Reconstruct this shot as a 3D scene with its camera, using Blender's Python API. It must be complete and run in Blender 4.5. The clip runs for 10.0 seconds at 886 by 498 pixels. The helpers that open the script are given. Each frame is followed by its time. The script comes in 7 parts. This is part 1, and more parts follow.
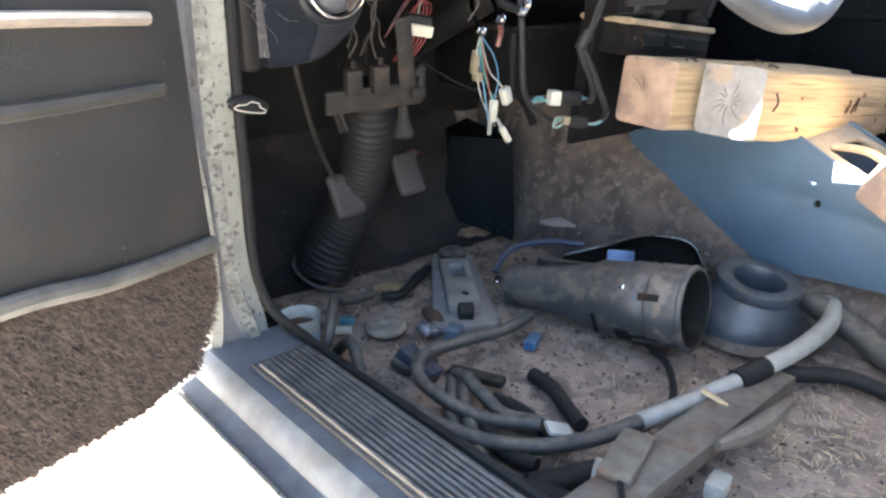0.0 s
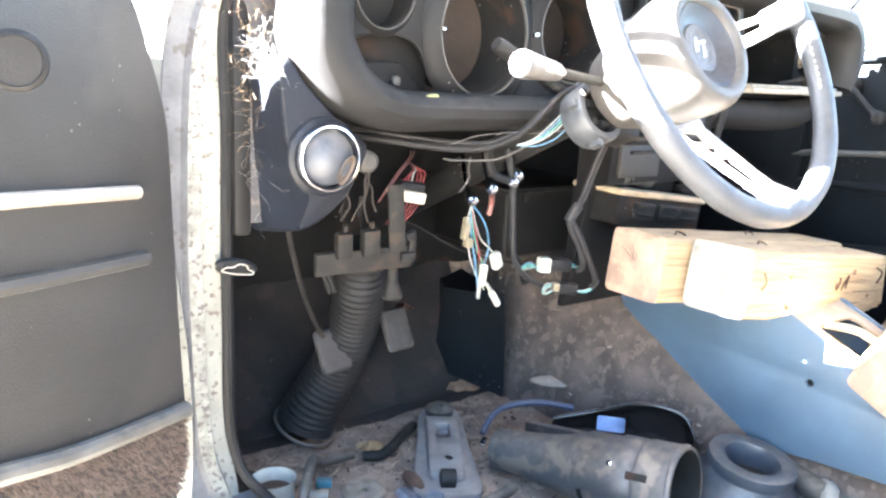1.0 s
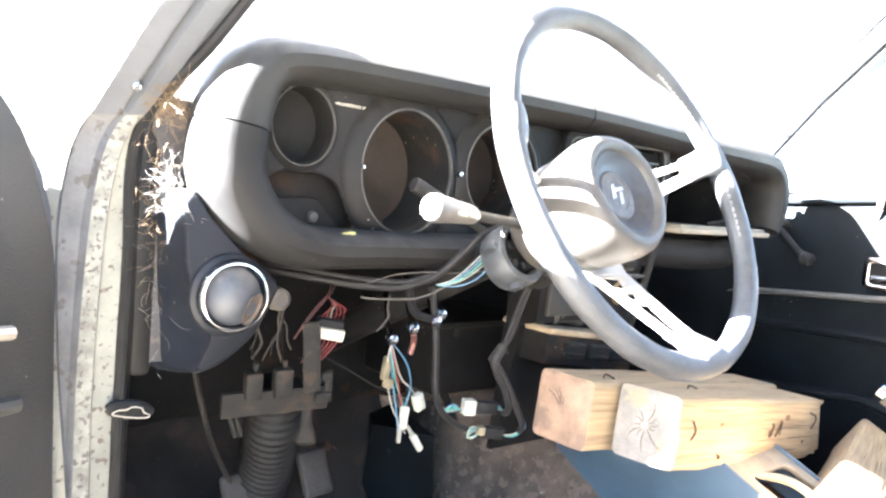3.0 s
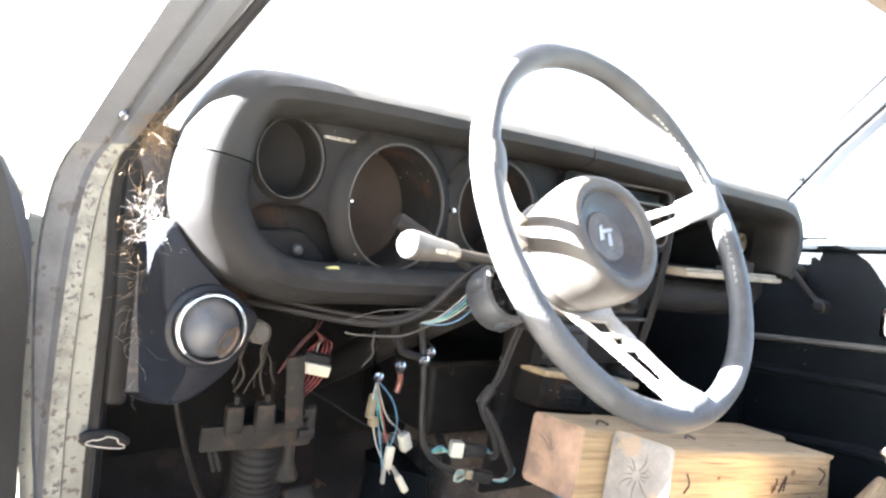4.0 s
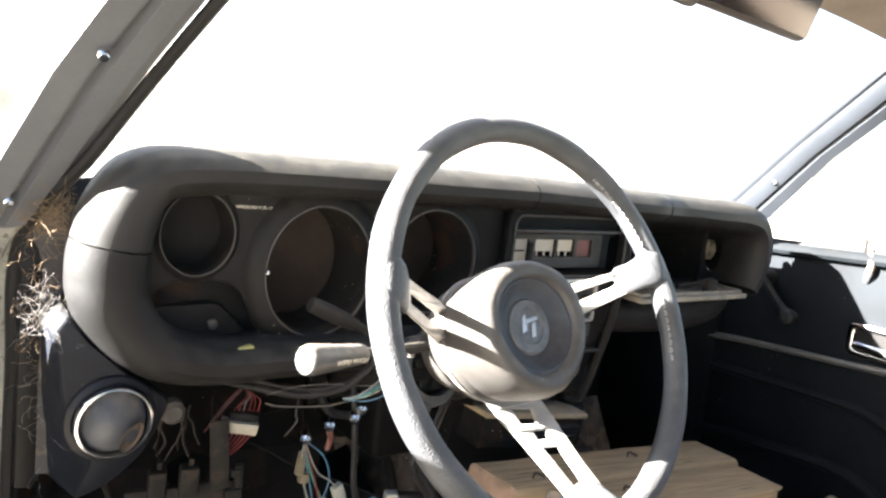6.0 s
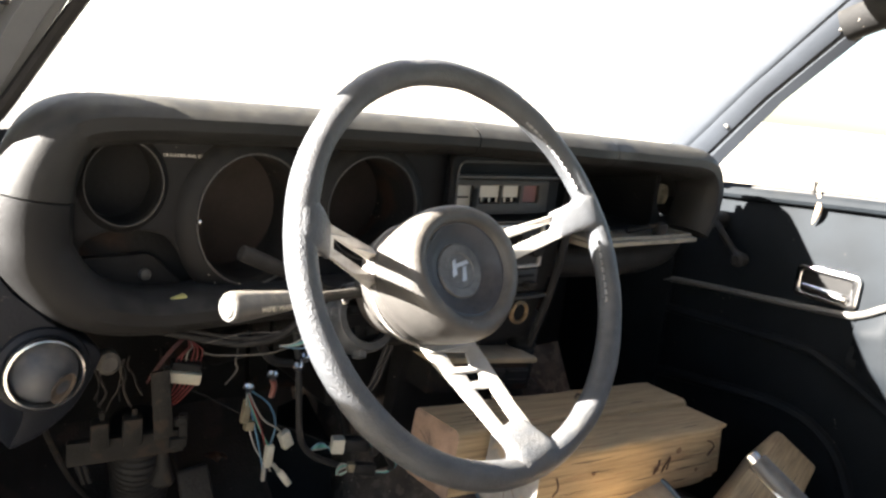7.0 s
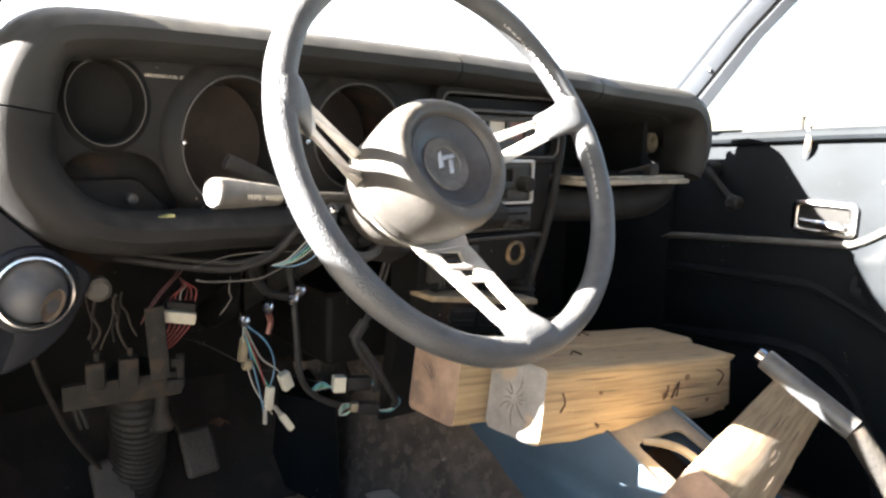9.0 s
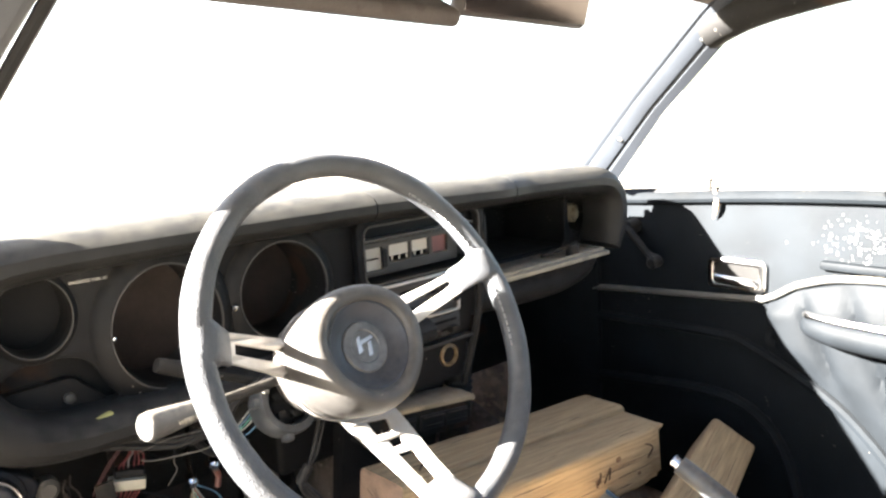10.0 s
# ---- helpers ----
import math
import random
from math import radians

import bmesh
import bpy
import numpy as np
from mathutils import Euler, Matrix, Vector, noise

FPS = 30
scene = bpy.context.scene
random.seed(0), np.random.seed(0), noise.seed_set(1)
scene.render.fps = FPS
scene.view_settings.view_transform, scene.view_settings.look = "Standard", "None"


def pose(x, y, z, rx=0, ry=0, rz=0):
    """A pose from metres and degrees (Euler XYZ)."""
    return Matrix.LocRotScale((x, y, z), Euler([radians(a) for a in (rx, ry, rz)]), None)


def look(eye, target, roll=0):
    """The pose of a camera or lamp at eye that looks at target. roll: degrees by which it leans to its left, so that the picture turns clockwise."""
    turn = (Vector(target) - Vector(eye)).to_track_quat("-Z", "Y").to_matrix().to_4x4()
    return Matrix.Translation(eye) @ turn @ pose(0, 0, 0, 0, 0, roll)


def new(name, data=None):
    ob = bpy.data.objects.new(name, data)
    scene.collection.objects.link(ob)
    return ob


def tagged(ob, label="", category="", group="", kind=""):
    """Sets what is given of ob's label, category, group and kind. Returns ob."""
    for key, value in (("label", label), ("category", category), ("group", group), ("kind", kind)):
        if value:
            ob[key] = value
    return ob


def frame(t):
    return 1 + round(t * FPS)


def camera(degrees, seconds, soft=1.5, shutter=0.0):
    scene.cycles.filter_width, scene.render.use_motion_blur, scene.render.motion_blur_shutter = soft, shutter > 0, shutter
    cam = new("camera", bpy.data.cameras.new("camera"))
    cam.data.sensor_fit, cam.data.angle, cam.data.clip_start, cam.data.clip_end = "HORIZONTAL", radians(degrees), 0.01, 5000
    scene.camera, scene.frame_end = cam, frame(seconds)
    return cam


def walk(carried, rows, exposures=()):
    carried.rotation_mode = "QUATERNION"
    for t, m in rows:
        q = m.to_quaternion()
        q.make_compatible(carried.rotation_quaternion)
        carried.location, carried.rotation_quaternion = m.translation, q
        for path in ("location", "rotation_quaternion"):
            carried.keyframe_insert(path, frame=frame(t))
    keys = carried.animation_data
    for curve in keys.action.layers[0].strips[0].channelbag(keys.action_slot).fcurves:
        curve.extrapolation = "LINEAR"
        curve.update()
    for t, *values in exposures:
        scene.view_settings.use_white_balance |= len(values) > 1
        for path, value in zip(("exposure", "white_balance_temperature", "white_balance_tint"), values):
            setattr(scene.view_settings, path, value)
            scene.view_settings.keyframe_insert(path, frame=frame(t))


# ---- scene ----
cam = camera(60.6, 10.0, 2.5)
PATH = [
    (0, (0.009, 0.024, 0.745), (1.118, 1.505, -0.014), 0.7),
    (0.5, (0.03, 0.038, 0.781), (1.066, 1.633, 0.162), 0.2),
    (1, (0.041, 0.032, 0.798), (1.192, 1.603, 0.342), 3.0),
    (1.5, (0.064, 0.036, 0.798), (1.265, 1.601, 0.466), 4.4),
    (2, (0.081, 0.025, 0.811), (1.323, 1.572, 0.562), 4.6),
    (2.5, (0.087, 0.037, 0.82), (1.344, 1.58, 0.623), 4.7),
    (2.7, (0.089, 0.041, 0.821), (1.368, 1.569, 0.646), 4.8),
    (3.8, (0.147, 0.016, 0.828), (1.269, 1.67, 0.754), 4.8),
    (4, (0.15, 0.019, 0.83), (1.336, 1.628, 0.767), 6.2),
    (4.5, (0.171, -0.019, 0.835), (1.324, 1.615, 0.858), 1.7),
    (5, (0.224, 0.002, 0.888), (1.354, 1.644, 0.726), 3.5),
    (5.5, (0.243, 0.032, 0.967), (1.417, 1.634, 0.735), 5.3),
    (5.7, (0.242, 0.031, 0.992), (1.429, 1.621, 0.74), 6.5),
    (6.8, (0.276, 0.006, 1.035), (1.45, 1.573, 0.627), 5.9),
    (7, (0.287, -0.003, 1.015), (1.504, 1.527, 0.597), 6.1),
    (7.5, (0.298, -0.015, 0.978), (1.54, 1.476, 0.491), 6.5),
    (8, (0.275, -0.033, 0.899), (1.515, 1.527, 0.727), 2.5),
    (8.5, (0.3, -0.042, 0.83), (1.489, 1.558, 0.678), 3.8),
    (9, (0.293, -0.034, 0.871), (1.512, 1.52, 0.557), 2.1),
    (9.5, (0.283, -0.05, 1.025), (1.541, 1.472, 0.709), 1.3),
    (10, (0.317, -0.076, 1.088), (1.613, 1.398, 0.707), -3.0),
]
walk(cam, [(t, look(eye, target, roll)) for t, eye, target, roll in PATH],
     exposures=[(0, 6.45, 5950, 10), (0.5, 7.15, 5950, 10), (1, 7.55, 5950, 10), (1.5, 7.75, 5950, 10), (2.5, 7.35, 5950, 10), (3.8, 6.6, 6050, 10), (4.5, 6.27, 6100, 10), (5, 5.85, 6250, 10), (5.5, 5.55, 6300, 10), (7, 4.6, 6500, 10), (7.5, 4.4, 6500, 10), (8, 5.15, 6400, 10), (8.5, 5.25, 6500, 10), (9, 5.28, 6500, 10), (9.5, 5.68, 6400, 10), (10, 5.4, 6500, 10)])
# ---- light ----
SUN_AZ, SUN_EL = radians(-69.5), radians(26)
SUN_TO = Vector((math.sin(SUN_AZ) * math.cos(SUN_EL), math.cos(SUN_AZ) * math.cos(SUN_EL), math.sin(SUN_EL)))
world = bpy.data.worlds.new("sky")
scene.world = world
world.use_nodes = True
wn = world.node_tree
sky = wn.nodes.new("ShaderNodeTexSky")
sky.sky_type = 'NISHITA'
sky.sun_disc = False
sky.sun_elevation = math.asin(SUN_TO.z)
sky.sun_rotation = math.atan2(SUN_TO.x, SUN_TO.y)
sky.dust_density = 1.0
bg = wn.nodes["Background"]
bg.inputs["Strength"].default_value = 0.016
wn.links.new(sky.outputs["Color"], bg.inputs["Color"])
sun_data = bpy.data.lights.new("sun", 'SUN')
sun_data.energy = 5.0
sun_data.angle = radians(0.5)
sun_data.color = (1.0, 0.94, 0.86)
sun = new("sun", sun_data)
sun.matrix_world = look(SUN_TO * 20, (0, 0, 0))
scene.view_settings.exposure = 0.0


# ---- materials ----
def mat(name, color, rough=0.6, metal=0.0, var=0.25, scale=30.0, fine=400.0, bump=0.1, dust=0.0,
        dust_color=(0.34, 0.29, 0.22), stain=None, stain_amount=0.0, stain_scale=8.0, coat=0.0, stretch=None, spec=0.5, fleck=0.0):
    """Surface with grain at two scales, optional settled dust and optional stains."""
    m = bpy.data.materials.new(name)
    m.use_nodes = True
    nt = m.node_tree
    b = nt.nodes["Principled BSDF"]
    N, K = nt.nodes.new, nt.links.new
    geo = N("ShaderNodeNewGeometry")
    vec = geo.outputs["Position"]
    if stretch:
        mp = N("ShaderNodeMapping")
        mp.inputs["Scale"].default_value = stretch
        tc = N("ShaderNodeTexCoord")
        K(tc.outputs["Object"], mp.inputs["Vector"])
        vec = mp.outputs["Vector"]

    def noise_tex(sc, detail=4.0):
        n = N("ShaderNodeTexNoise")
        n.inputs["Scale"].default_value = sc
        n.inputs["Detail"].default_value = detail
        K(vec, n.inputs["Vector"])
        return n.outputs["Fac"]

    def mix(fac, a, c, blend='MIX'):
        x = N("ShaderNodeMix")
        x.data_type = 'RGBA'
        x.blend_type = blend
        for sock, v in ((x.inputs[0], fac), (x.inputs[6], a), (x.inputs[7], c)):
            if isinstance(v, (int, float)):
                sock.default_value = v
            elif isinstance(v, tuple):
                sock.default_value = (*v, 1.0)
            else:
                K(v, sock)
        return x.outputs[2]

    def ramp(fac, lo, hi):
        r = N("ShaderNodeMapRange")
        r.inputs[1].default_value, r.inputs[2].default_value = lo, hi
        K(fac, r.inputs[0])
        return r.outputs[0]

    big, small = noise_tex(scale), noise_tex(fine, 3.0)
    dark = tuple(c * (1 - var) for c in color)
    light = tuple(min(1, c * (1 + var)) for c in color)
    col = mix(ramp(big, 0.3, 0.7), dark, light)
    col = mix(0.35 * var * 2, col, mix(ramp(small, 0.35, 0.65), (0.5, 0.5, 0.5), (1.0, 1.0, 1.0)), 'MULTIPLY')
    if stain:
        sn = ramp(noise_tex(stain_scale, 8.0), 0.62 - 0.3 * stain_amount, 0.66 - 0.25 * stain_amount)
        col = mix(sn, col, stain)
    if fleck:
        vor = N("ShaderNodeTexVoronoi")
        vor.inputs["Scale"].default_value = 95.0
        K(vec, vor.inputs["Vector"])
        dot = N("ShaderNodeMath")
        dot.operation = 'MULTIPLY'
        K(ramp(vor.outputs["Distance"], 0.13, 0.04), dot.inputs[0])
        K(ramp(noise_tex(14.0, 2.0), 0.66 - 0.16 * fleck, 0.70 - 0.16 * fleck), dot.inputs[1])
        col = mix(dot.outputs[0], col, (0.22, 0.20, 0.17))
    if dust:
        sep = N("ShaderNodeSeparateXYZ")
        K(geo.outputs["Normal"], sep.inputs[0])
        up = ramp(sep.outputs["Z"], 0.1, 0.95)
        mul = N("ShaderNodeMath")
        mul.operation = 'MULTIPLY'
        K(up, mul.inputs[0])
        K(ramp(noise_tex(scale * 2.3, 6.0), 0.25, 0.75), mul.inputs[1])
        mul2 = N("ShaderNodeMath")
        mul2.operation = 'MULTIPLY_ADD'
        K(mul.outputs[0], mul2.inputs[0])
        mul2.inputs[1].default_value = dust
        mul2.inputs[2].default_value = dust * 0.04
        mul2.use_clamp = True
        col = mix(mul2.outputs[0], col, dust_color)
        rr = N("ShaderNodeMapRange")
        K(mul2.outputs[0], rr.inputs[0])
        rr.inputs[3].default_value, rr.inputs[4].default_value = rough, 0.95
        K(rr.outputs[0], b.inputs["Roughness"])
    else:
        b.inputs["Roughness"].default_value = rough
    K(col, b.inputs["Base Color"])
    b.inputs["Metallic"].default_value = metal
    b.inputs["Coat Weight"].default_value = coat
    b.inputs["Specular IOR Level"].default_value = spec
    if bump:
        bp = N("ShaderNodeBump")
        bp.inputs["Strength"].default_value = bump
        bp.inputs["Distance"].default_value = 0.002
        K(small, bp.inputs["Height"])
        K(bp.outputs[0], b.inputs["Normal"])
    return m


VINYL = mat("black_dash_vinyl", (0.0085, 0.0085, 0.009), 0.6, var=0.3, scale=22, fine=900, bump=0.3, dust=0.12, dust_color=(0.25, 0.24, 0.22), spec=0.16, fleck=0.2)
VINYL_TOP = mat("dusty_dash_top_vinyl", (0.0095, 0.0095, 0.0095), 0.55, var=0.3, scale=22, fine=900, bump=0.3, dust=0.13, dust_color=(0.27, 0.245, 0.19), spec=0.25)
VINYL_IN = mat("black_panel_plastic", (0.0068, 0.0068, 0.0074), 0.6, var=0.3, scale=25, fine=600, bump=0.15, dust=0.09, spec=0.14, fleck=0.3)
DARK = mat("dull_black_steel", (0.006, 0.006, 0.006), 0.8, var=0.4, scale=18, fine=200, bump=0.3, dust=0.05, stain=(0.020, 0.011, 0.007), stain_amount=0.15, spec=0.2, fleck=0.5)
NAVY = mat("blue_black_door_vinyl", (0.0066, 0.0082, 0.0100), 0.65, var=0.25, scale=9, fine=600, bump=0.25, dust=0.02, spec=0.06, fleck=0.1)
BLUE = mat("blue_console_plastic", (0.050, 0.085, 0.125), 0.5, var=0.15, scale=10, fine=350, bump=0.12, dust=0.12)
DOORVINYL = mat("grey_black_door_vinyl", (0.024, 0.024, 0.0235), 0.52, var=0.25, scale=8, fine=500, bump=0.25, dust=0.12, spec=0.35, fleck=0.35, stain=(0.031, 0.030, 0.028), stain_amount=0.35, stain_scale=5)
RIM = mat("grained_wheel_vinyl", (0.038, 0.041, 0.046), 0.46, var=0.25, scale=30, fine=520, bump=0.65, dust=0.13, dust_color=(0.42, 0.38, 0.32))
HUB = mat("dusty_hub_vinyl", (0.036, 0.034, 0.032), 0.5, var=0.2, scale=30, fine=420, bump=0.25, dust=0.30, dust_color=(0.36, 0.31, 0.25), fleck=0.4)
ALU = mat("dusty_brushed_aluminium", (0.42, 0.40, 0.37), 0.45, 0.55, var=0.15, scale=60, fine=900, bump=0.08, dust=0.45, dust_color=(0.40, 0.36, 0.30))
CHROME = mat("dull_chrome", (0.70, 0.70, 0.70), 0.18, 1.0, var=0.1, scale=60, fine=300, bump=0.05, dust=0.12)
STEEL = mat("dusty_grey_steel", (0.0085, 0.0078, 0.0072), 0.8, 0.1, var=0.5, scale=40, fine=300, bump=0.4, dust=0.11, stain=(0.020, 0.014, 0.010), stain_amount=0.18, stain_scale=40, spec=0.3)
RUST = mat("rusty_steel", (0.07, 0.04, 0.025), 0.85, 0.1, var=0.5, scale=50, fine=250, bump=0.5)
CREAM = mat("chipped_cream_paint", (0.19, 0.19, 0.165), 0.5, var=0.2, scale=20, fine=200, bump=0.15, stain=(0.075, 0.062, 0.052), stain_amount=0.10, stain_scale=130)
GREYPAINT = mat("weathered_grey_paint", (0.066, 0.072, 0.083), 0.62, var=0.15, scale=14, fine=200, bump=0.1, dust=0.2)
PALEPAINT = mat("pale_grey_paint", (0.017, 0.020, 0.025), 0.6, var=0.15, scale=14, fine=200, bump=0.08, spec=0.25)
STRIP = mat("dusty_chrome_strip", (0.52, 0.46, 0.39), 0.4, 0.8, var=0.15, scale=40, fine=300, bump=0.05, dust=0.3)
RUBBER = mat("black_rubber", (0.009, 0.009, 0.0095), 0.6, var=0.3, scale=30, fine=250, bump=0.25, dust=0.05, spec=0.18)
SILLPAINT = mat("scuffed_blue_grey_paint", (0.085, 0.098, 0.118), 0.35, var=0.35, scale=24, fine=200, bump=0.08, dust=0.25)
HOSE = mat("dusty_rubber_hose", (0.026, 0.024, 0.022), 0.65, var=0.3, scale=30, fine=250, bump=0.2, dust=0.35)
WOOD = mat("sawn_timber", (0.36, 0.262, 0.150), 0.85, var=0.28, scale=9, fine=110, bump=0.7, stretch=(1.0, 26, 26), stain=(0.29, 0.196, 0.112), stain_amount=0.15, stain_scale=5)
ENDGRAIN = mat("brown_end_grain", (0.25, 0.165, 0.115), 0.88, var=0.3, scale=30, fine=260, bump=0.5, stain=(0.17, 0.115, 0.085), stain_amount=0.3, stain_scale=22)
ENDGREY = mat("weathered_grey_end_grain", (0.215, 0.20, 0.185), 0.88, var=0.3, scale=26, fine=260, bump=0.6, stain=(0.27, 0.21, 0.15), stain_amount=0.24, stain_scale=16)
CARPET = mat("brown_carpet", (0.10, 0.073, 0.056), 0.95, var=0.4, scale=25, fine=260, bump=0.9)
PILE = mat("brown_carpet_pile", (0.11, 0.08, 0.06), 0.95, var=0.6, scale=120, fine=700, bump=0.0)
pile_nt = PILE.node_tree
pile_geo, pile_ramp = pile_nt.nodes.new("ShaderNodeNewGeometry"), pile_nt.nodes.new("ShaderNodeValToRGB")
pile_ramp.color_ramp.elements[0].color = (0.020, 0.0135, 0.0105, 1)
pile_ramp.color_ramp.elements[1].color = (0.15, 0.112, 0.088, 1)
pile_nt.links.new(pile_geo.outputs["Random Per Island"], pile_ramp.inputs[0])
pile_nt.links.new(pile_ramp.outputs[0], pile_nt.nodes["Principled BSDF"].inputs["Base Color"])
TUNNEL = mat("dirty_tunnel_felt", (0.076, 0.059, 0.049), 0.95, var=0.45, scale=16, fine=300, bump=0.9, stain=(0.10, 0.080, 0.066), stain_amount=0.3, stain_scale=60)
DIRT = mat("dirty_floor_pan", (0.20, 0.150, 0.115), 0.95, var=0.45, scale=14, fine=180, bump=1.0, stain=(0.27, 0.21, 0.16), stain_amount=0.4, stain_scale=40)
SAND = mat("dry_pale_ground", (0.28, 0.24, 0.185), 0.95, var=0.2, scale=2.0, fine=60, bump=0.6)
HEADLINER = mat("tan_headliner", (0.15, 0.125, 0.10), 0.9, var=0.15, scale=12, fine=500, bump=0.3)
WHITE = mat("white_plastic", (0.34, 0.33, 0.28), 0.5, var=0.15, scale=40, fine=200, bump=0.05, dust=0.15)


# ---- building helpers ----
ORIGIN = {}


def thing(name, at, label, category, group="", kind=""):
    ob = new(name)
    ob.empty_display_size = 0.05
    ob.location = at
    ORIGIN[ob.name] = Vector(at)
    return tagged(ob, label, category, group, kind)


def finish(me, angle=35):
    me.shade_smooth()
    me.set_sharp_from_angle(angle=radians(angle))
    return me


def part(name, bm, material, parent=None, label="", angle=35):
    """Links a bmesh in world metres as one mesh object under parent."""
    if isinstance(bm, bpy.types.Mesh):
        me = bm
    else:
        bmesh.ops.recalc_face_normals(bm, faces=bm.faces)
        me = bpy.data.meshes.new(name)
        bm.to_mesh(me)
        bm.free()
    me.materials.clear()
    me.materials.append(material)
    finish(me, angle)
    ob = new(name, me)
    if parent is not None:
        o = ORIGIN[parent.name]
        me.transform(Matrix.Translation(-o))
        ob.parent = parent
        ORIGIN[ob.name] = o
    else:
        lo = Vector([min(v.co[i] for v in me.vertices) for i in range(3)])
        hi = Vector([max(v.co[i] for v in me.vertices) for i in range(3)])
        o = Vector(((lo.x + hi.x) / 2, (lo.y + hi.y) / 2, lo.z))
        me.transform(Matrix.Translation(-o))
        ob.location = o
        ORIGIN[ob.name] = o
    if label:
        ob["label"] = label
    return ob


def structure(name, bm, material, label, category):
    return tagged(part(name, bm, material), label, category, kind="structure")


def axes(x, y, z, o):
    """A matrix from three axis vectors and an origin."""
    m = Matrix((x, y, z)).transposed().to_4x4()
    m.translation = o
    return m


def box(size, m=None, bevel=0.003, seg=2):
    bm = bmesh.new()
    bmesh.ops.create_cube(bm, size=1.0)
    bmesh.ops.scale(bm, vec=size, verts=bm.verts)
    if bevel:
        bmesh.ops.bevel(bm, geom=bm.edges[:], offset=bevel, segments=seg, affect='EDGES', profile=0.5)
    if m is not None:
        bm.transform(m)
    return bm


def span(lo, hi, bevel=0.003, seg=2):
    lo, hi = Vector(lo), Vector(hi)
    return box(hi - lo, Matrix.Translation((lo + hi) / 2), bevel, seg)


def join(*bms):
    out = bmesh.new()
    for b in bms:
        me = bpy.data.meshes.new("tmp")
        b.to_mesh(me)
        b.free()
        out.from_mesh(me)
        bpy.data.meshes.remove(me)
    return out


def smooth_path(pts, n=8, closed=False):
    """Catmull-Rom through tuples of any length."""
    p = [np.array(q, float) for q in pts]
    out = []
    cnt = len(p) if closed else len(p) - 1
    for i in range(cnt):
        if closed:
            a, b, c, d = p[i - 1], p[i], p[(i + 1) % len(p)], p[(i + 2) % len(p)]
        else:
            a, b, c, d = p[max(i - 1, 0)], p[i], p[i + 1], p[min(i + 2, len(p) - 1)]
        for k in range(n):
            t = k / n
            out.append(0.5 * (2 * b + (c - a) * t + (2 * a - 5 * b + 4 * c - d) * t * t + (3 * b - a - 3 * c + d) * t ** 3))
    if not closed:
        out.append(p[-1])
    return out


def skin(rings, closed=False, caps=True):
    """A surface through rings of equal count."""
    bm = bmesh.new()
    vs = [[bm.verts.new(tuple(q)) for q in r] for r in rings]
    n = len(vs[0])
    for i in range(len(vs) - (0 if closed else 1)):
        a, b = vs[i], vs[(i + 1) % len(vs)]
        for j in range(n):
            bm.faces.new((a[j], a[(j + 1) % n], b[(j + 1) % n], b[j]))
    if caps and not closed:
        bm.faces.new(vs[0][::-1])
        bm.faces.new(vs[-1])
    return bm


def tube(pts, r, seg=10, n=8, closed=False, ribs=0.0, pitch=0.012):
    """A round hose along a smooth path; r may be one radius or one per point."""
    rs = r if isinstance(r, (list, tuple)) else [r] * len(pts)
    path = smooth_path([(*p, q) for p, q in zip(pts, rs)], n, closed)
    rings, up, run = [], None, 0.0
    for i, q in enumerate(path):
        c = Vector(q[:3])
        a = Vector(path[i - 1][:3]) if i or closed else c
        b = Vector(path[(i + 1) % len(path)][:3]) if i < len(path) - 1 or closed else c
        d = (b - a).normalized()
        if up is None:
            up = d.orthogonal().normalized()
        up = (up - d * up.dot(d)).normalized()
        side = d.cross(up)
        rad = q[3]
        if i:
            run += (c - Vector(path[i - 1][:3])).length
        if ribs:
            rad += ribs * math.sin(run / pitch * 2 * math.pi)
        rings.append([c + (up * math.cos(u) + side * math.sin(u)) * rad for u in np.linspace(0, 2 * math.pi, seg, endpoint=False)])
    return skin(rings, closed)


def plate(outline, holes=(), depth=0.004, bevel=0.001, m=None):
    """A flat sheet in local x-y, depth along local z, with holes cut through."""
    cu = bpy.data.curves.new("plate", 'CURVE')
    cu.dimensions = '2D'
    cu.fill_mode = 'BOTH'
    cu.extrude = max(depth / 2 - bevel, 0.0001)
    cu.bevel_depth = bevel
    cu.bevel_resolution = 1
    cu.offset = -bevel
    for loop in (outline, *holes):
        sp = cu.splines.new('POLY')
        sp.points.add(len(loop) - 1)
        for p, q in zip(sp.points, loop):
            p.co = (q[0], q[1], 0, 1)
        sp.use_cyclic_u = True
    ob = bpy.data.objects.new("plate", cu)
    scene.collection.objects.link(ob)
    me = bpy.data.meshes.new_from_object(ob.evaluated_get(bpy.context.evaluated_depsgraph_get()))
    bpy.data.objects.remove(ob)
    bpy.data.curves.remove(cu)
    bm = bmesh.new()
    bm.from_mesh(me)
    bpy.data.meshes.remove(me)
    bmesh.ops.remove_doubles(bm, verts=bm.verts, dist=1e-5)
    if m is not None:
        bm.transform(m)
    return bm


def ellipse(cx, cy, rx, ry, n=40, a0=0.0):
    return [(cx + rx * math.cos(a0 + 2 * math.pi * i / n), cy + ry * math.sin(a0 + 2 * math.pi * i / n)) for i in range(n)]


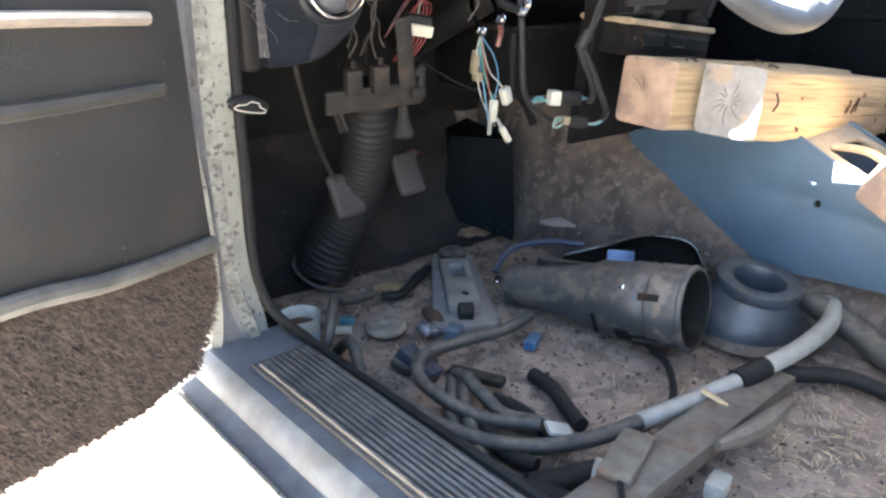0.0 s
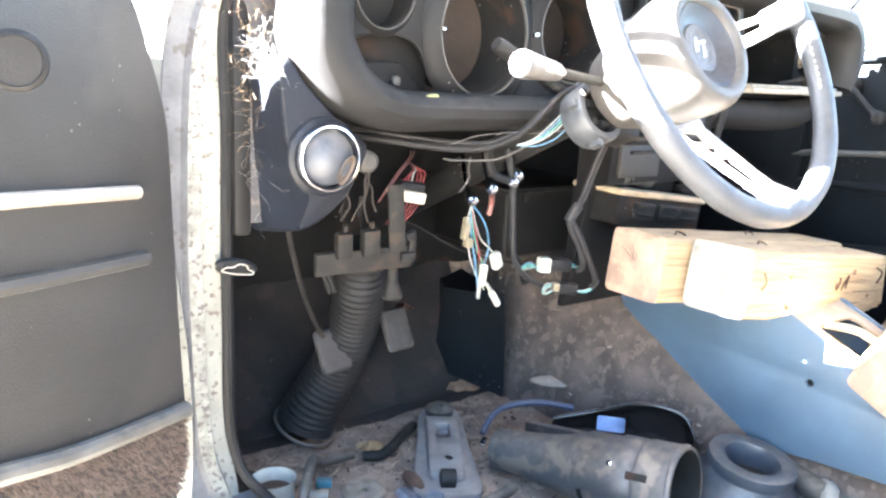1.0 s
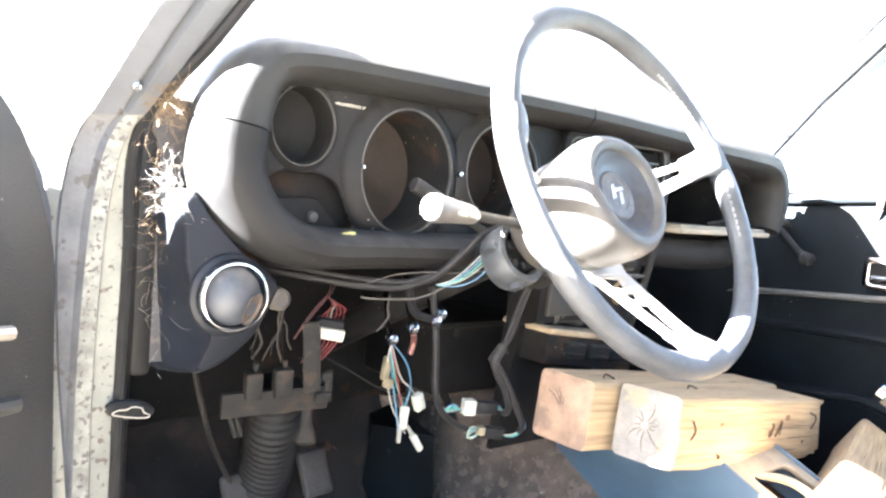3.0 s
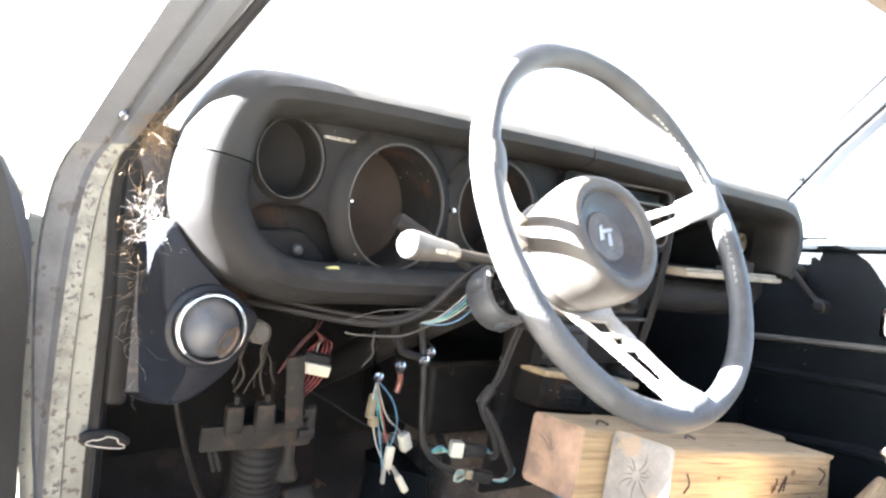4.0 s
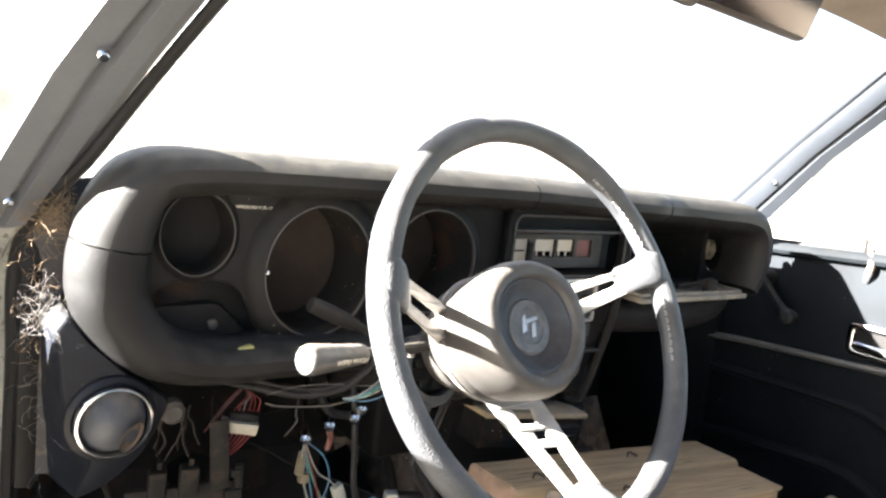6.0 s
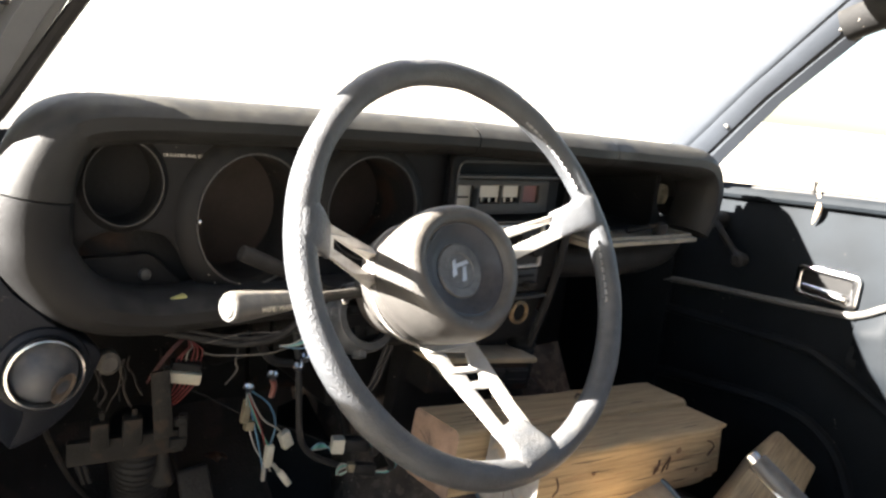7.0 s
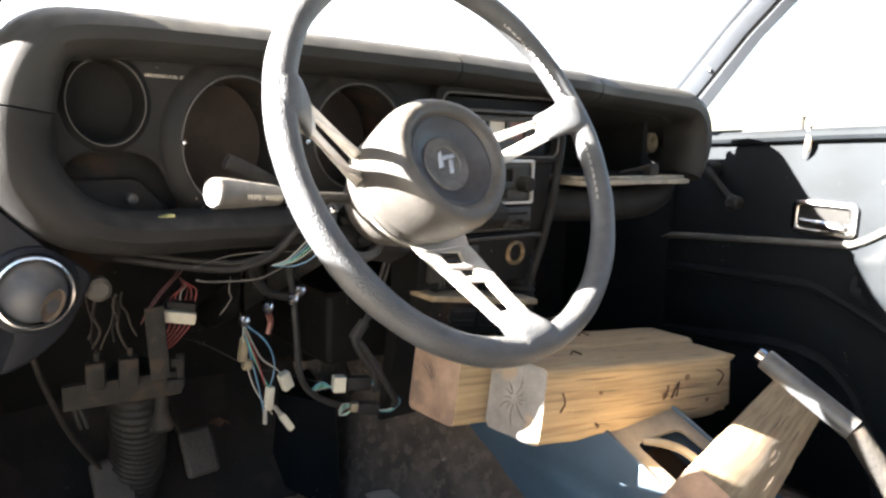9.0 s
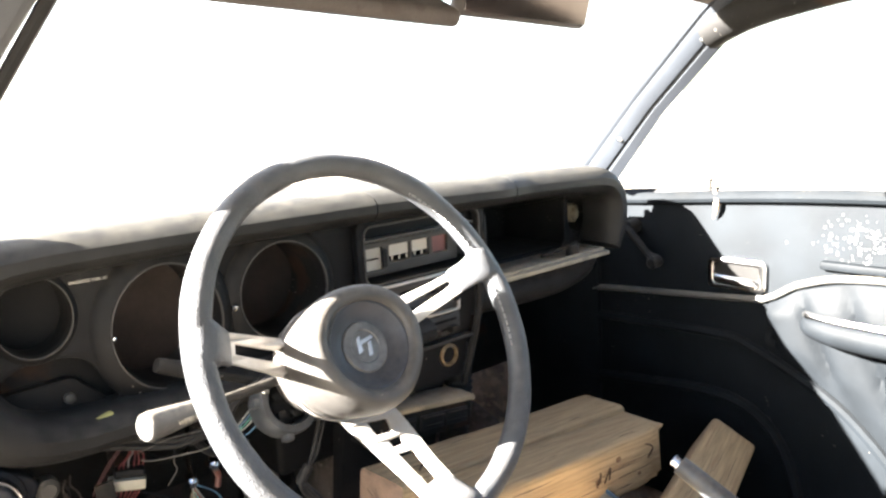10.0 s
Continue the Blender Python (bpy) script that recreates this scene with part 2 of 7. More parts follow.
def rrect(x0, y0, x1, y1, r, n=5):
    out = []
    for cx, cy, a in ((x1 - r, y1 - r, 0), (x0 + r, y1 - r, 90), (x0 + r, y0 + r, 180), (x1 - r, y0 + r, 270)):
        out += [(cx + r * math.cos(radians(a + 90 * k / n)), cy + r * math.sin(radians(a + 90 * k / n))) for k in range(n + 1)]
    return out


def lathe(profile, m, n=32, rx=1.0, ry=1.0, caps=False):
    """Turns (radius, height) round local z."""
    rings = [[(r * rx * math.cos(2 * math.pi * i / n), r * ry * math.sin(2 * math.pi * i / n), h) for i in range(n)] for r, h in profile]
    bm = skin(rings, caps=caps)
    bm.transform(m)
    return bm


def facing(x, y, z):
    """Local x to the right, y up and z towards the back of the car, at a point."""
    return axes(Vector((1, 0, 0)), Vector((0, 0, 1)), Vector((0, -1, 0)), Vector((x, y, z)))


# ---- ground and body shell ----
gm = bmesh.new()
bmesh.ops.create_grid(gm, x_segments=24, y_segments=24, size=300)
structure("ground", gm, SAND, "dry pale sandy ground around the car", "ground")


def rough_sheet(x0, x1, y0, y1, height, nx, ny):
    bm = bmesh.new()
    g = [[bm.verts.new((x0 + (x1 - x0) * i / nx, y0 + (y1 - y0) * j / ny, 0)) for j in range(ny + 1)] for i in range(nx + 1)]
    for row in g:
        for v in row:
            v.co.z = height(v.co.x, v.co.y)
    for i in range(nx):
        for j in range(ny):
            bm.faces.new((g[i][j], g[i + 1][j], g[i + 1][j + 1], g[i][j + 1]))
    return bm


def floor_height(x, y):
    """The floor pan: dirt on the flat, toe board in front, tunnel flank on the inner side."""
    z = 0.205 + 0.006 * noise.noise(Vector((x * 14, y * 14, 3))) + 0.003 * noise.noise(Vector((x * 50, y * 50, 7)))
    if y > 1.09:
        z += min((y - 1.09) * 1.7, 0.26)
    return z


structure("floor", rough_sheet(0.36, 1.72, -0.75, 1.24, floor_height, 100, 140), DIRT,
          "bare floor pan covered in dirt, rust and dry grass", "floor")
# near-black brown holds the footwell shade on the toe board
TOE_SHADE = mat("shaded_toe_brown", (0.015, 0.0118, 0.0105), 0.95, var=0.45, scale=14, fine=220, bump=0.9, stain=(0.024, 0.017, 0.014), stain_amount=0.25, stain_scale=10)
structure("toe_board", rough_sheet(0.365, 0.925, 1.055, 1.218, lambda x, y: floor_height(x, y) + 0.005, 40, 20), TOE_SHADE, "toe board with footwell shade in its dark brown colour", "toe board")
structure("firewall", span((0.41, 1.22, 0.22), (1.70, 1.25, 0.94)), DARK, "black painted firewall with rust stains", "firewall")


# hidden panel added to stop sun leaking past the firewall edge
structure("cowl_leak_stop", span((0.352, 1.185, 0.12), (0.416, 1.255, 0.86), 0.004), DARK, "hidden dark panel closing a sun leak between cowl side and firewall", "cowl panel")


def ridge(x, y):
    """Height of the transmission tunnel."""
    xb = 0.935 + 0.16 * min(0.55, max(0.0, 1.02 - y))
    a = min(1, max(0, (x - xb) / 0.095))
    b = min(1, max(0, (1.42 - x) / 0.10))
    top = 0.31 + 0.17 * min(1, max(0, (y - 0.50) / 0.50)) ** 1.2
    k = min(a, b)
    k = math.sin(k * math.pi / 2) ** 0.8
    return 0.195 + (top - 0.195) * k + 0.004 * noise.noise(Vector((x * 25, y * 25, 1)))


structure("tunnel", rough_sheet(0.92, 1.405, -0.75, 1.225, ridge, 40, 90), TUNNEL, "transmission tunnel under dusty matted brown felt", "tunnel")

# sill with its ribbed tread plate
SILL = axes(Vector((0.996, 0.085, 0)), Vector((-0.085, 0.996, 0)), Vector((0, 0, 1)), Vector((0.312, 0.800, 0.010)))
sill = thing("door_sill", (0.31, 0.4, 0.12), "worn black sill with a ribbed tread plate", "sill", kind="structure")
sec = [(-0.092, 0.10), (-0.094, 0.222), (-0.086, 0.232), (-0.062, 0.236), (-0.052, 0.254), (-0.040, 0.262), (-0.012, 0.262), (0.060, 0.262), (0.068, 0.255), (0.072, 0.19), (0.05, 0.10)]
bm = skin([[(x, y, z) for x, z in sec] for y in (0.055, 0.0, -0.5, -1.4)])
bm.transform(SILL)
part("sill_body", bm, SILLPAINT, sill, angle=30)
bm = box((0.078, 1.20, 0.006), SILL @ Matrix.Translation((0.018, -0.62, 0.265)), 0.002)
RIBM = mat("worn_tan_rib", (0.13, 0.118, 0.105), 0.7, var=0.35, scale=40, fine=300, bump=0.2)
tread = part("tread_plate", bm, mat("scuffed_tread_vinyl", (0.042, 0.041, 0.039), 0.7, var=0.3, scale=30, fine=300, bump=0.2, dust=0.15), sill, "scuffed dark vinyl tread plate")
for k in range(9):
    part("rib", box((0.0046, 1.14, 0.005), SILL @ Matrix.Translation((-0.013 + k * 0.0076, -0.60, 0.2695)), 0.0015), RIBM, tread)
bm = box((0.006, 1.3, 0.012), SILL @ Matrix.Translation((-0.093, -0.62, 0.231)), 0.002)
part("sill_lip", bm, CREAM, sill, "cream painted outer lip")
bm = tube([SILL @ Vector((0.066, -1.2, 0.265)), SILL @ Vector((0.066, -0.4, 0.265)), SILL @ Vector((0.064, -0.03, 0.266)), Vector((0.347, 0.86, 0.33)), Vector((0.345, 0.875, 0.5)), Vector((0.347, 0.875, 0.72)), Vector((0.350, 0.872, 0.86)), Vector((0.40, 0.80, 0.96)), Vector((0.452, 0.735, 1.062)), Vector((0.53, 0.612, 1.215))], 0.0065, 8)
part("seal", bm, RUBBER, sill, "black rubber door seal")

# hinge post: cream jamb with a raised flange, widening into the sill
post = thing("hinge_post", (0.29, 0.88, 0.24), "chipped cream door jamb post with rust at the edges", "door jamb", kind="structure")


def jamb(x0, x1, x2, z, y=0.875):
    return [(x0, y + 0.03, z), (x0, y + 0.002, z), (x0 + 0.012, y - 0.004, z), (x0 + 0.016, y + 0.004, z), (x1 - 0.022, y + 0.004, z), (x1 - 0.016, y - 0.003, z),
            (x1, y - 0.003, z), (x1 + 0.003, y + 0.006, z), (x2, y + 0.008, z), (x2, y + 0.06, z)]


rows = [(0.262, 0.340, 0.352, 0.250, 0.845), (0.276, 0.334, 0.350, 0.285, 0.853), (0.284, 0.322, 0.345, 0.34, 0.866), (0.285, 0.318, 0.342, 0.45, 0.875),
        (0.270, 0.316, 0.342, 0.60, 0.875), (0.262, 0.320, 0.344, 0.74, 0.874), (0.268, 0.328, 0.346, 0.82, 0.872), (0.280, 0.340, 0.354, 0.862, 0.868), (0.297, 0.358, 0.372, 0.890, 0.856), (0.310, 0.374, 0.389, 0.922, 0.834)]
bm = skin([[Vector(q) for q in jamb(a, b, c, z, y)] for a, b, c, z, y in smooth_path(rows, 6)])
jb = part("jamb", bm, CREAM, post, angle=40)
for m_ in (mat("grey_lilac_primer", (0.092, 0.093, 0.098), 0.6, var=0.3, scale=30, fine=200, bump=0.1, stain=(0.055, 0.048, 0.045), stain_amount=0.06, stain_scale=60),
           mat("flaked_jamb_paint", (0.155, 0.155, 0.135), 0.55, var=0.4, scale=60, fine=250, bump=0.35, stain=(0.055, 0.048, 0.045), stain_amount=0.22, stain_scale=170),
           mat("yellowed_edge_paint", (0.185, 0.19, 0.14), 0.5, var=0.25, scale=40, stain=(0.07, 0.06, 0.05), stain_amount=0.1, stain_scale=120)):
    jb.data.materials.append(m_)
SLOT = (0, 0, 1, 1, 1, 2, 3, 0, 0, 0)
for f_ in jb.data.polygons:
    if len(f_.vertices) == 4:
        f_.material_index = SLOT[f_.index % 10]
bm = span((0.300, 0.886, 0.12), (0.36, 1.24, 0.86), 0.006)
part("cowl_side", bm, DARK, post)
for z in (0.40, 0.70):
    part("hinge", join(box((0.05, 0.05, 0.045), pose(0.250, 0.90, z, 0, 0, 35), 0.006), lathe([(0.008, -0.035), (0.008, 0.035)], pose(0.238, 0.875, z), 12, caps=True)), RUST, post, "rusty steel hinge")


def pillar(rows, name, label, material, flip=1):
    """A screen pillar: (outer xyz, inner xyz) pairs, with a rolled step between."""
    rings = []
    for a, b in rows:
        a, b = Vector(a), Vector(b)
        d = b - a
        n = Vector((0, -0.75, -0.66))
        rings.append([a + n * 0.0, a + n * 0.010 + d * 0.04, a + d * 0.36 + n * 0.012, a + d * 0.40 + n * 0.002, a + d * 0.46 + n * 0.002, a + d * 0.52 + n * 0.013, a + d * 0.80 + n * 0.012,
                      a + d * 0.86 + n * 0.003, a + d * 0.95 + n * 0.004, b, b - n * 0.020, a - n * 0.020])
    ob = part(name, skin(rings), material, angle=30)
    return tagged(ob, label, "pillar", kind="structure")


pillar([((0.296, 0.868, 0.880), (0.370, 0.868, 0.890)), ((0.324, 0.81, 0.960), (0.406, 0.81, 0.974)), ((0.351, 0.75, 1.035), (0.441, 0.75, 1.054)), ((0.400, 0.675, 1.135), (0.490, 0.675, 1.152)), ((0.43, 0.61, 1.20), (0.53, 0.61, 1.225))],
       "pillar_left", "weathered grey windscreen pillar with a screwed trim strip", GREYPAINT)
pillar([((1.605, 0.855, 0.905), (1.57, 0.915, 0.935)), ((1.588, 0.725, 1.055), (1.546, 0.775, 1.072)), ((1.570, 0.575, 1.190), (1.521, 0.620, 1.213)), ((1.56, 0.53, 1.225), (1.51, 0.57, 1.25))],
       "pillar_right", "pale grey painted windscreen pillar beside the passenger door", PALEPAINT)
for i, p in enumerate(((0.336, 0.838, 0.906), (0.388, 0.720, 1.047), (1.571, 0.808, 0.997), (1.548, 0.622, 1.169))):
    q = Vector(p)
    ob = part("pillar_screw", lathe([(0.0001, 0.004), (0.004, 0.0035), (0.0055, 0.001), (0.0055, -0.004)], look(q, q - Vector((0, -0.75, -0.66))), 12), CHROME)
    tagged(ob, "small round-headed chrome trim screw in the pillar", "screw", "pillar screws")

# roof, header and rear of the cabin
rings = []
for y, z0, w in ((0.60, 1.222, 0.0), (0.50, 1.262, 0.01), (0.2, 1.30, 0.02), (-0.3, 1.315, 0.02), (-0.9, 1.27, 0.02)):
    rings.append([(x, y + 0.04 * abs((x - 1.02) / 0.5) ** 2 * 0, z0 + 0.02 * (1 - ((x - 1.02) / 0.52) ** 2)) for x in np.linspace(0.50, 1.54, 14)] +
                 [(x, y + 0.01, z0 + 0.05 + 0.02 * (1 - ((x - 1.02) / 0.52) ** 2)) for x in np.linspace(1.60, 0.44, 14)])
structure("ceiling", skin(rings), HEADLINER, "tan headliner under the steel roof", "headliner")
rail = thing("roof_rail", (1.55, 0.0, 1.15), "dusty dark roof rail above the passenger door", "roof rail", kind="structure")
part("rail", tube([(1.555, 0.62, 1.18), (1.560, 0.50, 1.222), (1.575, 0.2, 1.25), (1.58, -0.3, 1.25), (1.58, -0.9, 1.20)], [0.03, 0.034, 0.03, 0.03, 0.03], 12), DARK, rail)
structure("roof_rail_left", tube([(0.48, 0.62, 1.215), (0.46, 0.50, 1.245), (0.45, 0.2, 1.27), (0.45, -0.3, 1.27), (0.45, -0.9, 1.22)], 0.022, 10), GREYPAINT, "grey roof rail over the driver door opening", "roof rail")
# unseen bulkhead, raised to cut fill light from behind
structure("wall_back", span((0.36, -0.80, 0.2), (1.70, -0.76, 1.02), 0.01), DARK, "unseen dark bulkhead closing the cabin against light from behind", "bulkhead")
structure("pillar_rear_left", skin([[(0.30, -0.55, 0.12), (0.42, -0.55, 0.12), (0.42, -0.75, 0.12), (0.30, -0.75, 0.12)], [(0.30, -0.6, 0.85), (0.40, -0.6, 0.85), (0.40, -0.8, 0.85), (0.30, -0.8, 0.85)],
                                   [(0.42, -0.7, 1.29), (0.50, -0.7, 1.29), (0.50, -0.85, 1.29), (0.42, -0.85, 1.29)]]), GREYPAINT, "grey pillar behind the driver door opening", "pillar")

# unseen panel added to cut fill light from the right rear
structure("unseen_quarter_right", span((1.64, -0.78, 0.2), (1.70, -0.33, 0.95), 0.01), DARK, "unseen dark quarter panel added to cut fill light", "quarter panel")

# windscreen
gl = bpy.data.materials.new("dusty_windscreen_glass")
gl.use_nodes = True
gt = gl.node_tree
for n_ in list(gt.nodes):
    gt.nodes.remove(n_)
gout = gt.nodes.new("ShaderNodeOutputMaterial")
gclear = gt.nodes.new("ShaderNodeBsdfTransparent")
gdust = gt.nodes.new("ShaderNodeBsdfTranslucent")
gdust.inputs["Color"].default_value = (0.85, 0.83, 0.80, 1)
ggloss = gt.nodes.new("ShaderNodeBsdfGlossy")
ggloss.inputs["Roughness"].default_value = 0.03
gmix, gmix2 = gt.nodes.new("ShaderNodeMixShader"), gt.nodes.new("ShaderNodeMixShader")
gnoise = gt.nodes.new("ShaderNodeTexNoise")
gnoise.inputs["Scale"].default_value = 6.0
gnoise.inputs["Detail"].default_value = 8.0
gpos = gt.nodes.new("ShaderNodeNewGeometry")
gr = gt.nodes.new("ShaderNodeMapRange")
gr.inputs[1].default_value, gr.inputs[2].default_value, gr.inputs[3].default_value, gr.inputs[4].default_value = 0.3, 0.7, 0.03, 0.09
gt.links.new(gpos.outputs["Position"], gnoise.inputs["Vector"])
gt.links.new(gnoise.outputs["Fac"], gr.inputs[0])
gt.links.new(gr.outputs[0], gmix.inputs[0])
gt.links.new(gclear.outputs[0], gmix.inputs[1])
gt.links.new(gdust.outputs[0], gmix.inputs[2])
gmix2.inputs[0].default_value = 0.03
gt.links.new(gmix.outputs[0], gmix2.inputs[1])
gt.links.new(ggloss.outputs[0], gmix2.inputs[2])
gt.links.new(gmix2.outputs[0], gout.inputs["Surface"])
rings = []
for k, (y, z, x0, x1) in enumerate(((1.12, 0.915, 0.37, 1.60), (0.93, 1.035, 0.40, 1.58), (0.76, 1.14, 0.46, 1.555), (0.615, 1.225, 0.51, 1.525))):
    xs = np.linspace(x0, x1, 13)
    bow = [0.05 * (1 - ((x - 0.98) / 0.62) ** 2) - 0.05 * (1 - k / 3) * 0 for x in xs]
    rings.append([(x, y - 0.18 * (abs((x - 0.98) / 0.62) ** 3) * (1 - k / 3) + b, z) for x, b in zip(xs, bow)])
bm = bmesh.new()
vs = [[bm.verts.new(q) for q in r] for r in rings]
for i in range(3):
    for j in range(12):
        bm.faces.new((vs[i][j], vs[i][j + 1], vs[i + 1][j + 1], vs[i + 1][j]))
bmesh.ops.solidify(bm, geom=bm.faces[:], thickness=0.005)
ws = structure("windscreen", bm, gl, "dusty windscreen glass over the dashboard", "windscreen")
ws.visible_shadow = False

# ---- dashboard ----
dash = thing("dashboard", (0.95, 0.85, 0.70), "stripped black padded dashboard with empty gauge openings", "dashboard")
SEC = [(1.0, 0.015), (0.95, -0.010), (0.7, -0.026), (0.3, -0.034), (-0.2, -0.034), (-0.6, -0.026), (-0.9, -0.010), (-1.0, 0.012), (-0.9, 0.045), (0.8, 0.05)]


LOOP = [(1.02, 0.752, 0.022), (0.80, 0.750, 0.022), (0.60, 0.750, 0.023), (0.51, 0.752, 0.025), (0.455, 0.772, 0.030), (0.420, 0.815, 0.035), (0.415, 0.845, 0.036), (0.417, 0.8755, 0.036),
        (0.424, 0.904, 0.034), (0.442, 0.936, 0.030), (0.480, 0.950, 0.025), (0.60, 0.953, 0.023), (0.78, 0.952, 0.023), (0.926, 0.951, 0.023), (1.0, 0.949, 0.023), (1.1, 0.945, 0.024), (1.2125, 0.941, 0.024),
        (1.35, 0.936, 0.025), (1.465, 0.930, 0.026), (1.507, 0.914, 0.028), (1.525, 0.882, 0.028), (1.522, 0.84, 0.026), (1.503, 0.80, 0.020)]
path = smooth_path(LOOP, 8)
rings = []
for i, q in enumerate(path):
    a, b = path[max(i - 1, 0)], path[min(i + 1, len(path) - 1)]
    tg = Vector((b[0] - a[0], 0, b[1] - a[1])).normalized()
    back = 0.02 * min(1.0, max(0.0, (q[0] - 1.18) / 0.08)) if i > 100 else 0.0
    rings.append(([Vector((q[0], 0, q[1])) + Vector((tg.z, 0, -tg.x)) * (sd * q[2]) + Vector((0, yy + 0.780 + back, 0)) for sd, yy in SEC], tg))
CUTS = [(0, 56, "lower_roll"), (56, 104, "top_pad"), (104, 128, "top_pad"), (128, len(rings) - 1, "top_pad")]
for lo, hi, nm in CUTS:
    piece = [list(rings[k][0]) for k in range(lo, hi + 1)]
    if lo:
        piece[0] = [v + rings[lo][1] * 0.0009 for v in piece[0]]
    if hi < len(rings) - 1:
        piece[-1] = [v - rings[hi][1] * 0.0009 for v in piece[-1]]
    part(nm, skin(piece), VINYL_TOP if nm == "top_pad" else VINYL, dash)
# top of the dash running forward to the glass
rings = []
for x, z, w in ((0.372, 0.815, 0), (0.40, 0.850, 0), (0.44, 0.895, 0), (0.485, 0.935, 0), (0.53, 0.960, 0), (0.60, 0.972, 0), (0.75, 0.974, 0), (0.95, 0.973, 0), (1.2, 0.965, 0), (1.43, 0.955, 0), (1.505, 0.938, 0), (1.545, 0.910, 0)):
    y0 = 0.840 if x < 0.55 else 0.810 if x > 1.21 else 0.790
    k = 1.0 + 1.6 * max(0.0, (0.50 - x) / 0.12)
    z -= 0.016 if x < 0.6 else 0.006
    rings.append([(x, y0, z), (x, max(0.83, y0 + 0.01), z - 0.008 * k), (x, 0.92, z - 0.030 * k), (x, 1.05, z - 0.062 * k), (x, 1.16, z - 0.085 * k), (x, 1.16, z - 0.11 * k), (x, y0 + 0.012, z - 0.04)])
part("dash_top", skin(rings), VINYL_TOP, dash)

# gauge panel
PY = 0.802
D1 = (0.5025, 0.885, 0.0385, 0.0435)
D2 = (0.642, 0.845, 0.066, 0.0745)
D3 = (0.798, 0.856, 0.0635, 0.0650)
outline = smooth_path([(0.448, 0.925), (0.60, 0.932), (0.905, 0.930), (0.915, 0.85), (0.905, 0.765), (0.60, 0.762), (0.515, 0.764), (0.468, 0.785), (0.445, 0.83)], 4, True)
recess = smooth_path([(0.463, 0.822), (0.485, 0.834), (0.52, 0.835), (0.548, 0.826), (0.566, 0.800), (0.582, 0.776), (0.53, 0.770), (0.485, 0.778), (0.463, 0.800)], 4, True)
panel = part("gauge_panel", plate(outline, [ellipse(*D1), ellipse(*D2), ellipse(*D3), recess], 0.006, 0.0015, facing(0, PY, 0)), VINYL_IN, dash)
GAUGE = mat("faded_brown_gauge_back", (0.024, 0.018, 0.015), 0.75, var=0.3, scale=18, fine=200, bump=0.2, dust=0.08, spec=0.2)
for (cx, cz, rx, rz), fwd, lip in ((D1, 0.006, 0.008), (D2, 0.014, 0.022), (D3, 0.014, 0.020)):
    # hooded ring that stands out of the panel, then the empty can behind it
    prof = [(1.0 + lip / rx, 0.0), (1.0 + lip / rx * 0.8, fwd * 0.6), (1.0 + lip / rx * 0.35, fwd), (1.0 + 0.03, fwd + 0.002), (1.0, fwd), (0.985, fwd * 0.5), (0.97, -0.004)]
    part("gauge_can", lathe([(0.972, -0.003), (0.95, -0.075)], facing(cx, PY, cz), 48, rx, rz), DARK, dash)
    part("gauge_hood", lathe(prof, facing(cx, PY, cz), 48, rx, rz), VINYL_IN, dash)
    part("gauge_back", lathe([(0.0001, -0.075), (0.6, -0.074), (0.955, -0.073)], facing(cx, PY, cz), 48, rx, rz), GAUGE, dash, "faded brown back of an empty gauge opening")
    part("gauge_bezel", lathe([(0.995, fwd - 0.001), (1.0, fwd + 0.003), (1.02, fwd + 0.003), (1.03, fwd - 0.001)], facing(cx, PY, cz), 48, rx, rz), HUB, dash, "thin bezel ring")
bm = box((0.125, 0.004, 0.075), pose(0.520, 0.828, 0.803), 0.001)
part("recess_back", bm, DARK, dash)
bm = plate([(0.455, 0.758), (0.580, 0.758), (0.566, 0.776), (0.540, 0.803), (0.530, 0.806), (0.455, 0.803)], [], 0.016, 0.004, facing(0, 0.822, 0))
part("recess_block", bm, VINYL_IN, dash)
part("panel_screw", lathe([(0.0001, 0.003), (0.005, 0.002), (0.0065, 0), (0.0065, -0.004)], facing(0.529, 0.809, 0.784), 12), HUB, dash, "dusty screw")
part("panel_screw", lathe([(0.0001, 0.002), (0.003, 0.0015), (0.004, 0), (0.004, -0.004)], facing(0.725, 0.786, 0.849), 12), CHROME, dash, "chrome screw")
part("panel_screw", lathe([(0.0001, 0.002), (0.002, 0.0015), (0.003, 0), (0.003, -0.004)], facing(0.577, 0.784, 0.846), 12), CHROME, dash, "chrome screw")
part("yellow_tab", box((0.036, 0.012, 0.012), pose(0.542, 0.766, 0.764, 0, -8, 4), 0.003), mat("yellowed_foam", (0.36, 0.33, 0.12), 0.8), dash, "yellowed foam tab")
structure("kick_panel_right", span((1.655, 0.93, 0.2), (1.685, 1.24, 0.86), 0.004), NAVY, "dark kick panel in the passenger footwell", "kick panel")
# ---- steering wheel ----
WC = Vector((0.7640, 0.5365, 0.8501))
wn_axis = Vector((0.0725, -0.8921, 0.4461)).normalized()
wu = Vector((0, 0, 1)).cross(wn_axis).normalized()
wv = wn_axis.cross(wu)
WM = axes(wu, wv, wn_axis, WC)
wheel = thing("steering_wheel", WC, "dusty black three-spoke steering wheel with stitched rim", "steering wheel")
RR, rr = 0.1980, 0.0137


def dish(r):
    """Depth of the dished spokes at a distance from the hub's axis."""
    return min(-0.004, -0.095 + 0.78 * max(0.0, r - 0.065))


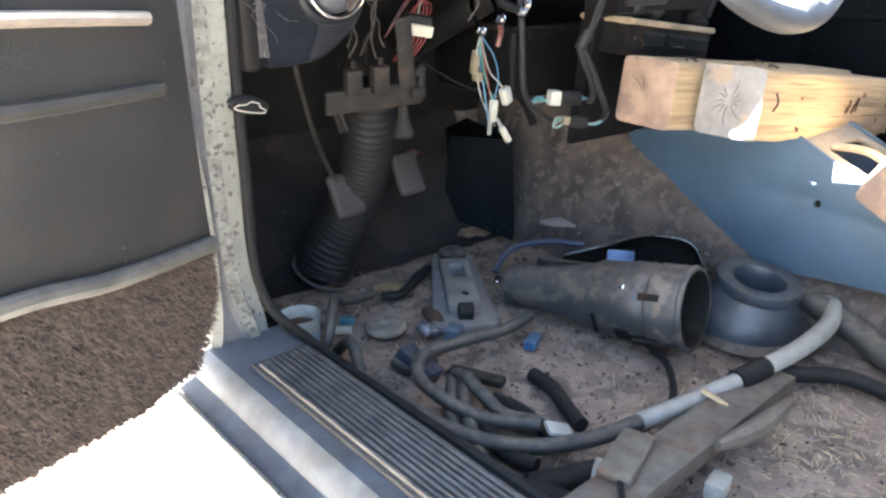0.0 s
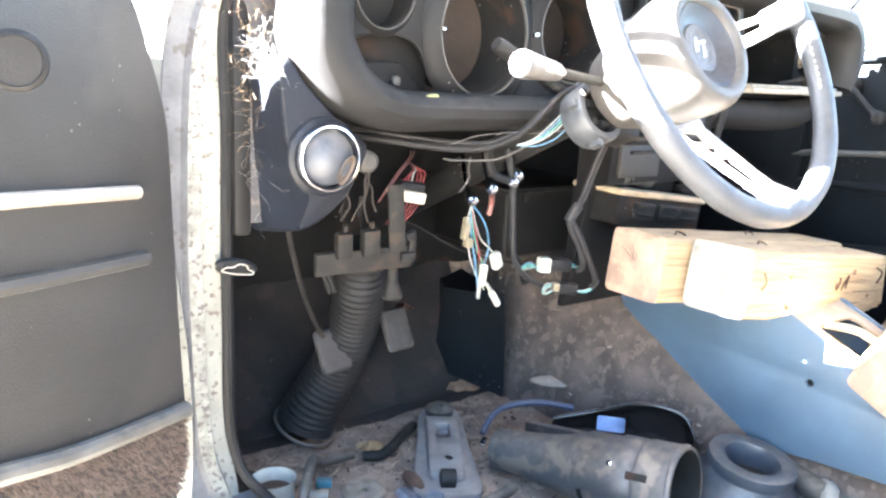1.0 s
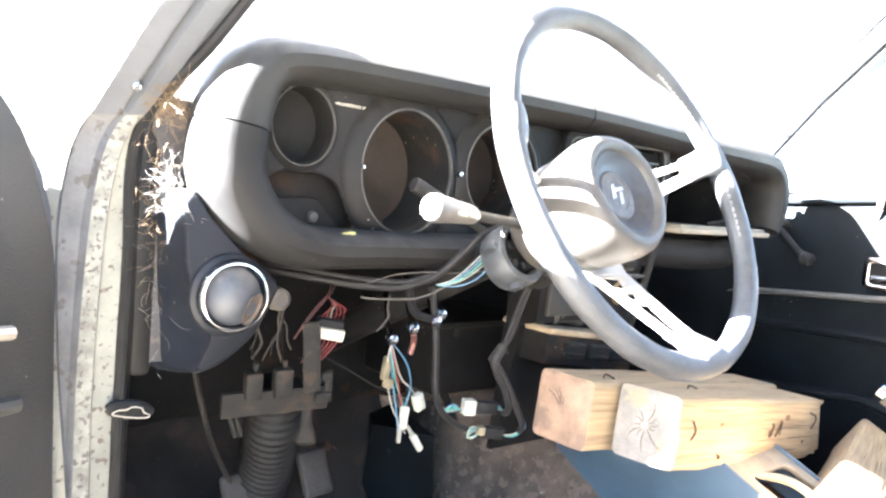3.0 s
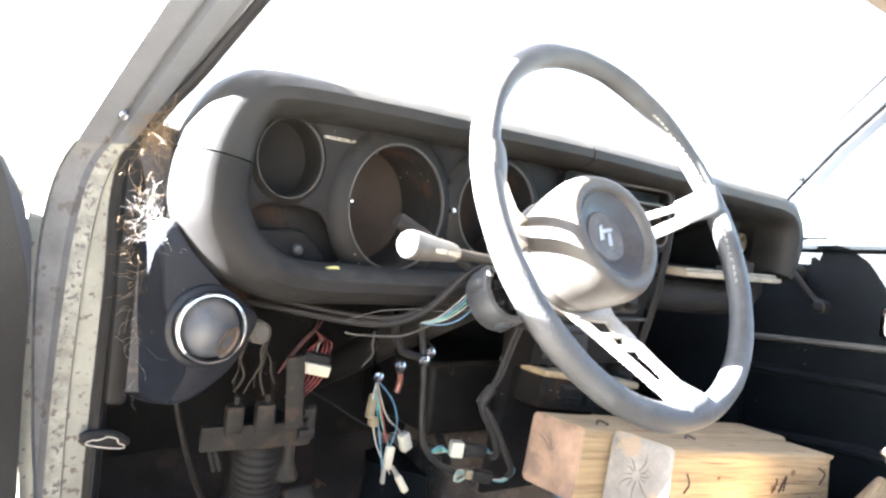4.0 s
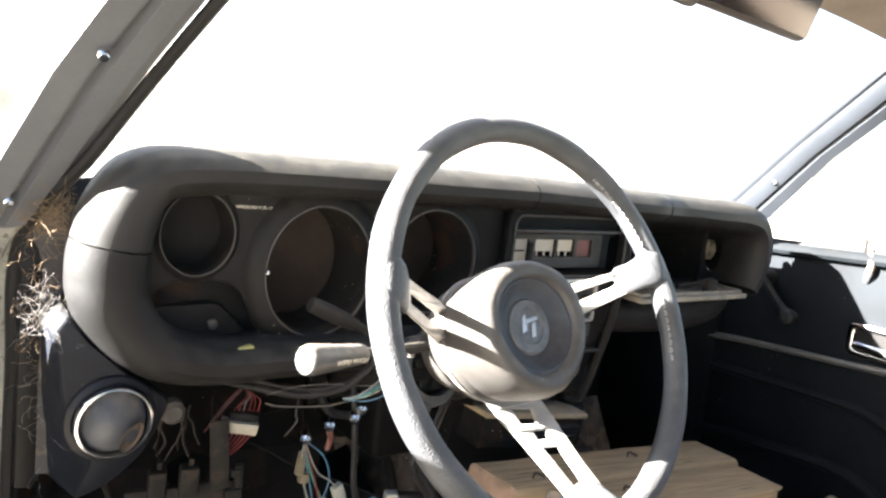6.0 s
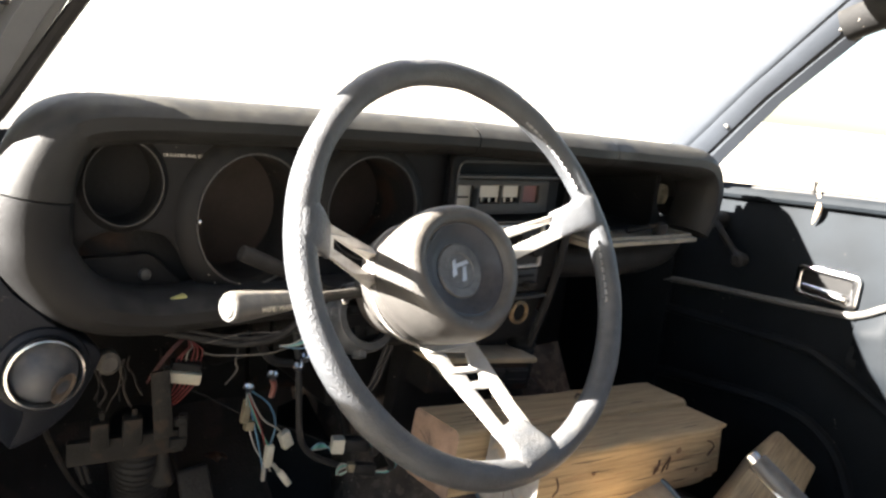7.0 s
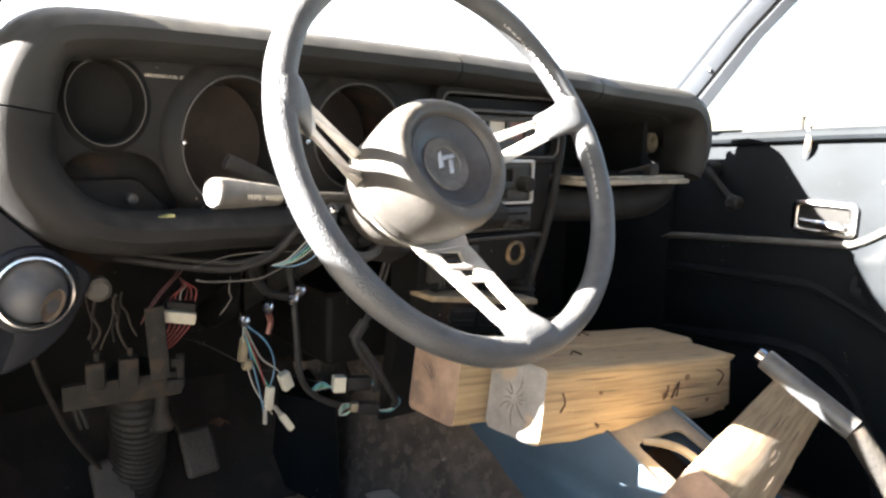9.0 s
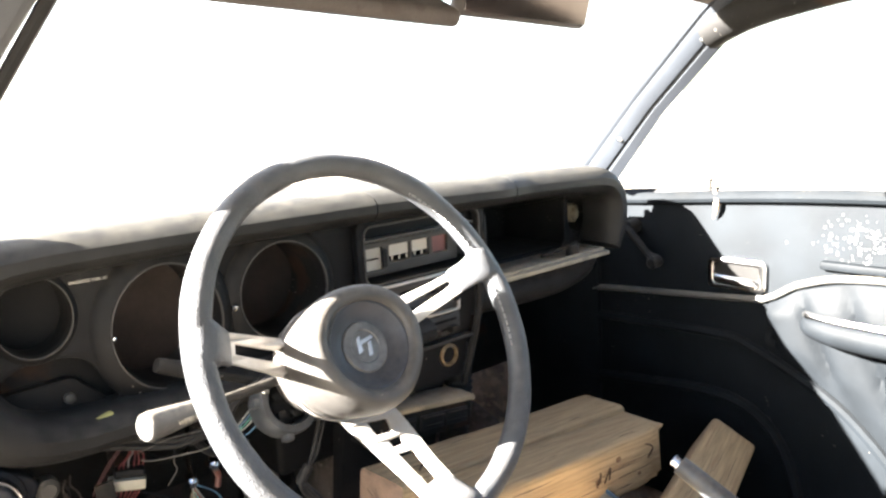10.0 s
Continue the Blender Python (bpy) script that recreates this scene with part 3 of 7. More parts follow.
rings = []
for i in range(144):
    a = 2 * math.pi * i / 144
    c, s = math.cos(a), math.sin(a)
    lump = 0.0006 * math.sin(7 * a + 1) + 0.0004 * math.sin(17 * a)
    ring = []
    for k in range(16):
        b = 2 * math.pi * k / 16
        grip = rr + lump * 0.5 - 0.0006 * max(0, math.sin(8 * a)) * max(0, -math.cos(b)) * (-0.3 < s < 0.9)
        ring.append(((RR + grip * math.cos(b)) * c, (RR + grip * math.cos(b)) * s, grip * 0.96 * math.sin(b)))
    rings.append(ring)
bm = skin(rings, closed=True)
bm.transform(WM)
rim = part("rim", bm, RIM, wheel, angle=60)
# stitching on the inner side of the rim
STITCH = mat("grey_thread", (0.20, 0.20, 0.20), 0.8, bump=0)
for lo, hi, cnt in ((23, 53, 25), (-18, 4, 18)):
    for k in range(cnt):
        a = radians(lo + (hi - lo) * k / (cnt - 1))
        q = Matrix.Rotation(a, 4, 'Z') @ Matrix.Translation((RR - rr * 0.90, 0, rr * 0.36)) @ Matrix.Rotation(radians(48), 4, 'Y')
        part("stitch", box((0.0085, 0.0022, 0.0026), WM @ q @ Matrix.Rotation(radians(20 if k % 2 else -14), 4, 'Z'), 0.0008, 1), STITCH, rim)


def along(pts, n=6):
    """A polyline with n steps between its corners."""
    out = []
    for (ax_, ay_), (bx_, by_) in zip(pts, pts[1:] + pts[:1]):
        out += [(ax_ + (bx_ - ax_) * k / n, ay_ + (by_ - ay_) * k / n) for k in range(n)]
    return out


def spoke(outline, holes):
    """A pierced spoke of sheet metal, dished from the hub out to the rim."""
    bm = plate(along(outline), [along(h, 4) for h in holes], 0.0045, 0.001)
    bmesh.ops.triangulate(bm, faces=[f for f in bm.faces if len(f.verts) > 4])
    for v in bm.verts:
        v.co.z += dish(math.hypot(v.co.x, v.co.y))
    bm.transform(WM)
    return part("spoke", bm, ALU, wheel, "brushed aluminium pierced spoke", angle=50)


spoke([(0.030, -0.030), (0.062, -0.016), (0.103, 0.006), (0.166, 0.026), (0.196, 0.030), (0.194, 0.056), (0.154, 0.050), (0.100, 0.044), (0.060, 0.040), (0.030, 0.050)],
      [[(0.078, 0.014), (0.148, 0.0345), (0.150, 0.0375), (0.148, 0.0415), (0.078, 0.0285)]])
spoke([(-0.020, 0.056), (-0.048, 0.041), (-0.100, 0.047), (-0.156, 0.054), (-0.192, 0.058), (-0.195, 0.024), (-0.160, 0.025), (-0.108, 0.012), (-0.060, -0.002), (-0.040, -0.030), (-0.020, -0.036)],
      [[(-0.143, 0.0425), (-0.066, 0.0300), (-0.062, 0.0160), (-0.146, 0.0320)]])
spoke([(-0.036, -0.030), (-0.022, -0.062), (-0.017, -0.098), (-0.012, -0.140), (-0.009, -0.194), (0.036, -0.193), (0.038, -0.140), (0.044, -0.094), (0.045, -0.074), (0.056, -0.046), (0.040, -0.030)],
      [[(0.006, -0.076), (0.029, -0.081), (0.022, -0.096), (0.003, -0.093)], [(0.010, -0.102), (0.026, -0.103), (0.022, -0.112), (0.008, -0.111)], [(0.007, -0.119), (0.025, -0.121), (0.020, -0.160), (0.006, -0.158)]])
part("spoke_plate", lathe([(0.067, -0.0965), (0.067, -0.0925), (0.02, -0.092)], WM, 40), ALU, wheel)
# moulded covers where the spokes run into the rim
for a, half in ((14.0, 0.0165), (166.0, 0.0175), (-85.5, 0.024)):
    rings = []
    for r_, w_, h_ in ((0.157, 0.92, 0.0036), (0.160, 0.97, 0.0062), (0.170, 1.0, 0.0080), (0.179, 1.1, 0.0105), (0.186, 1.3, 0.0128), (0.195, 1.5, 0.0144), (0.203, 1.35, 0.0125), (0.2092, 1.1, 0.0050)):
        z_ = dish(r_) * (1 - min(1, max(0, (r_ - 0.165) / 0.025)))
        rings.append([(r_, half * w_ * np.sign(math.cos(b)) * abs(math.cos(b)) ** 0.6, z_ + h_ * np.sign(math.sin(b)) * abs(math.sin(b)) ** 0.7) for b in np.linspace(0, 2 * math.pi, 24, endpoint=False)])
    bm = skin(rings)
    bm.transform(WM @ Matrix.Rotation(radians(a), 4, 'Z'))
    part("spoke_cover", bm, RIM, wheel, angle=60)
# padded hub: a bowl with a grooved skirt, a dished disc and a sunken badge
prof = [(0.70, -0.1105), (0.86, -0.1100), (0.905, -0.105), (0.915, -0.0985), (0.895, -0.0965), (0.895, -0.0935), (0.925, -0.090), (0.935, -0.0825), (0.915, -0.0805), (0.915, -0.0785), (0.945, -0.076), (0.975, -0.060), (1.0, -0.042), (1.0, -0.032), (0.975, -0.022),
        (0.92, -0.0155), (0.84, -0.0130), (0.76, -0.0130), (0.71, -0.0155), (0.685, -0.0200), (0.66, -0.0205)]
bm = lathe(prof, Matrix.Identity(4), 64, 0.0755, 0.0700)
for v in bm.verts:
    k = 1 + 0.030 * math.cos(3 * math.atan2(v.co.y, v.co.x) - radians(90))
    v.co.x, v.co.y = v.co.x * k, v.co.y * k
bm.transform(WM)
hub = part("hub_pad", bm, HUB, wheel, angle=50)
part("hub_boss", lathe([(0.030, -0.155), (0.046, -0.150), (0.052, -0.135), (0.056, -0.112), (0.056, -0.105)], WM, 40, caps=True), HUB, wheel)
part("hub_disc", lathe([(0.0515, -0.0195), (0.0495, -0.0195), (0.040, -0.0265), (0.030, -0.0310), (0.0001, -0.0315)], WM, 48, 1.0, 0.93), mat("blue_grey_disc", (0.024, 0.027, 0.034), 0.45, var=0.25, scale=60, dust=0.12), hub, "blue-grey dished centre disc")
bm = lathe([(0.0285, -0.0315), (0.0285, -0.0300), (0.0270, -0.0288), (0.0185, -0.0288), (0.0175, -0.0298), (0.0001, -0.0298)], WM, 36)
part("badge", bm, mat("worn_silver_badge", (0.11, 0.105, 0.10), 0.45, 0.4, var=0.3, scale=80, fine=500), hub, "worn round grey badge")
SILVER = mat("pale_badge_mark", (0.42, 0.45, 0.50), 0.4, 0.3)
for pts in ([(-0.012, -0.006), (-0.0085, 0.010), (-0.004, 0.0125), (-0.0055, -0.004)], [(0.000, -0.011), (0.0035, 0.003), (0.0085, 0.004), (0.0055, -0.0105)], [(-0.0045, 0.003), (0.0125, 0.0065), (0.011, 0.0100), (-0.003, 0.0075)]):
    part("badge_mark", plate(pts, [], 0.0018, 0.0005, WM @ Matrix.Translation((0, 0, -0.0290))), SILVER, hub, "plain pale mark")

# dark cup added behind the small gauge opening to keep sunlit parts out
part("gauge_blocker", lathe([(0.0001, -0.034), (1.00, -0.034), (1.06, -0.006)], facing(D1[0], PY, D1[1]), 36, D1[2], D1[3]), DARK, dash, "black cup added to keep the small gauge opening dark")

# column, bare switch body, stalks
column = thing("steering_column", WC - wn_axis * 0.3, "bare steering column with exposed switch body and stalks", "steering column")
CB = WC - wn_axis * 0.155
part("column_tube", tube([WC - wn_axis * 0.10, WC - wn_axis * 0.3, WC - wn_axis * 0.62], 0.024, 14), DARK, column)
CM = axes(wu, wv, wn_axis, CB)
SWM = CM @ Matrix.Translation((-0.034, -0.022, -0.012))
CAST = mat("grey_switch_metal", (0.040, 0.045, 0.052), 0.5, 0.3, var=0.35, scale=60, dust=0.25)
arc = [radians(40 + 280 * k / 22) for k in range(23)]
bm = skin([[SWM @ Vector((r * math.cos(a), r * math.sin(a), h)) for r, h in ((0.0285, -0.016), (0.0365, -0.016), (0.0380, -0.012), (0.0380, 0.012), (0.0360, 0.017), (0.0285, 0.017), (0.0270, 0.010), (0.0270, -0.010))] for a in arc])
part("switch_ring", bm, CAST, column, "grey cast switch ring")
part("switch_core", box((0.046, 0.046, 0.022), SWM @ Matrix.Translation((0.004, 0, -0.006)), 0.005), VINYL_IN, column)
for x, y, w in ((-0.012, 0.010, 0.012), (-0.014, -0.012, 0.010), (0.006, -0.015, 0.014), (0.010, 0.012, 0.010)):
    part("contact", box((w, 0.009, 0.010), SWM @ Matrix.Translation((x, y, 0.009)), 0.0015), DARK, column)
for a in (80, 165, 250):
    part("ring_lug", box((0.012, 0.010, 0.016), SWM @ Matrix.Rotation(radians(a), 4, 'Z') @ Matrix.Translation((0.0385, 0, 0.006)), 0.002), CAST, column)
part("switch_block", box((0.046, 0.044, 0.040), SWM @ Matrix.Translation((0.044, -0.010, -0.004)) @ Matrix.Rotation(radians(-12), 4, 'Z'), 0.005), VINYL_IN, column, "black switch block")
part("switch_arm", box((0.060, 0.012, 0.018), SWM @ Matrix.Translation((0.020, 0.036, -0.004)), 0.004), CAST, column)
part("ring_screw", lathe([(0.0001, 0.003), (0.004, 0.002), (0.005, 0)], SWM @ Matrix.Translation((-0.028, 0.020, 0.020)), 12), CHROME, column)
tip = Vector((0.536, 0.599, 0.809))
root = Vector((0.742, 0.660, 0.792))
d = root - tip
stalk = part("stalk", tube([tip + d * 0.30, tip + d * 0.6, root], 0.0055, 10), STEEL, column)
SW = mat("grey_stalk_plastic", (0.042, 0.041, 0.040), 0.45, var=0.2, scale=60, dust=0.35)
part("stalk_grip", tube([tip, tip + d * 0.02, tip + d * 0.08, tip + d * 0.22, tip + d * 0.33, tip + d * 0.36], [0.0120, 0.0140, 0.0136, 0.0112, 0.0095, 0.006], 14), SW, stalk, "tapered grey wiper switch grip")
part("stalk_cap", lathe([(0.0001, 0.0022), (0.008, 0.002), (0.0108, -0.001), (0.0108, -0.006)], look(tip, tip + d) , 20), mat("pale_stalk_cap", (0.14, 0.14, 0.135), 0.5), stalk)
tip2 = Vector((0.590, 0.703, 0.831))
root2 = Vector((0.735, 0.700, 0.765))
d2 = root2 - tip2
st2 = part("stalk", tube([tip2 + d2 * 0.2, tip2 + d2 * 0.6, root2], 0.0048, 10), DARK, column)
part("stalk_grip", tube([tip2, tip2 + d2 * 0.03, tip2 + d2 * 0.25, tip2 + d2 * 0.42], [0.006, 0.0085, 0.0085, 0.0048], 12), VINYL_IN, st2, "black turn signal grip")
# ---- centre stack, radio, glovebox ----
stack = thing("centre_stack", (1.04, 0.80, 0.55), "black centre stack with radio, heater controls and lighter", "centre console")
part("surround", plate(rrect(0.915, 0.825, 1.165, 0.928, 0.012), [rrect(0.928, 0.836, 1.150, 0.918, 0.014)], 0.014, 0.003, facing(0, 0.792, 0)), VINYL_IN, stack)
part("recess_top", box((0.222, 0.012, 0.026), pose(1.04, 0.812, 0.903), 0.002), VINYL_IN, stack)
radio = part("radio_face", plate(rrect(0.932, 0.842, 1.120, 0.892, 0.004), [rrect(0.940, 0.850, 0.972, 0.884, 0.002), rrect(0.984, 0.858, 1.024, 0.884, 0.002), rrect(1.028, 0.858, 1.062, 0.884, 0.002), rrect(1.068, 0.858, 1.10, 0.884, 0.002)], 0.010, 0.001, facing(0, 0.808, 0)), mat("dusty_radio_face", (0.020, 0.0185, 0.016), 0.6, var=0.3, scale=40, dust=0.4), stack, "black radio face")
CLEAR = mat("pale_cream_scale", (0.40, 0.375, 0.32), 0.5, var=0.1)
for x0, x1, z0, m, lab in ((0.940, 0.972, 0.850, CLEAR, "cream scale plate"), (0.984, 1.024, 0.866, CLEAR, "cream scale plate"), (1.028, 1.062, 0.866, CLEAR, "cream scale plate"), (1.068, 1.10, 0.858, mat("faded_maroon_panel", (0.13, 0.055, 0.05), 0.5), "faded maroon panel")):
    part("scale", span((x0 - 0.001, 0.809, z0), (x1 + 0.001, 0.812, 0.885), 0), m, radio, lab)
for x in (0.990, 1.004, 1.018, 1.034, 1.048):
    part("tick", span((x, 0.806, 0.860), (x + 0.0025, 0.808, 0.866), 0.0003, 1), CLEAR, radio)
part("needle", span((0.940, 0.806, 0.866), (0.966, 0.807, 0.8685), 0.0003, 1), DARK, radio)
part("slider", span((0.970, 0.800, 0.853), (0.978, 0.806, 0.880), 0.001, 1), VINYL_IN, radio)
part("surround_bead", tube([(x, 0.784, z) for x, z in rrect(0.926, 0.834, 1.152, 0.920, 0.014)], 0.0016, 6, 1, closed=True), HUB, stack, "dusty bead round the radio opening")
part("top_ledge", span((0.932, 0.790, 0.896), (1.146, 0.806, 0.900), 0.001), HUB, stack)
# lower stack tapering down
rings = []
for z, x0, x1, y in ((0.835, 0.905, 1.160, 0.800), (0.76, 0.908, 1.143, 0.797), (0.716, 0.908, 1.134, 0.800), (0.645, 0.908, 1.115, 0.806), (0.636, 0.908, 1.112, 0.84), (0.50, 0.895, 1.085, 0.85), (0.44, 0.890, 1.075, 0.86)):
    rings.append([(x0, y, z), (x1, y, z), (x1 + 0.012, 0.90, z), (x0 - 0.002, 0.868, z)])
part("stack_body", skin(rings), VINYL_IN, stack, angle=20)
part("edge_trim", tube([(1.166, 0.792, 0.905), (1.160, 0.786, 0.85), (1.145, 0.786, 0.755), (1.130, 0.790, 0.69), (1.116, 0.797, 0.632)], 0.0065, 8), VINYL, stack)
FACE = mat("dusty_black_face", (0.012, 0.0115, 0.011), 0.55, var=0.3, scale=40, fine=300, bump=0.1, dust=0.3)
part("cassette_face", plate(rrect(0.952, 0.768, 1.098, 0.826, 0.004), [rrect(0.985, 0.797, 1.062, 0.815, 0.003)], 0.014, 0.002, facing(0, 0.792, 0)), FACE, stack, "black cassette face")
part("cassette_slot", span((0.983, 0.795, 0.795), (1.064, 0.803, 0.817), 0), DARK, stack)
part("cassette_bezel", plate(rrect(0.948, 0.764, 1.102, 0.830, 0.005), [rrect(0.953, 0.7685, 1.097, 0.8255, 0.004)], 0.010, 0.0015, facing(0, 0.786, 0)), ALU, stack, "bright thin bezel")
for x in (0.968, 1.081):
    part("knob", lathe([(0.0125, -0.006), (0.0125, 0.010), (0.0105, 0.0165), (0.0085, 0.0175), (0.0001, 0.0170)], facing(x, 0.784, 0.794), 20), STEEL, stack, "ribbed grey knob")
for k in range(5):
    part("push_button", span((0.988 + k * 0.0150, 0.780, 0.774), (1.000 + k * 0.0150, 0.789, 0.787), 0.001, 1), STEEL if k % 2 else FACE, stack)
part("lever_panel", span((0.935, 0.790, 0.724), (1.108, 0.801, 0.759), 0.003), FACE, stack)
for z in (0.749, 0.735):
    part("lever_slot", span((0.945, 0.788, z - 0.002), (1.098, 0.7905, z + 0.002), 0.0005, 1), DARK, stack)
for x, z in ((0.962, 0.749), (1.022, 0.749), (1.046, 0.735), (1.086, 0.735)):
    part("lever_knob", span((x - 0.009, 0.776, z - 0.005), (x + 0.009, 0.790, z + 0.006), 0.002), STEEL, stack)
part("ledge", span((0.912, 0.786, 0.7125), (1.133, 0.802, 0.7175), 0.0015), FACE, stack)
part("ashtray_lid", span((0.922, 0.796, 0.655), (1.012, 0.806, 0.704), 0.003), FACE, stack, "flat ashtray lid")
part("ashtray_lip", span((0.940, 0.790, 0.690), (0.994, 0.797, 0.696), 0.002), STEEL, stack)
LM = facing(1.089, 0.802, 0.687)
part("lighter_ring", lathe([(0.0130, -0.020), (0.0130, 0.002), (0.0150, 0.005), (0.0185, 0.003), (0.0195, -0.004)], LM, 28), mat("brass_ring", (0.22, 0.16, 0.095), 0.5, 0.7, var=0.4, scale=90, dust=0.3), stack, "dull brass lighter socket")
part("lighter_well", lathe([(0.0130, 0.0), (0.0125, -0.02), (0.0001, -0.02)], LM, 20), DARK, stack)

# passenger side of the dash
RY = 0.858
gl_open = rrect(1.195, 0.800, 1.452, 0.908, 0.012)
vent_hole = smooth_path([(1.470, 0.905), (1.512, 0.905), (1.527, 0.880), (1.522, 0.840), (1.502, 0.822), (1.475, 0.826), (1.462, 0.86)], 4, True)
part("passenger_panel", plate(smooth_path([(1.16, 0.925), (1.35, 0.925), (1.535, 0.915), (1.542, 0.86), (1.515, 0.79), (1.47, 0.768), (1.30, 0.770), (1.14, 0.772), (1.14, 0.85)], 4, True), [gl_open, vent_hole], 0.006, 0.0015, facing(0, RY, 0)), VINYL_IN, dash)
part("glovebox_liner", join(span((1.19, 0.862, 0.80), (1.457, 1.02, 0.803), 0), span((1.19, 1.018, 0.80), (1.457, 1.022, 0.91), 0), span((1.188, 0.862, 0.80), (1.192, 1.02, 0.91), 0), span((1.455, 0.862, 0.80), (1.459, 1.02, 0.91), 0), span((1.19, 0.862, 0.908), (1.457, 1.02, 0.911), 0)), DARK, dash)
part("vent_can", lathe([(0.045, 0.0), (0.042, -0.05), (0.0001, -0.05)], facing(1.503, RY, 0.866), 28), DARK, dash)
part("vent_core", lathe([(0.0001, -0.012), (0.0085, -0.011), (0.0095, 0.000), (0.0125, 0.003), (0.0150, 0.001), (0.0155, -0.006), (0.0150, -0.012)], facing(1.500, RY + 0.014, 0.858), 24, 1.0, 1.25), mat("dusty_tan_plastic", (0.13, 0.11, 0.075), 0.7), dash, "dusty tan vent core")
part("under_roll", tube([(1.13, 0.845, 0.757), (1.25, 0.835, 0.752), (1.40, 0.835, 0.750), (1.49, 0.845, 0.765), (1.53, 0.86, 0.80)], [0.026, 0.028, 0.028, 0.026, 0.02], 14), VINYL, dash)
TRIM = mat("dusty_pale_edge", (0.20, 0.18, 0.14), 0.7, var=0.3, scale=40)
gdoor = thing("glovebox_lid", (1.33, 0.82, 0.79), "open glovebox lid hanging flat, its dusty inner side up", "glovebox lid")
part("lid", span((1.195, 0.772, 0.789), (1.475, 0.852, 0.799), 0.003), mat("dusty_lid_inside", (0.16, 0.14, 0.11), 0.8, var=0.3, scale=25, dust=0.5), gdoor)
part("lid_edge", span((1.193, 0.768, 0.790), (1.477, 0.772, 0.798), 0.0015), TRIM, gdoor, "pale lid edge")
part("lid_rim", join(span((1.20, 0.775, 0.799), (1.47, 0.780, 0.804), 0.001), span((1.20, 0.78, 0.799), (1.206, 0.85, 0.804), 0.001), span((1.464, 0.78, 0.799), (1.47, 0.85, 0.804), 0.001)), TRIM, gdoor)
part("latch", join(span((1.375, 0.778, 0.800), (1.400, 0.792, 0.822), 0.002), tube([(1.385, 0.785, 0.82), (1.36, 0.80, 0.812), (1.33, 0.81, 0.806)], 0.004, 8), box((0.02, 0.006, 0.02), pose(1.405, 0.80, 0.812, 20, 0, 10), 0.001)), STEEL, gdoor, "small steel latch")
# ---- timbers ----
def timber(name, a, b, up, w, h, label, group="loose timbers", seed=1, notch=False):
    """A squared post from a to b (centres of its ends), with worn edges; end grain is a part of its own."""
    a, b = Vector(a), Vector(b)
    d = (b - a).normalized()
    up = (Vector(up) - d * Vector(up).dot(d)).normalized()
    side = up.cross(d)
    L = (b - a).length
    m = axes(d, side, up, a)
    ob = new(name)
    ob.matrix_world = m
    tagged(ob, label, "timber", group)
    n = 26
    rings = []
    for i in range(n + 1):
        x = L * i / n
        ring = []
        for cx, cy in ((1, 1), (-1, 1), (-1, -1), (1, -1)):
            r = 0.009 + 0.006 * noise.noise(Vector((x * 9, cx * 3 + seed, cy * 5)))
            r = max(0.003, r)
            jx = 0.0012 * noise.noise(Vector((x * 20, cx + seed, cy)))
            for k in range(4):
                t = radians(90 * k / 3)
                ox, oy = (math.cos(t), math.sin(t)) if cx * cy > 0 else (math.sin(t), math.cos(t))
                ring.append((x, cx * (w / 2 - r + r * ox) + jx, cy * (h / 2 - r + r * oy) + jx))
        rings.append(ring)
    if notch:
        for i, ring in enumerate(rings[-3:]):
            for j, q in enumerate(ring):
                if q[2] < 0 or q[1] < 0:
                    f = 0.006 * (i + 1) * (0.5 + noise.noise(Vector((j * 1.7, i, seed))))
                    ring[j] = (q[0] - f * 0.8, q[1] + (f if q[1] < 0 else 0), q[2] + (f * 1.2 if q[2] < 0 else 0))
    bm = skin(rings, caps=False)
    me = bpy.data.meshes.new("beam")
    bmesh.ops.recalc_face_normals(bm, faces=bm.faces)
    bm.to_mesh(me)
    bm.free()
    me.materials.append(WOOD)
    finish(me, 50)
    body = new("beam", me)
    body.parent = ob
    for x, ring in ((0, rings[0]), (L, rings[-1])):
        eb = bmesh.new()
        s = -1 if x == 0 else 1
        c = sum((Vector(q) for q in ring), Vector()) / len(ring)
        outer = [eb.verts.new(Vector(q) + Vector((0, 0, 0))) for q in ring]
        inner = [eb.verts.new(c + (Vector(q) - c) * 0.93 + Vector((s * 0.002, 0, 0))) for q in ring]
        for j in range(len(ring)):
            eb.faces.new((outer[j], outer[(j + 1) % len(ring)], inner[(j + 1) % len(ring)], inner[j]))
        eb.faces.new(inner)
        bmesh.ops.recalc_face_normals(eb, faces=eb.faces)
        me = bpy.data.meshes.new("end_grain")
        eb.to_mesh(me)
        eb.free()
        me.materials.append(ENDGREY if notch else ENDGRAIN)
        finish(me, 30)
        e = new("end_grain", me)
        e.parent = ob
        e["label"] = "weathered end grain"
    return ob, m


# rear post (nearer the dash) and front post on the console
t1, m1 = timber("timber_post", (0.862, 0.700, 0.551), (1.385, 0.722, 0.492), (0.10, 0, 1), 0.090, 0.092, "squared raw timber post lying across the console", seed=1)
t2, m2 = timber("timber_post", (0.913, 0.603, 0.549), (1.372, 0.628, 0.488), (0.12, 0.02, 1), 0.090, 0.094, "squared raw timber post with a splintered end and bent staples", seed=5, notch=True)
t3, m3 = timber("timber_post", (0.992, 0.390, 0.463), (1.569, 0.585, 0.421), (0.214, -0.457, 0.808), 0.088, 0.088, "squared timber post leaning across the cabin under the handbrake", seed=9)

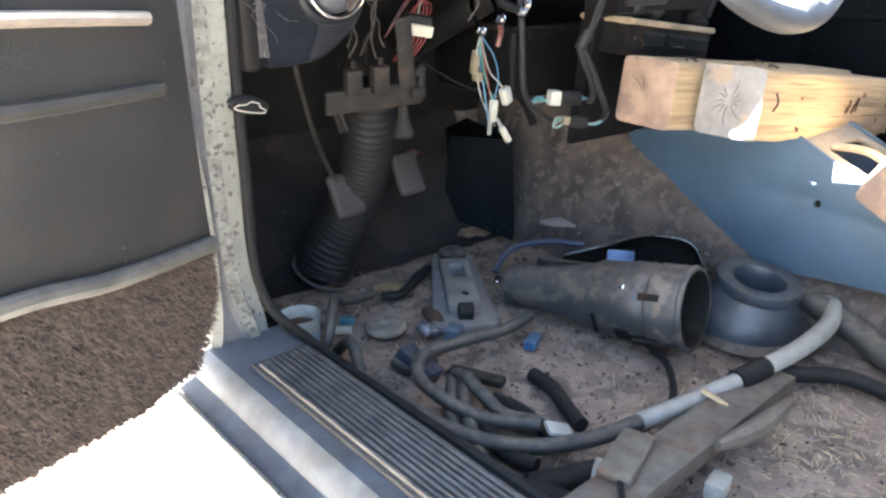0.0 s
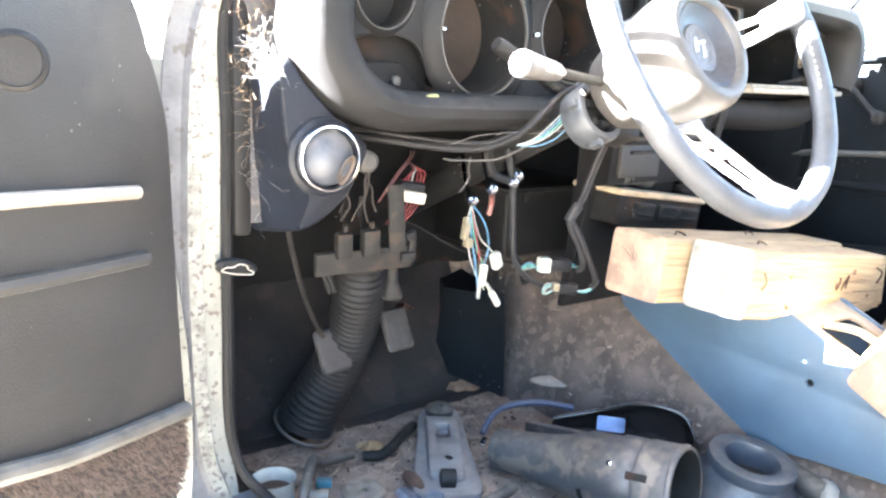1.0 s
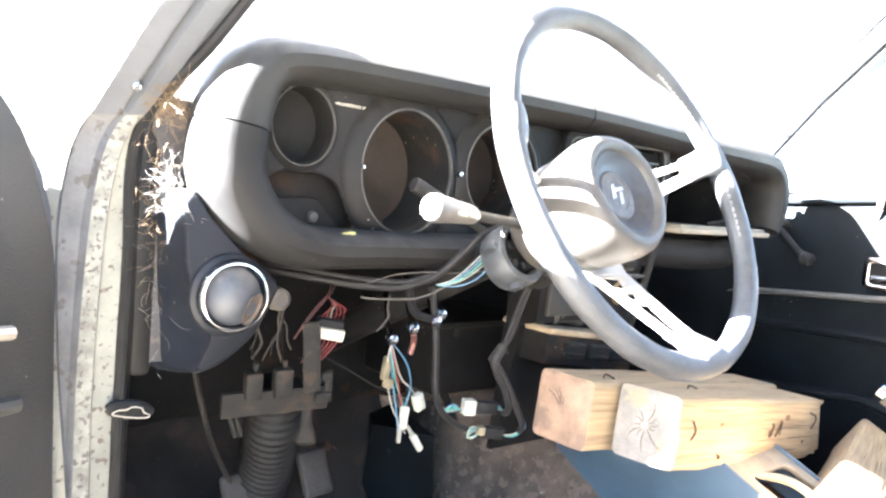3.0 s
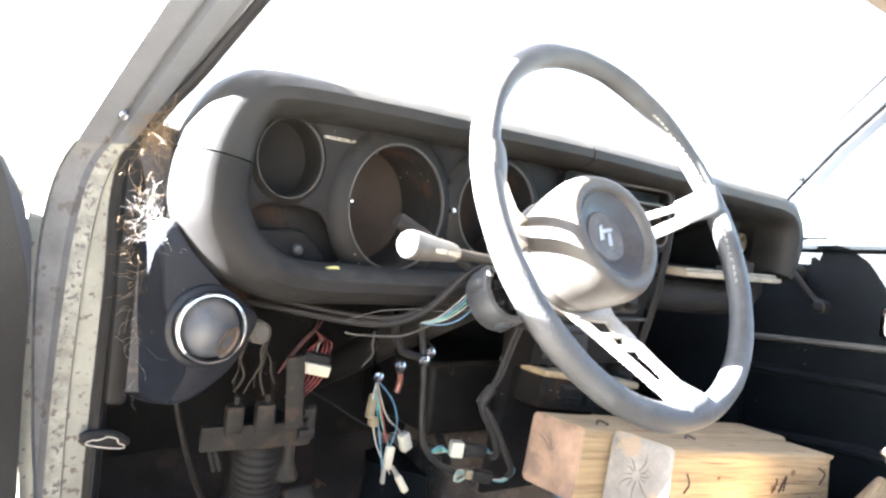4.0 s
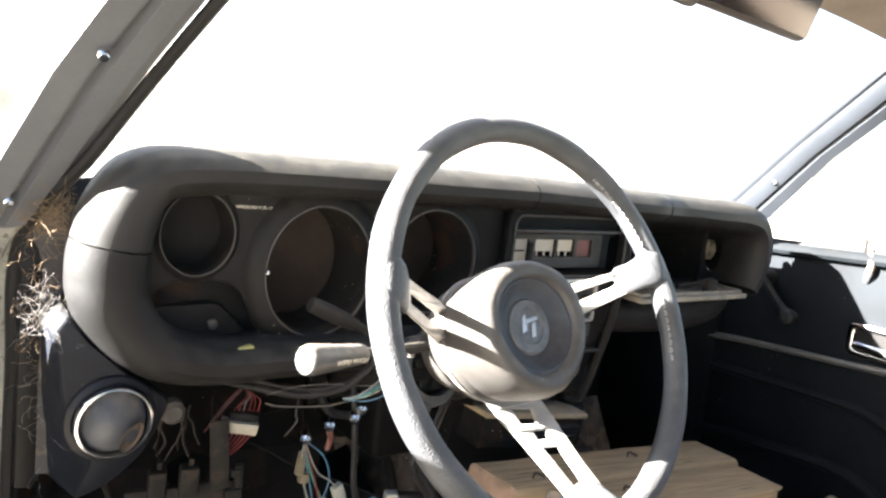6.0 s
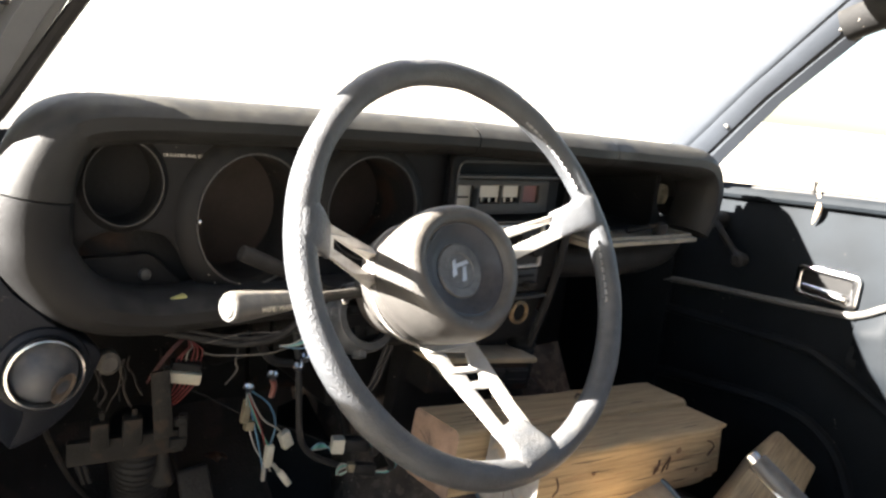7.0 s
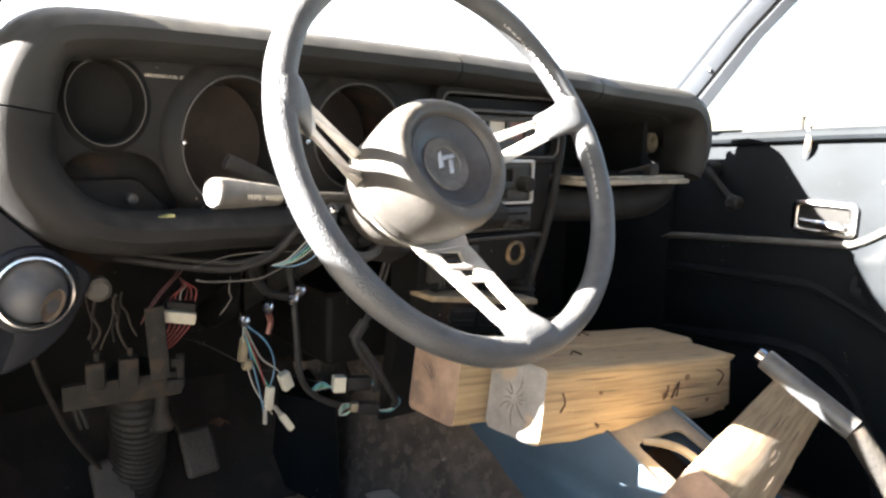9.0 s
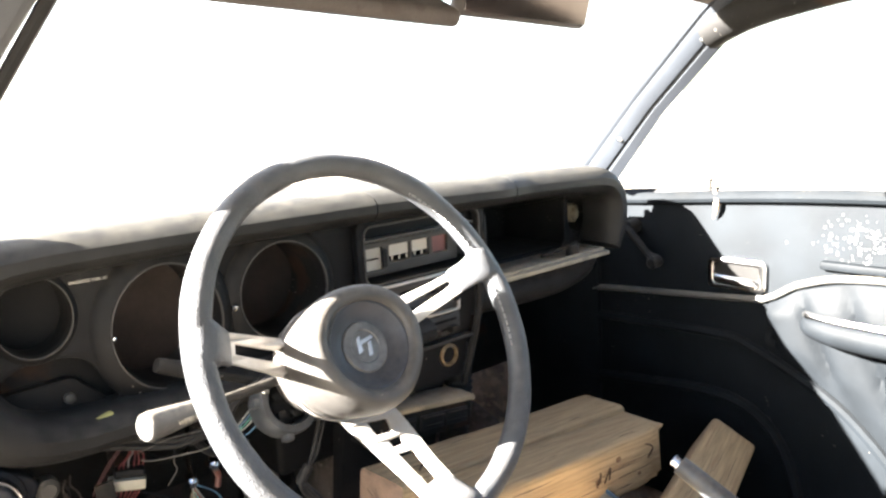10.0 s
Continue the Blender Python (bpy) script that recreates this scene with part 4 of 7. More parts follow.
# ---- console ----
console = thing("floor_console", (1.05, 0.55, 0.29), "blue plastic floor console with an open gear lever slot", "console")
side = smooth_path([(0.872, 0.440), (0.84, 0.385), (0.775, 0.322), (0.69, 0.280), (0.64, 0.274), (0.42, 0.305), (0.20, 0.32)], 3) + [np.array(q) for q in ((0.20, 0.38), (0.43, 0.432), (0.565, 0.492), (0.62, 0.498), (0.72, 0.476))]
hole = ellipse(0.523, 0.403, 0.0055, 0.0055, 12)
SIDE = axes(Vector((0, 1, 0)), Vector((0, 0, 1)), Vector((1, 0, 0)), Vector((1.045, 0, 0)))
part("side_panel", plate([tuple(q) for q in side], [hole], 0.006, 0.002, SIDE), BLUE, console)
part("side_panel", plate([tuple(q) for q in side], [], 0.006, 0.002, SIDE @ Matrix.Translation((0, 0, 0.150))), BLUE, console)
part("console_hole", span((1.050, 0.51, 0.39), (1.052, 0.536, 0.416), 0), DARK, console)
part("front_cover", skin([[(1.045, 0.872, 0.440), (1.195, 0.872, 0.440), (1.195, 0.872, 0.43), (1.045, 0.872, 0.43)], [(1.045, 0.72, 0.476), (1.195, 0.72, 0.476), (1.195, 0.72, 0.466), (1.045, 0.72, 0.466)],
                          [(1.045, 0.60, 0.498), (1.195, 0.60, 0.498), (1.195, 0.60, 0.488), (1.045, 0.60, 0.488)]]), BLUE, console)
TOPM = mat("dusty_console_top", (0.20, 0.17, 0.13), 0.85, var=0.3, scale=25, dust=0.5)
v0, v1 = Vector((1.045, 0.60, 0.497)), Vector((1.045, 0.38, 0.408))
dv = (v1 - v0)
PMAT = axes(Vector((1, 0, 0)), dv.normalized(), Vector((1, 0, 0)).cross(dv.normalized()), v0)
part("top_frame", plate(rrect(0, 0, 0.156, dv.length, 0.01), [rrect(0.030, 0.062, 0.126, dv.length - 0.02, 0.012)], 0.006, 0.0015, PMAT), TOPM, console, "dusty top with a square opening")
part("opening_floor", box((0.11, 0.16, 0.004), PMAT @ Matrix.Translation((0.078, 0.13, -0.045 if PMAT.col[2].z > 0 else 0.045)), 0), DARK, console)
part("bracket", tube([PMAT @ Vector((0.05, 0.06, 0)), PMAT @ Vector((0.075, 0.10, -0.012)), PMAT @ Vector((0.085, 0.16, -0.008)), PMAT @ Vector((0.11, 0.18, -0.005))], 0.006, 8), TOPM, console)

# ---- handbrake ----
hb = thing("handbrake", (1.15, 0.25, 0.36), "grey handbrake lever with a button tip, raised", "handbrake")
tipb, mid, low = Vector((1.122, 0.410, 0.621)), Vector((1.139, 0.306, 0.562)), Vector((1.165, 0.20, 0.43))
GRIP = mat("grey_lever_plastic", (0.032, 0.036, 0.042), 0.4, var=0.2, scale=40, dust=0.3)
part("grip", tube([tipb + (mid - tipb) * 0.04, tipb + (mid - tipb) * 0.3, mid], [0.0125, 0.013, 0.0135], 14), GRIP, hb)
part("button", tube([tipb - (mid - tipb) * 0.04, tipb + (mid - tipb) * 0.05], [0.008, 0.008], 10, 2), CHROME, hb, "chrome release button")
part("lever_arm", tube([mid, mid + (low - mid) * 0.15, low, low + Vector((0.01, -0.08, -0.06))], [0.0115, 0.013, 0.014, 0.015], 12), STEEL, hb)
part("lever_base", box((0.05, 0.12, 0.05), pose(1.20, 0.16, 0.37), 0.006), STEEL, hb)

# ---- passenger door ----
rdoor = thing("passenger_door", (1.69, 0.3, 0.2), "closed passenger door with dark vinyl panel and cracked top", "car door")
outline = [(0.95, 0.22), (0.95, 0.865), (0.80, 0.872), (0.40, 0.895), (-0.30, 0.905), (-0.30, 0.22)]
bm = plate(outline, [], 0.03, 0.008, axes(Vector((0, 1, 0)), Vector((0, 0, 1)), Vector((1, 0, 0)), Vector((1.680, 0, 0))))
part("door_panel", bm, NAVY, rdoor)
part("door_shell", span((1.70, -0.32, 0.15), (1.80, 1.0, 0.86), 0.01), GREYPAINT, rdoor)
bm = tube([(1.660, 0.95, 0.862), (1.659, 0.80, 0.872), (1.658, 0.40, 0.896), (1.658, -0.3, 0.906)], 0.012, 10)
part("belt_rail", bm, NAVY, rdoor)
part("glass_seal", tube([(1.685, 0.95, 0.872), (1.685, 0.80, 0.882), (1.685, 0.40, 0.906), (1.685, -0.3, 0.916)], 0.008, 8), RUBBER, rdoor)
bm = tube([(1.662, 0.95, 0.655), (1.660, 0.90, 0.668), (1.660, 0.60, 0.692), (1.660, 0.545, 0.702), (1.660, 0.49, 0.734), (1.660, 0.40, 0.756), (1.660, 0.20, 0.762), (1.66, -0.3, 0.765)], 0.0065, 8)
part("trim_bead", bm, mat("grey_trim_bead", (0.055, 0.055, 0.052), 0.4, dust=0.3), rdoor, "pale moulded trim bead")
bm = tube([(1.665, 0.95, 0.60), (1.662, 0.66, 0.612), (1.662, 0.58, 0.600), (1.662, 0.44, 0.535), (1.663, 0.36, 0.47), (1.664, 0.30, 0.40)], 0.010, 8)
part("lower_bead", bm, NAVY, rdoor)
bm = tube([(1.665, 0.95, 0.455), (1.663, 0.80, 0.475), (1.663, 0.64, 0.488), (1.663, 0.55, 0.455), (1.664, 0.50, 0.38), (1.664, 0.47, 0.26)], 0.012, 8)
part("pocket_rim", bm, NAVY, rdoor)
# quilted rear insert between the beads, with slanting seams
SLATE = mat("slate_vinyl_insert", (0.0062, 0.0075, 0.0090), 0.6, var=0.2, scale=15, fine=500, bump=0.2, spec=0.08)
TOPS = [(0.550, 0.690), (0.49, 0.724), (0.40, 0.746), (0.20, 0.752), (-0.30, 0.755)]
LOWS = [(0.550, 0.600), (0.44, 0.548), (0.36, 0.482), (0.30, 0.412), (-0.30, 0.40)]
ys = np.linspace(0.548, -0.28, 110)
zt = np.interp(-ys, [-a for a, _ in TOPS], [b for _, b in TOPS])
zl = np.interp(-ys, [-a for a, _ in LOWS], [b for _, b in LOWS])
bm = bmesh.new()
grid = []
for y, a, b in zip(ys, zl, zt):
    col = []
    for k in range(15):
        z = a + (b - a) * k / 14
        u = ((y - 0.45 * z) / 0.085) % 1.0
        puff = 0.017 * (1 - (2 * u - 1) ** 4) * min(1.0, 4 * k / 14, 4 * (14 - k) / 14)
        col.append(bm.verts.new((1.664 - puff, y, z)))
    grid.append(col)
for i in range(len(grid) - 1):
    for k in range(14):
        bm.faces.new((grid[i][k], grid[i + 1][k], grid[i + 1][k + 1], grid[i][k + 1]))
part("quilted_insert", bm, SLATE, rdoor, "quilted slate vinyl insert")
arm = part("armrest", tube([(1.640, 0.462, 0.676), (1.625, 0.445, 0.672), (1.615, 0.35, 0.668), (1.615, 0.1, 0.668), (1.635, -0.05, 0.668)], [0.012, 0.022, 0.026, 0.026, 0.02], 14), SLATE, rdoor)
part("armrest_strip", tube([(1.632, 0.468, 0.690), (1.610, 0.445, 0.694), (1.600, 0.35, 0.694), (1.60, 0.1, 0.694)], 0.006, 8), CHROME, arm, "chrome strip")
hd = part("inner_handle", plate(rrect(0.552, 0.706, 0.668, 0.767, 0.012), [rrect(0.566, 0.716, 0.656, 0.757, 0.008)], 0.012, 0.003, axes(Vector((0, 1, 0)), Vector((0, 0, 1)), Vector((1, 0, 0)), Vector((1.662, 0, 0)))), CHROME, rdoor, "chrome recessed door handle")
part("handle_cup", span((1.664, 0.56, 0.71), (1.667, 0.662, 0.763), 0), DARK, hd)
part("handle_lever", tube([(1.660, 0.652, 0.728), (1.655, 0.62, 0.727), (1.653, 0.58, 0.724), (1.658, 0.570, 0.722)], [0.005, 0.0065, 0.009, 0.008], 10), CHROME, hd)
ck = part("window_crank", tube([(1.630, 0.835, 0.810), (1.625, 0.815, 0.795), (1.622, 0.78, 0.765), (1.622, 0.765, 0.755)], [0.010, 0.008, 0.007, 0.012], 10), VINYL, rdoor, "black window crank")
part("crank_knob", lathe([(0.012, -0.012), (0.013, 0.012), (0.008, 0.016), (0.0001, 0.016)], look((1.612, 0.757, 0.752), (1.66, 0.757, 0.752)), 16), VINYL, ck)
part("crank_boss", lathe([(0.016, -0.03), (0.014, 0.004), (0.0001, 0.006)], look((1.632, 0.837, 0.812), (1.70, 0.837, 0.812)), 16), VINYL, ck)
part("lock_pin", tube([(1.662, 0.668, 0.87), (1.662, 0.668, 0.905), (1.662, 0.667, 0.917)], [0.003, 0.003, 0.005], 8), STEEL, rdoor, "grey lock pin")
part("crack", tube([(1.655, 0.655, 0.90), (1.6515, 0.648, 0.878), (1.652, 0.650, 0.860), (1.657, 0.657, 0.842)], [0.002, 0.006, 0.005, 0.001], 6), mat("pale_torn_foam", (0.30, 0.22, 0.15), 0.9), rdoor, "torn pale crack in the vinyl")

part("pull_strip", span((1.650, 0.296, 0.768), (1.668, 0.456, 0.783), 0.004), SLATE, rdoor, "raised slate strip")
vs_, fs_ = [], []
rgs = random.Random(31)
for _ in range(130):
    y, z, s = rgs.gauss(0.394, 0.040), rgs.gauss(0.818, 0.022), rgs.uniform(0.0006, 0.0022)
    if z > 0.885 or z < 0.772:
        continue
    k = len(vs_)
    vs_ += [(1.6645, y + s * math.cos(q), z + s * 1.3 * math.sin(q)) for q in np.linspace(0, 5.3, 6)] + [(1.6638, y, z)]
    fs_ += [(k + q, k + (q + 1) % 6, k + 6) for q in range(6)]
me = bpy.data.meshes.new("specks")
me.from_pydata(vs_, [], fs_)
tagged(part("specks", me, mat("pale_splash", (0.10, 0.10, 0.10), 0.8), rdoor, "pale dried splashes"), kind="stuff")

# ---- driver door, swung open ----
DD, DN = Vector((-0.83, -0.56, 0)).normalized(), Vector((0.56, -0.83, 0)).normalized()
DM = axes(DD, Vector((0, 0, 1)), DN, Vector((0.235, 0.775, 0)))
ddoor = thing("driver_door", (0.1, 0.69, 0.2), "open driver door with black vinyl panel and shaggy brown carpet", "car door")
# unseen panel top raised to shade the lower left wheel rim
edge = [(-0.048, 0.42), (-0.041, 0.52), (-0.036, 0.645), (-0.032, 0.73), (-0.021, 0.772), (-0.007, 0.810), (0.006, 0.842), (0.030, 0.873), (0.060, 0.900), (0.100, 0.948), (0.140, 0.998), (0.190, 1.030), (0.26, 1.045), (0.95, 1.05), (0.95, 0.535), (0.45, 0.505), (0.224, 0.476), (0.12, 0.455)]
part("door_panel", plate([tuple(q) for q in smooth_path(edge[:13], 4)] + edge[13:], [], 0.012, 0.004, DM @ Matrix.Translation((0, 0, -0.008))), DOORVINYL, ddoor)
part("carpet_panel", plate([(0.955, 0.40), (0.45, 0.352), (0.25, 0.320), (0.139, 0.300), (0.06, 0.293), (0.015, 0.296), (-0.018, 0.318), (-0.038, 0.350), (-0.046, 0.39), (-0.050, 0.43), (0.12, 0.452), (0.224, 0.473), (0.45, 0.50), (0.955, 0.53)], [], 0.012, 0.003, DM @ Matrix.Translation((0, 0, -0.010))), CARPET, ddoor, "brown carpet kick panel")
# hidden front edge widened to block sun from the vent, console and posts
part("door_shell", plate([(0.115, 0.274), (0.10, 0.262), (0.0, 0.262), (-0.050, 0.278), (-0.080, 0.34), (-0.084, 0.60), (-0.084, 0.72), (-0.079, 0.775), (-0.064, 0.815), (-0.040, 0.850), (0.0, 0.880), (0.06, 0.915), (0.12, 0.955), (0.20, 1.0), (0.96, 1.02), (0.96, 0.40), (0.45, 0.345), (0.22, 0.315)], [], 0.042, 0.008, DM @ Matrix.Translation((0, 0, -0.074))), GREYPAINT, ddoor)
bm = tube([DM @ Vector(q) for q in ((0.020, 0.6745, 0.004), (0.10, 0.681, 0.004), (0.18, 0.687, 0.004), (0.6, 0.715, 0.004))], 0.0065, 8)
part("chrome_strip", bm, STRIP, ddoor, "dull chrome strip")
part("moulding", tube([DM @ Vector(q) for q in ((0.008, 0.6085, 0.0), (0.10, 0.614, 0.0), (0.188, 0.620, 0.0), (0.6, 0.655, 0.0))], 0.0075, 8), DOORVINYL, ddoor)
part("lower_moulding", tube([DM @ Vector(q) for q in ((-0.041, 0.4305, 0.002), (0.04, 0.440, 0.002), (0.12, 0.452, 0.002), (0.224, 0.475, 0.002), (0.45, 0.503, 0.002), (0.9, 0.53, 0.002))], 0.0092, 10), mat("scuffed_grey_moulding", (0.055, 0.054, 0.050), 0.6, var=0.35, scale=35, dust=0.3), ddoor, "scuffed grey moulding")
wk = part("window_crank", lathe([(0.0150, -0.030), (0.0195, -0.006), (0.0215, 0.006), (0.0205, 0.012), (0.0175, 0.014), (0.0165, 0.0125), (0.0001, 0.0125)], look(DM @ Vector((0.172, 0.790, 0.040)), DM @ Vector((0.172, 0.790, 0.040)) + Vector((0.14, 0.98, 0))), 28), VINYL, ddoor, "black window crank knob")
part("crank_arm", tube([DM @ Vector(q) for q in ((0.172, 0.790, 0.030), (0.205, 0.783, 0.026), (0.26, 0.76, 0.012))], [0.009, 0.009, 0.012], 10), CHROME, wk)
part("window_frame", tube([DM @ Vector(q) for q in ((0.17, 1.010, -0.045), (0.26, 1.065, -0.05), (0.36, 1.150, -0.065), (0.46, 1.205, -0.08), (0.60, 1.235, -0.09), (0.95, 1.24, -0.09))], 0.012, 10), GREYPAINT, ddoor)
# shaggy pile of the carpet
rng = random.Random(4)
vsl, fsl = [], []
for i in range(26000):
    u = rng.uniform(-0.042, 0.45)
    lo = 0.296 + 0.17 * max(0.0, u - 0.10) + 0.075 * max(0.0, (0.010 - u) / 0.052) ** 1.6
    w = rng.uniform(lo, 0.424 + 0.19 * max(0.0, u))
    p = DM @ Vector((u, w, -0.004))
    l = rng.uniform(0.006, 0.014)
    dirv = (DN * 0.5 + Vector((rng.uniform(-0.6, 0.6), rng.uniform(-0.6, 0.6), rng.uniform(-1.1, 0.3)))).normalized() * l
    sd = dirv.orthogonal().normalized() * 0.0009
    k = len(vsl)
    vsl += [p - sd, p + sd, p + dirv]
    fsl.append((k, k + 1, k + 2))
me = bpy.data.meshes.new("carpet_pile")
me.from_pydata([tuple(v) for v in vsl], [], fsl)
pile = part("carpet_pile", me, PILE, ddoor, "matted brown pile")
tagged(pile, kind="stuff")
# ---- driver's footwell, under the dash ----
vent = thing("side_vent", (0.43, 0.82, 0.60), "round swivelling air vent with a chrome ring in a blue-black housing", "air vent")
COWL = mat("blue_black_vent_plastic", (0.0062, 0.0080, 0.0125), 0.5, var=0.3, scale=16, fine=350, bump=0.12, dust=0.07, spec=0.2, fleck=0.5)
VC = Vector((0.425, 0.776, 0.699))
FRONT = [(0.370, 0.792), (0.373, 0.772), (0.376, 0.747), (0.380, 0.719), (0.389, 0.693), (0.403, 0.669), (0.406, 0.648), (0.400, 0.630), (0.395, 0.617), (0.410, 0.620), (0.428, 0.629), (0.454, 0.651), (0.466, 0.670), (0.475, 0.688), (0.480, 0.712), (0.446, 0.738), (0.419, 0.764), (0.398, 0.785), (0.383, 0.806)]
BACK = [(0.368, 0.790), (0.369, 0.770), (0.370, 0.745), (0.370, 0.717), (0.370, 0.690), (0.370, 0.660), (0.371, 0.634), (0.376, 0.612), (0.390, 0.599), (0.408, 0.602), (0.428, 0.612), (0.452, 0.638), (0.464, 0.660), (0.473, 0.682), (0.478, 0.708), (0.446, 0.738), (0.419, 0.764), (0.398, 0.785), (0.383, 0.806)]
both = smooth_path([(*f, *g) for f, g in zip(FRONT, BACK)], 4, True)
rings = []
for y, k, shrink in ((0.7872, 0.0, 0.93), (0.7885, 0.0, 0.965), (0.792, 0.01, 0.99), (0.798, 0.04, 1.0), (0.812, 0.20, 1.0), (0.84, 0.55, 1.0), (0.89, 1.0, 1.0), (0.94, 1.05, 0.97)):
    ring = []
    for fx, fz, gx, gz in both:
        x, z = fx + (gx - fx) * k, fz + (gz - fz) * k
        ring.append((0.425 + (x - 0.425) * shrink, y, 0.700 + (z - 0.700) * shrink))
    rings.append(ring)
part("housing", skin(rings), COWL, vent, angle=40)
part("collar", lathe([(0.0445, 0.0), (0.0435, 0.0035), (0.0385, 0.0065), (0.0375, 0.0105)], facing(VC.x, 0.7868, VC.z), 40), COWL, vent)
part("ring", lathe([(0.0325, -0.006), (0.0325, 0.004), (0.0340, 0.0065), (0.0360, 0.006), (0.0370, 0.003), (0.0375, -0.012)], facing(*VC), 48), CHROME, vent, "bright chrome ring")
ballm = look(VC + Vector((0, 0.012, 0)), VC + Vector((-0.25, -1, 0.25)))
ball = []
for k in range(9):
    a = radians(12 + 78 * k / 8)
    ball.append((0.0325 * math.sin(a), -0.0325 * math.cos(a)))
bm = lathe([(0.0001, -0.0325)] + ball, ballm, 40)
part("ball", bm, mat("grey_vent_ball", (0.022, 0.026, 0.034), 0.55, var=0.25, scale=40, dust=0.3), vent, "grey swivelling ball")
BORE = look(VC + Vector((0.012, -0.0155, -0.010)), VC + Vector((0.95, -1.6, -0.75)))
part("bore", lathe([(0.0001, 0.0005), (0.010, 0.0), (0.0165, -0.0005), (0.0185, -0.003)], BORE, 28, 0.72, 1.0), mat("brown_dusty_bore", (0.045, 0.032, 0.024), 0.85, var=0.4, scale=60, dust=0.3), vent, "brown dusty air outlet")
part("grommet", lathe([(0.0001, 0.006), (0.008, 0.006), (0.0125, 0.002), (0.0135, -0.012)], facing(0.491, 0.803, 0.690), 20), HOSE, vent)

fuse = thing("fuse_bracket", (0.54, 0.88, 0.53), "dusty steel bracket with relays under the dash", "bracket")
f0, f1 = Vector((0.468, 0.893, 0.552)), Vector((0.596, 0.862, 0.560))
fd = (f1 - f0).normalized()
FM = axes(fd, Vector((0, 0, 1)).cross(fd), Vector((0, 0, 1)), (f0 + f1) / 2)
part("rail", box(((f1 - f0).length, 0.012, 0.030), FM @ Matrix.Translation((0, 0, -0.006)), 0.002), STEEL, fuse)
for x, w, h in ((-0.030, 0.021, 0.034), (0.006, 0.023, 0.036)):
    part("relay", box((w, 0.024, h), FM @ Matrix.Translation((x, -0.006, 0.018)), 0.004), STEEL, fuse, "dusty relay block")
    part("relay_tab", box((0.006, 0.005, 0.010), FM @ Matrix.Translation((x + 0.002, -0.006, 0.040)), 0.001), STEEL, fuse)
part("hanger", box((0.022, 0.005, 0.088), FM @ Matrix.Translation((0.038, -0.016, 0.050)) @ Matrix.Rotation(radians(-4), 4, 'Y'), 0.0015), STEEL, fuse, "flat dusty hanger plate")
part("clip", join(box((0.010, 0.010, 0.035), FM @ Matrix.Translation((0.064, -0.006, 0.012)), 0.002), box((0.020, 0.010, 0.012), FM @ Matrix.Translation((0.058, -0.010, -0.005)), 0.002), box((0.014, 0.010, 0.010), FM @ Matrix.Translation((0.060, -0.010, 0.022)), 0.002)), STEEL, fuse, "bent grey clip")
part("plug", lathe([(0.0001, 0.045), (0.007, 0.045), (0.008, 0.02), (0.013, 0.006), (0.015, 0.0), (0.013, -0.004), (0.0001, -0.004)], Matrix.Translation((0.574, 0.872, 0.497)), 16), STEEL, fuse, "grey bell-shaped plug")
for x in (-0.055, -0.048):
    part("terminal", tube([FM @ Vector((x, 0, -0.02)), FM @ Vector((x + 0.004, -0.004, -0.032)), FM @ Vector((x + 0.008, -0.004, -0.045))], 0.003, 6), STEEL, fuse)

duct = thing("corrugated_duct", (0.55, 1.0, 0.24), "black corrugated rubber air duct hanging into the footwell", "duct")
part("hose", tube([(0.560, 0.930, 0.555), (0.566, 0.945, 0.50), (0.578, 0.985, 0.42), (0.570, 1.02, 0.345), (0.548, 1.04, 0.285), (0.537, 1.05, 0.252), (0.533, 1.052, 0.240)], [0.032, 0.036, 0.037, 0.038, 0.042, 0.046, 0.047], 22, 36, ribs=0.0022, pitch=0.0105), RUBBER, duct, angle=80)
part("mouth_ring", tube([Vector((0.533, 1.052, 0.238)) + Vector((0.048 * math.cos(a), 0.040 * math.sin(a), 0.020 * math.sin(a) - 0.012 * math.cos(a))) for a in np.linspace(0, 2 * math.pi, 20, endpoint=False)], 0.003, 6, 1, closed=True), HOSE, duct)


PADM = mat("worn_pedal_rubber", (0.030, 0.027, 0.025), 0.8, var=0.35, scale=60, fine=300, bump=0.5)


def pedal(name, pad, arm, label, w=0.052, h=0.066, tilt=-28, turn=8):
    o = thing(name, (pad[0], pad[1], pad[2]), label, "pedal", "pedals")
    m = pose(*pad, tilt, 0, turn)
    part("pad", box((w, 0.014, h), m, 0.0068, 4), PADM, o, "worn rubber pad")
    part("arm", tube(arm, 0.0036, 8), STEEL, o)


pedal("clutch_pedal", (0.541, 0.978, 0.387), [(0.444, 0.925, 0.600), (0.452, 0.93, 0.565), (0.485, 0.955, 0.48), (0.525, 0.982, 0.412), (0.541, 0.984, 0.385)], "clutch pedal with a worn rubber pad on a thin arm")
pedal("brake_pedal", (0.665, 0.998, 0.394), [(0.630, 1.06, 0.60), (0.632, 1.05, 0.52), (0.640, 1.02, 0.43), (0.660, 1.004, 0.400)], "brake pedal with a worn rubber pad", 0.050, 0.068)

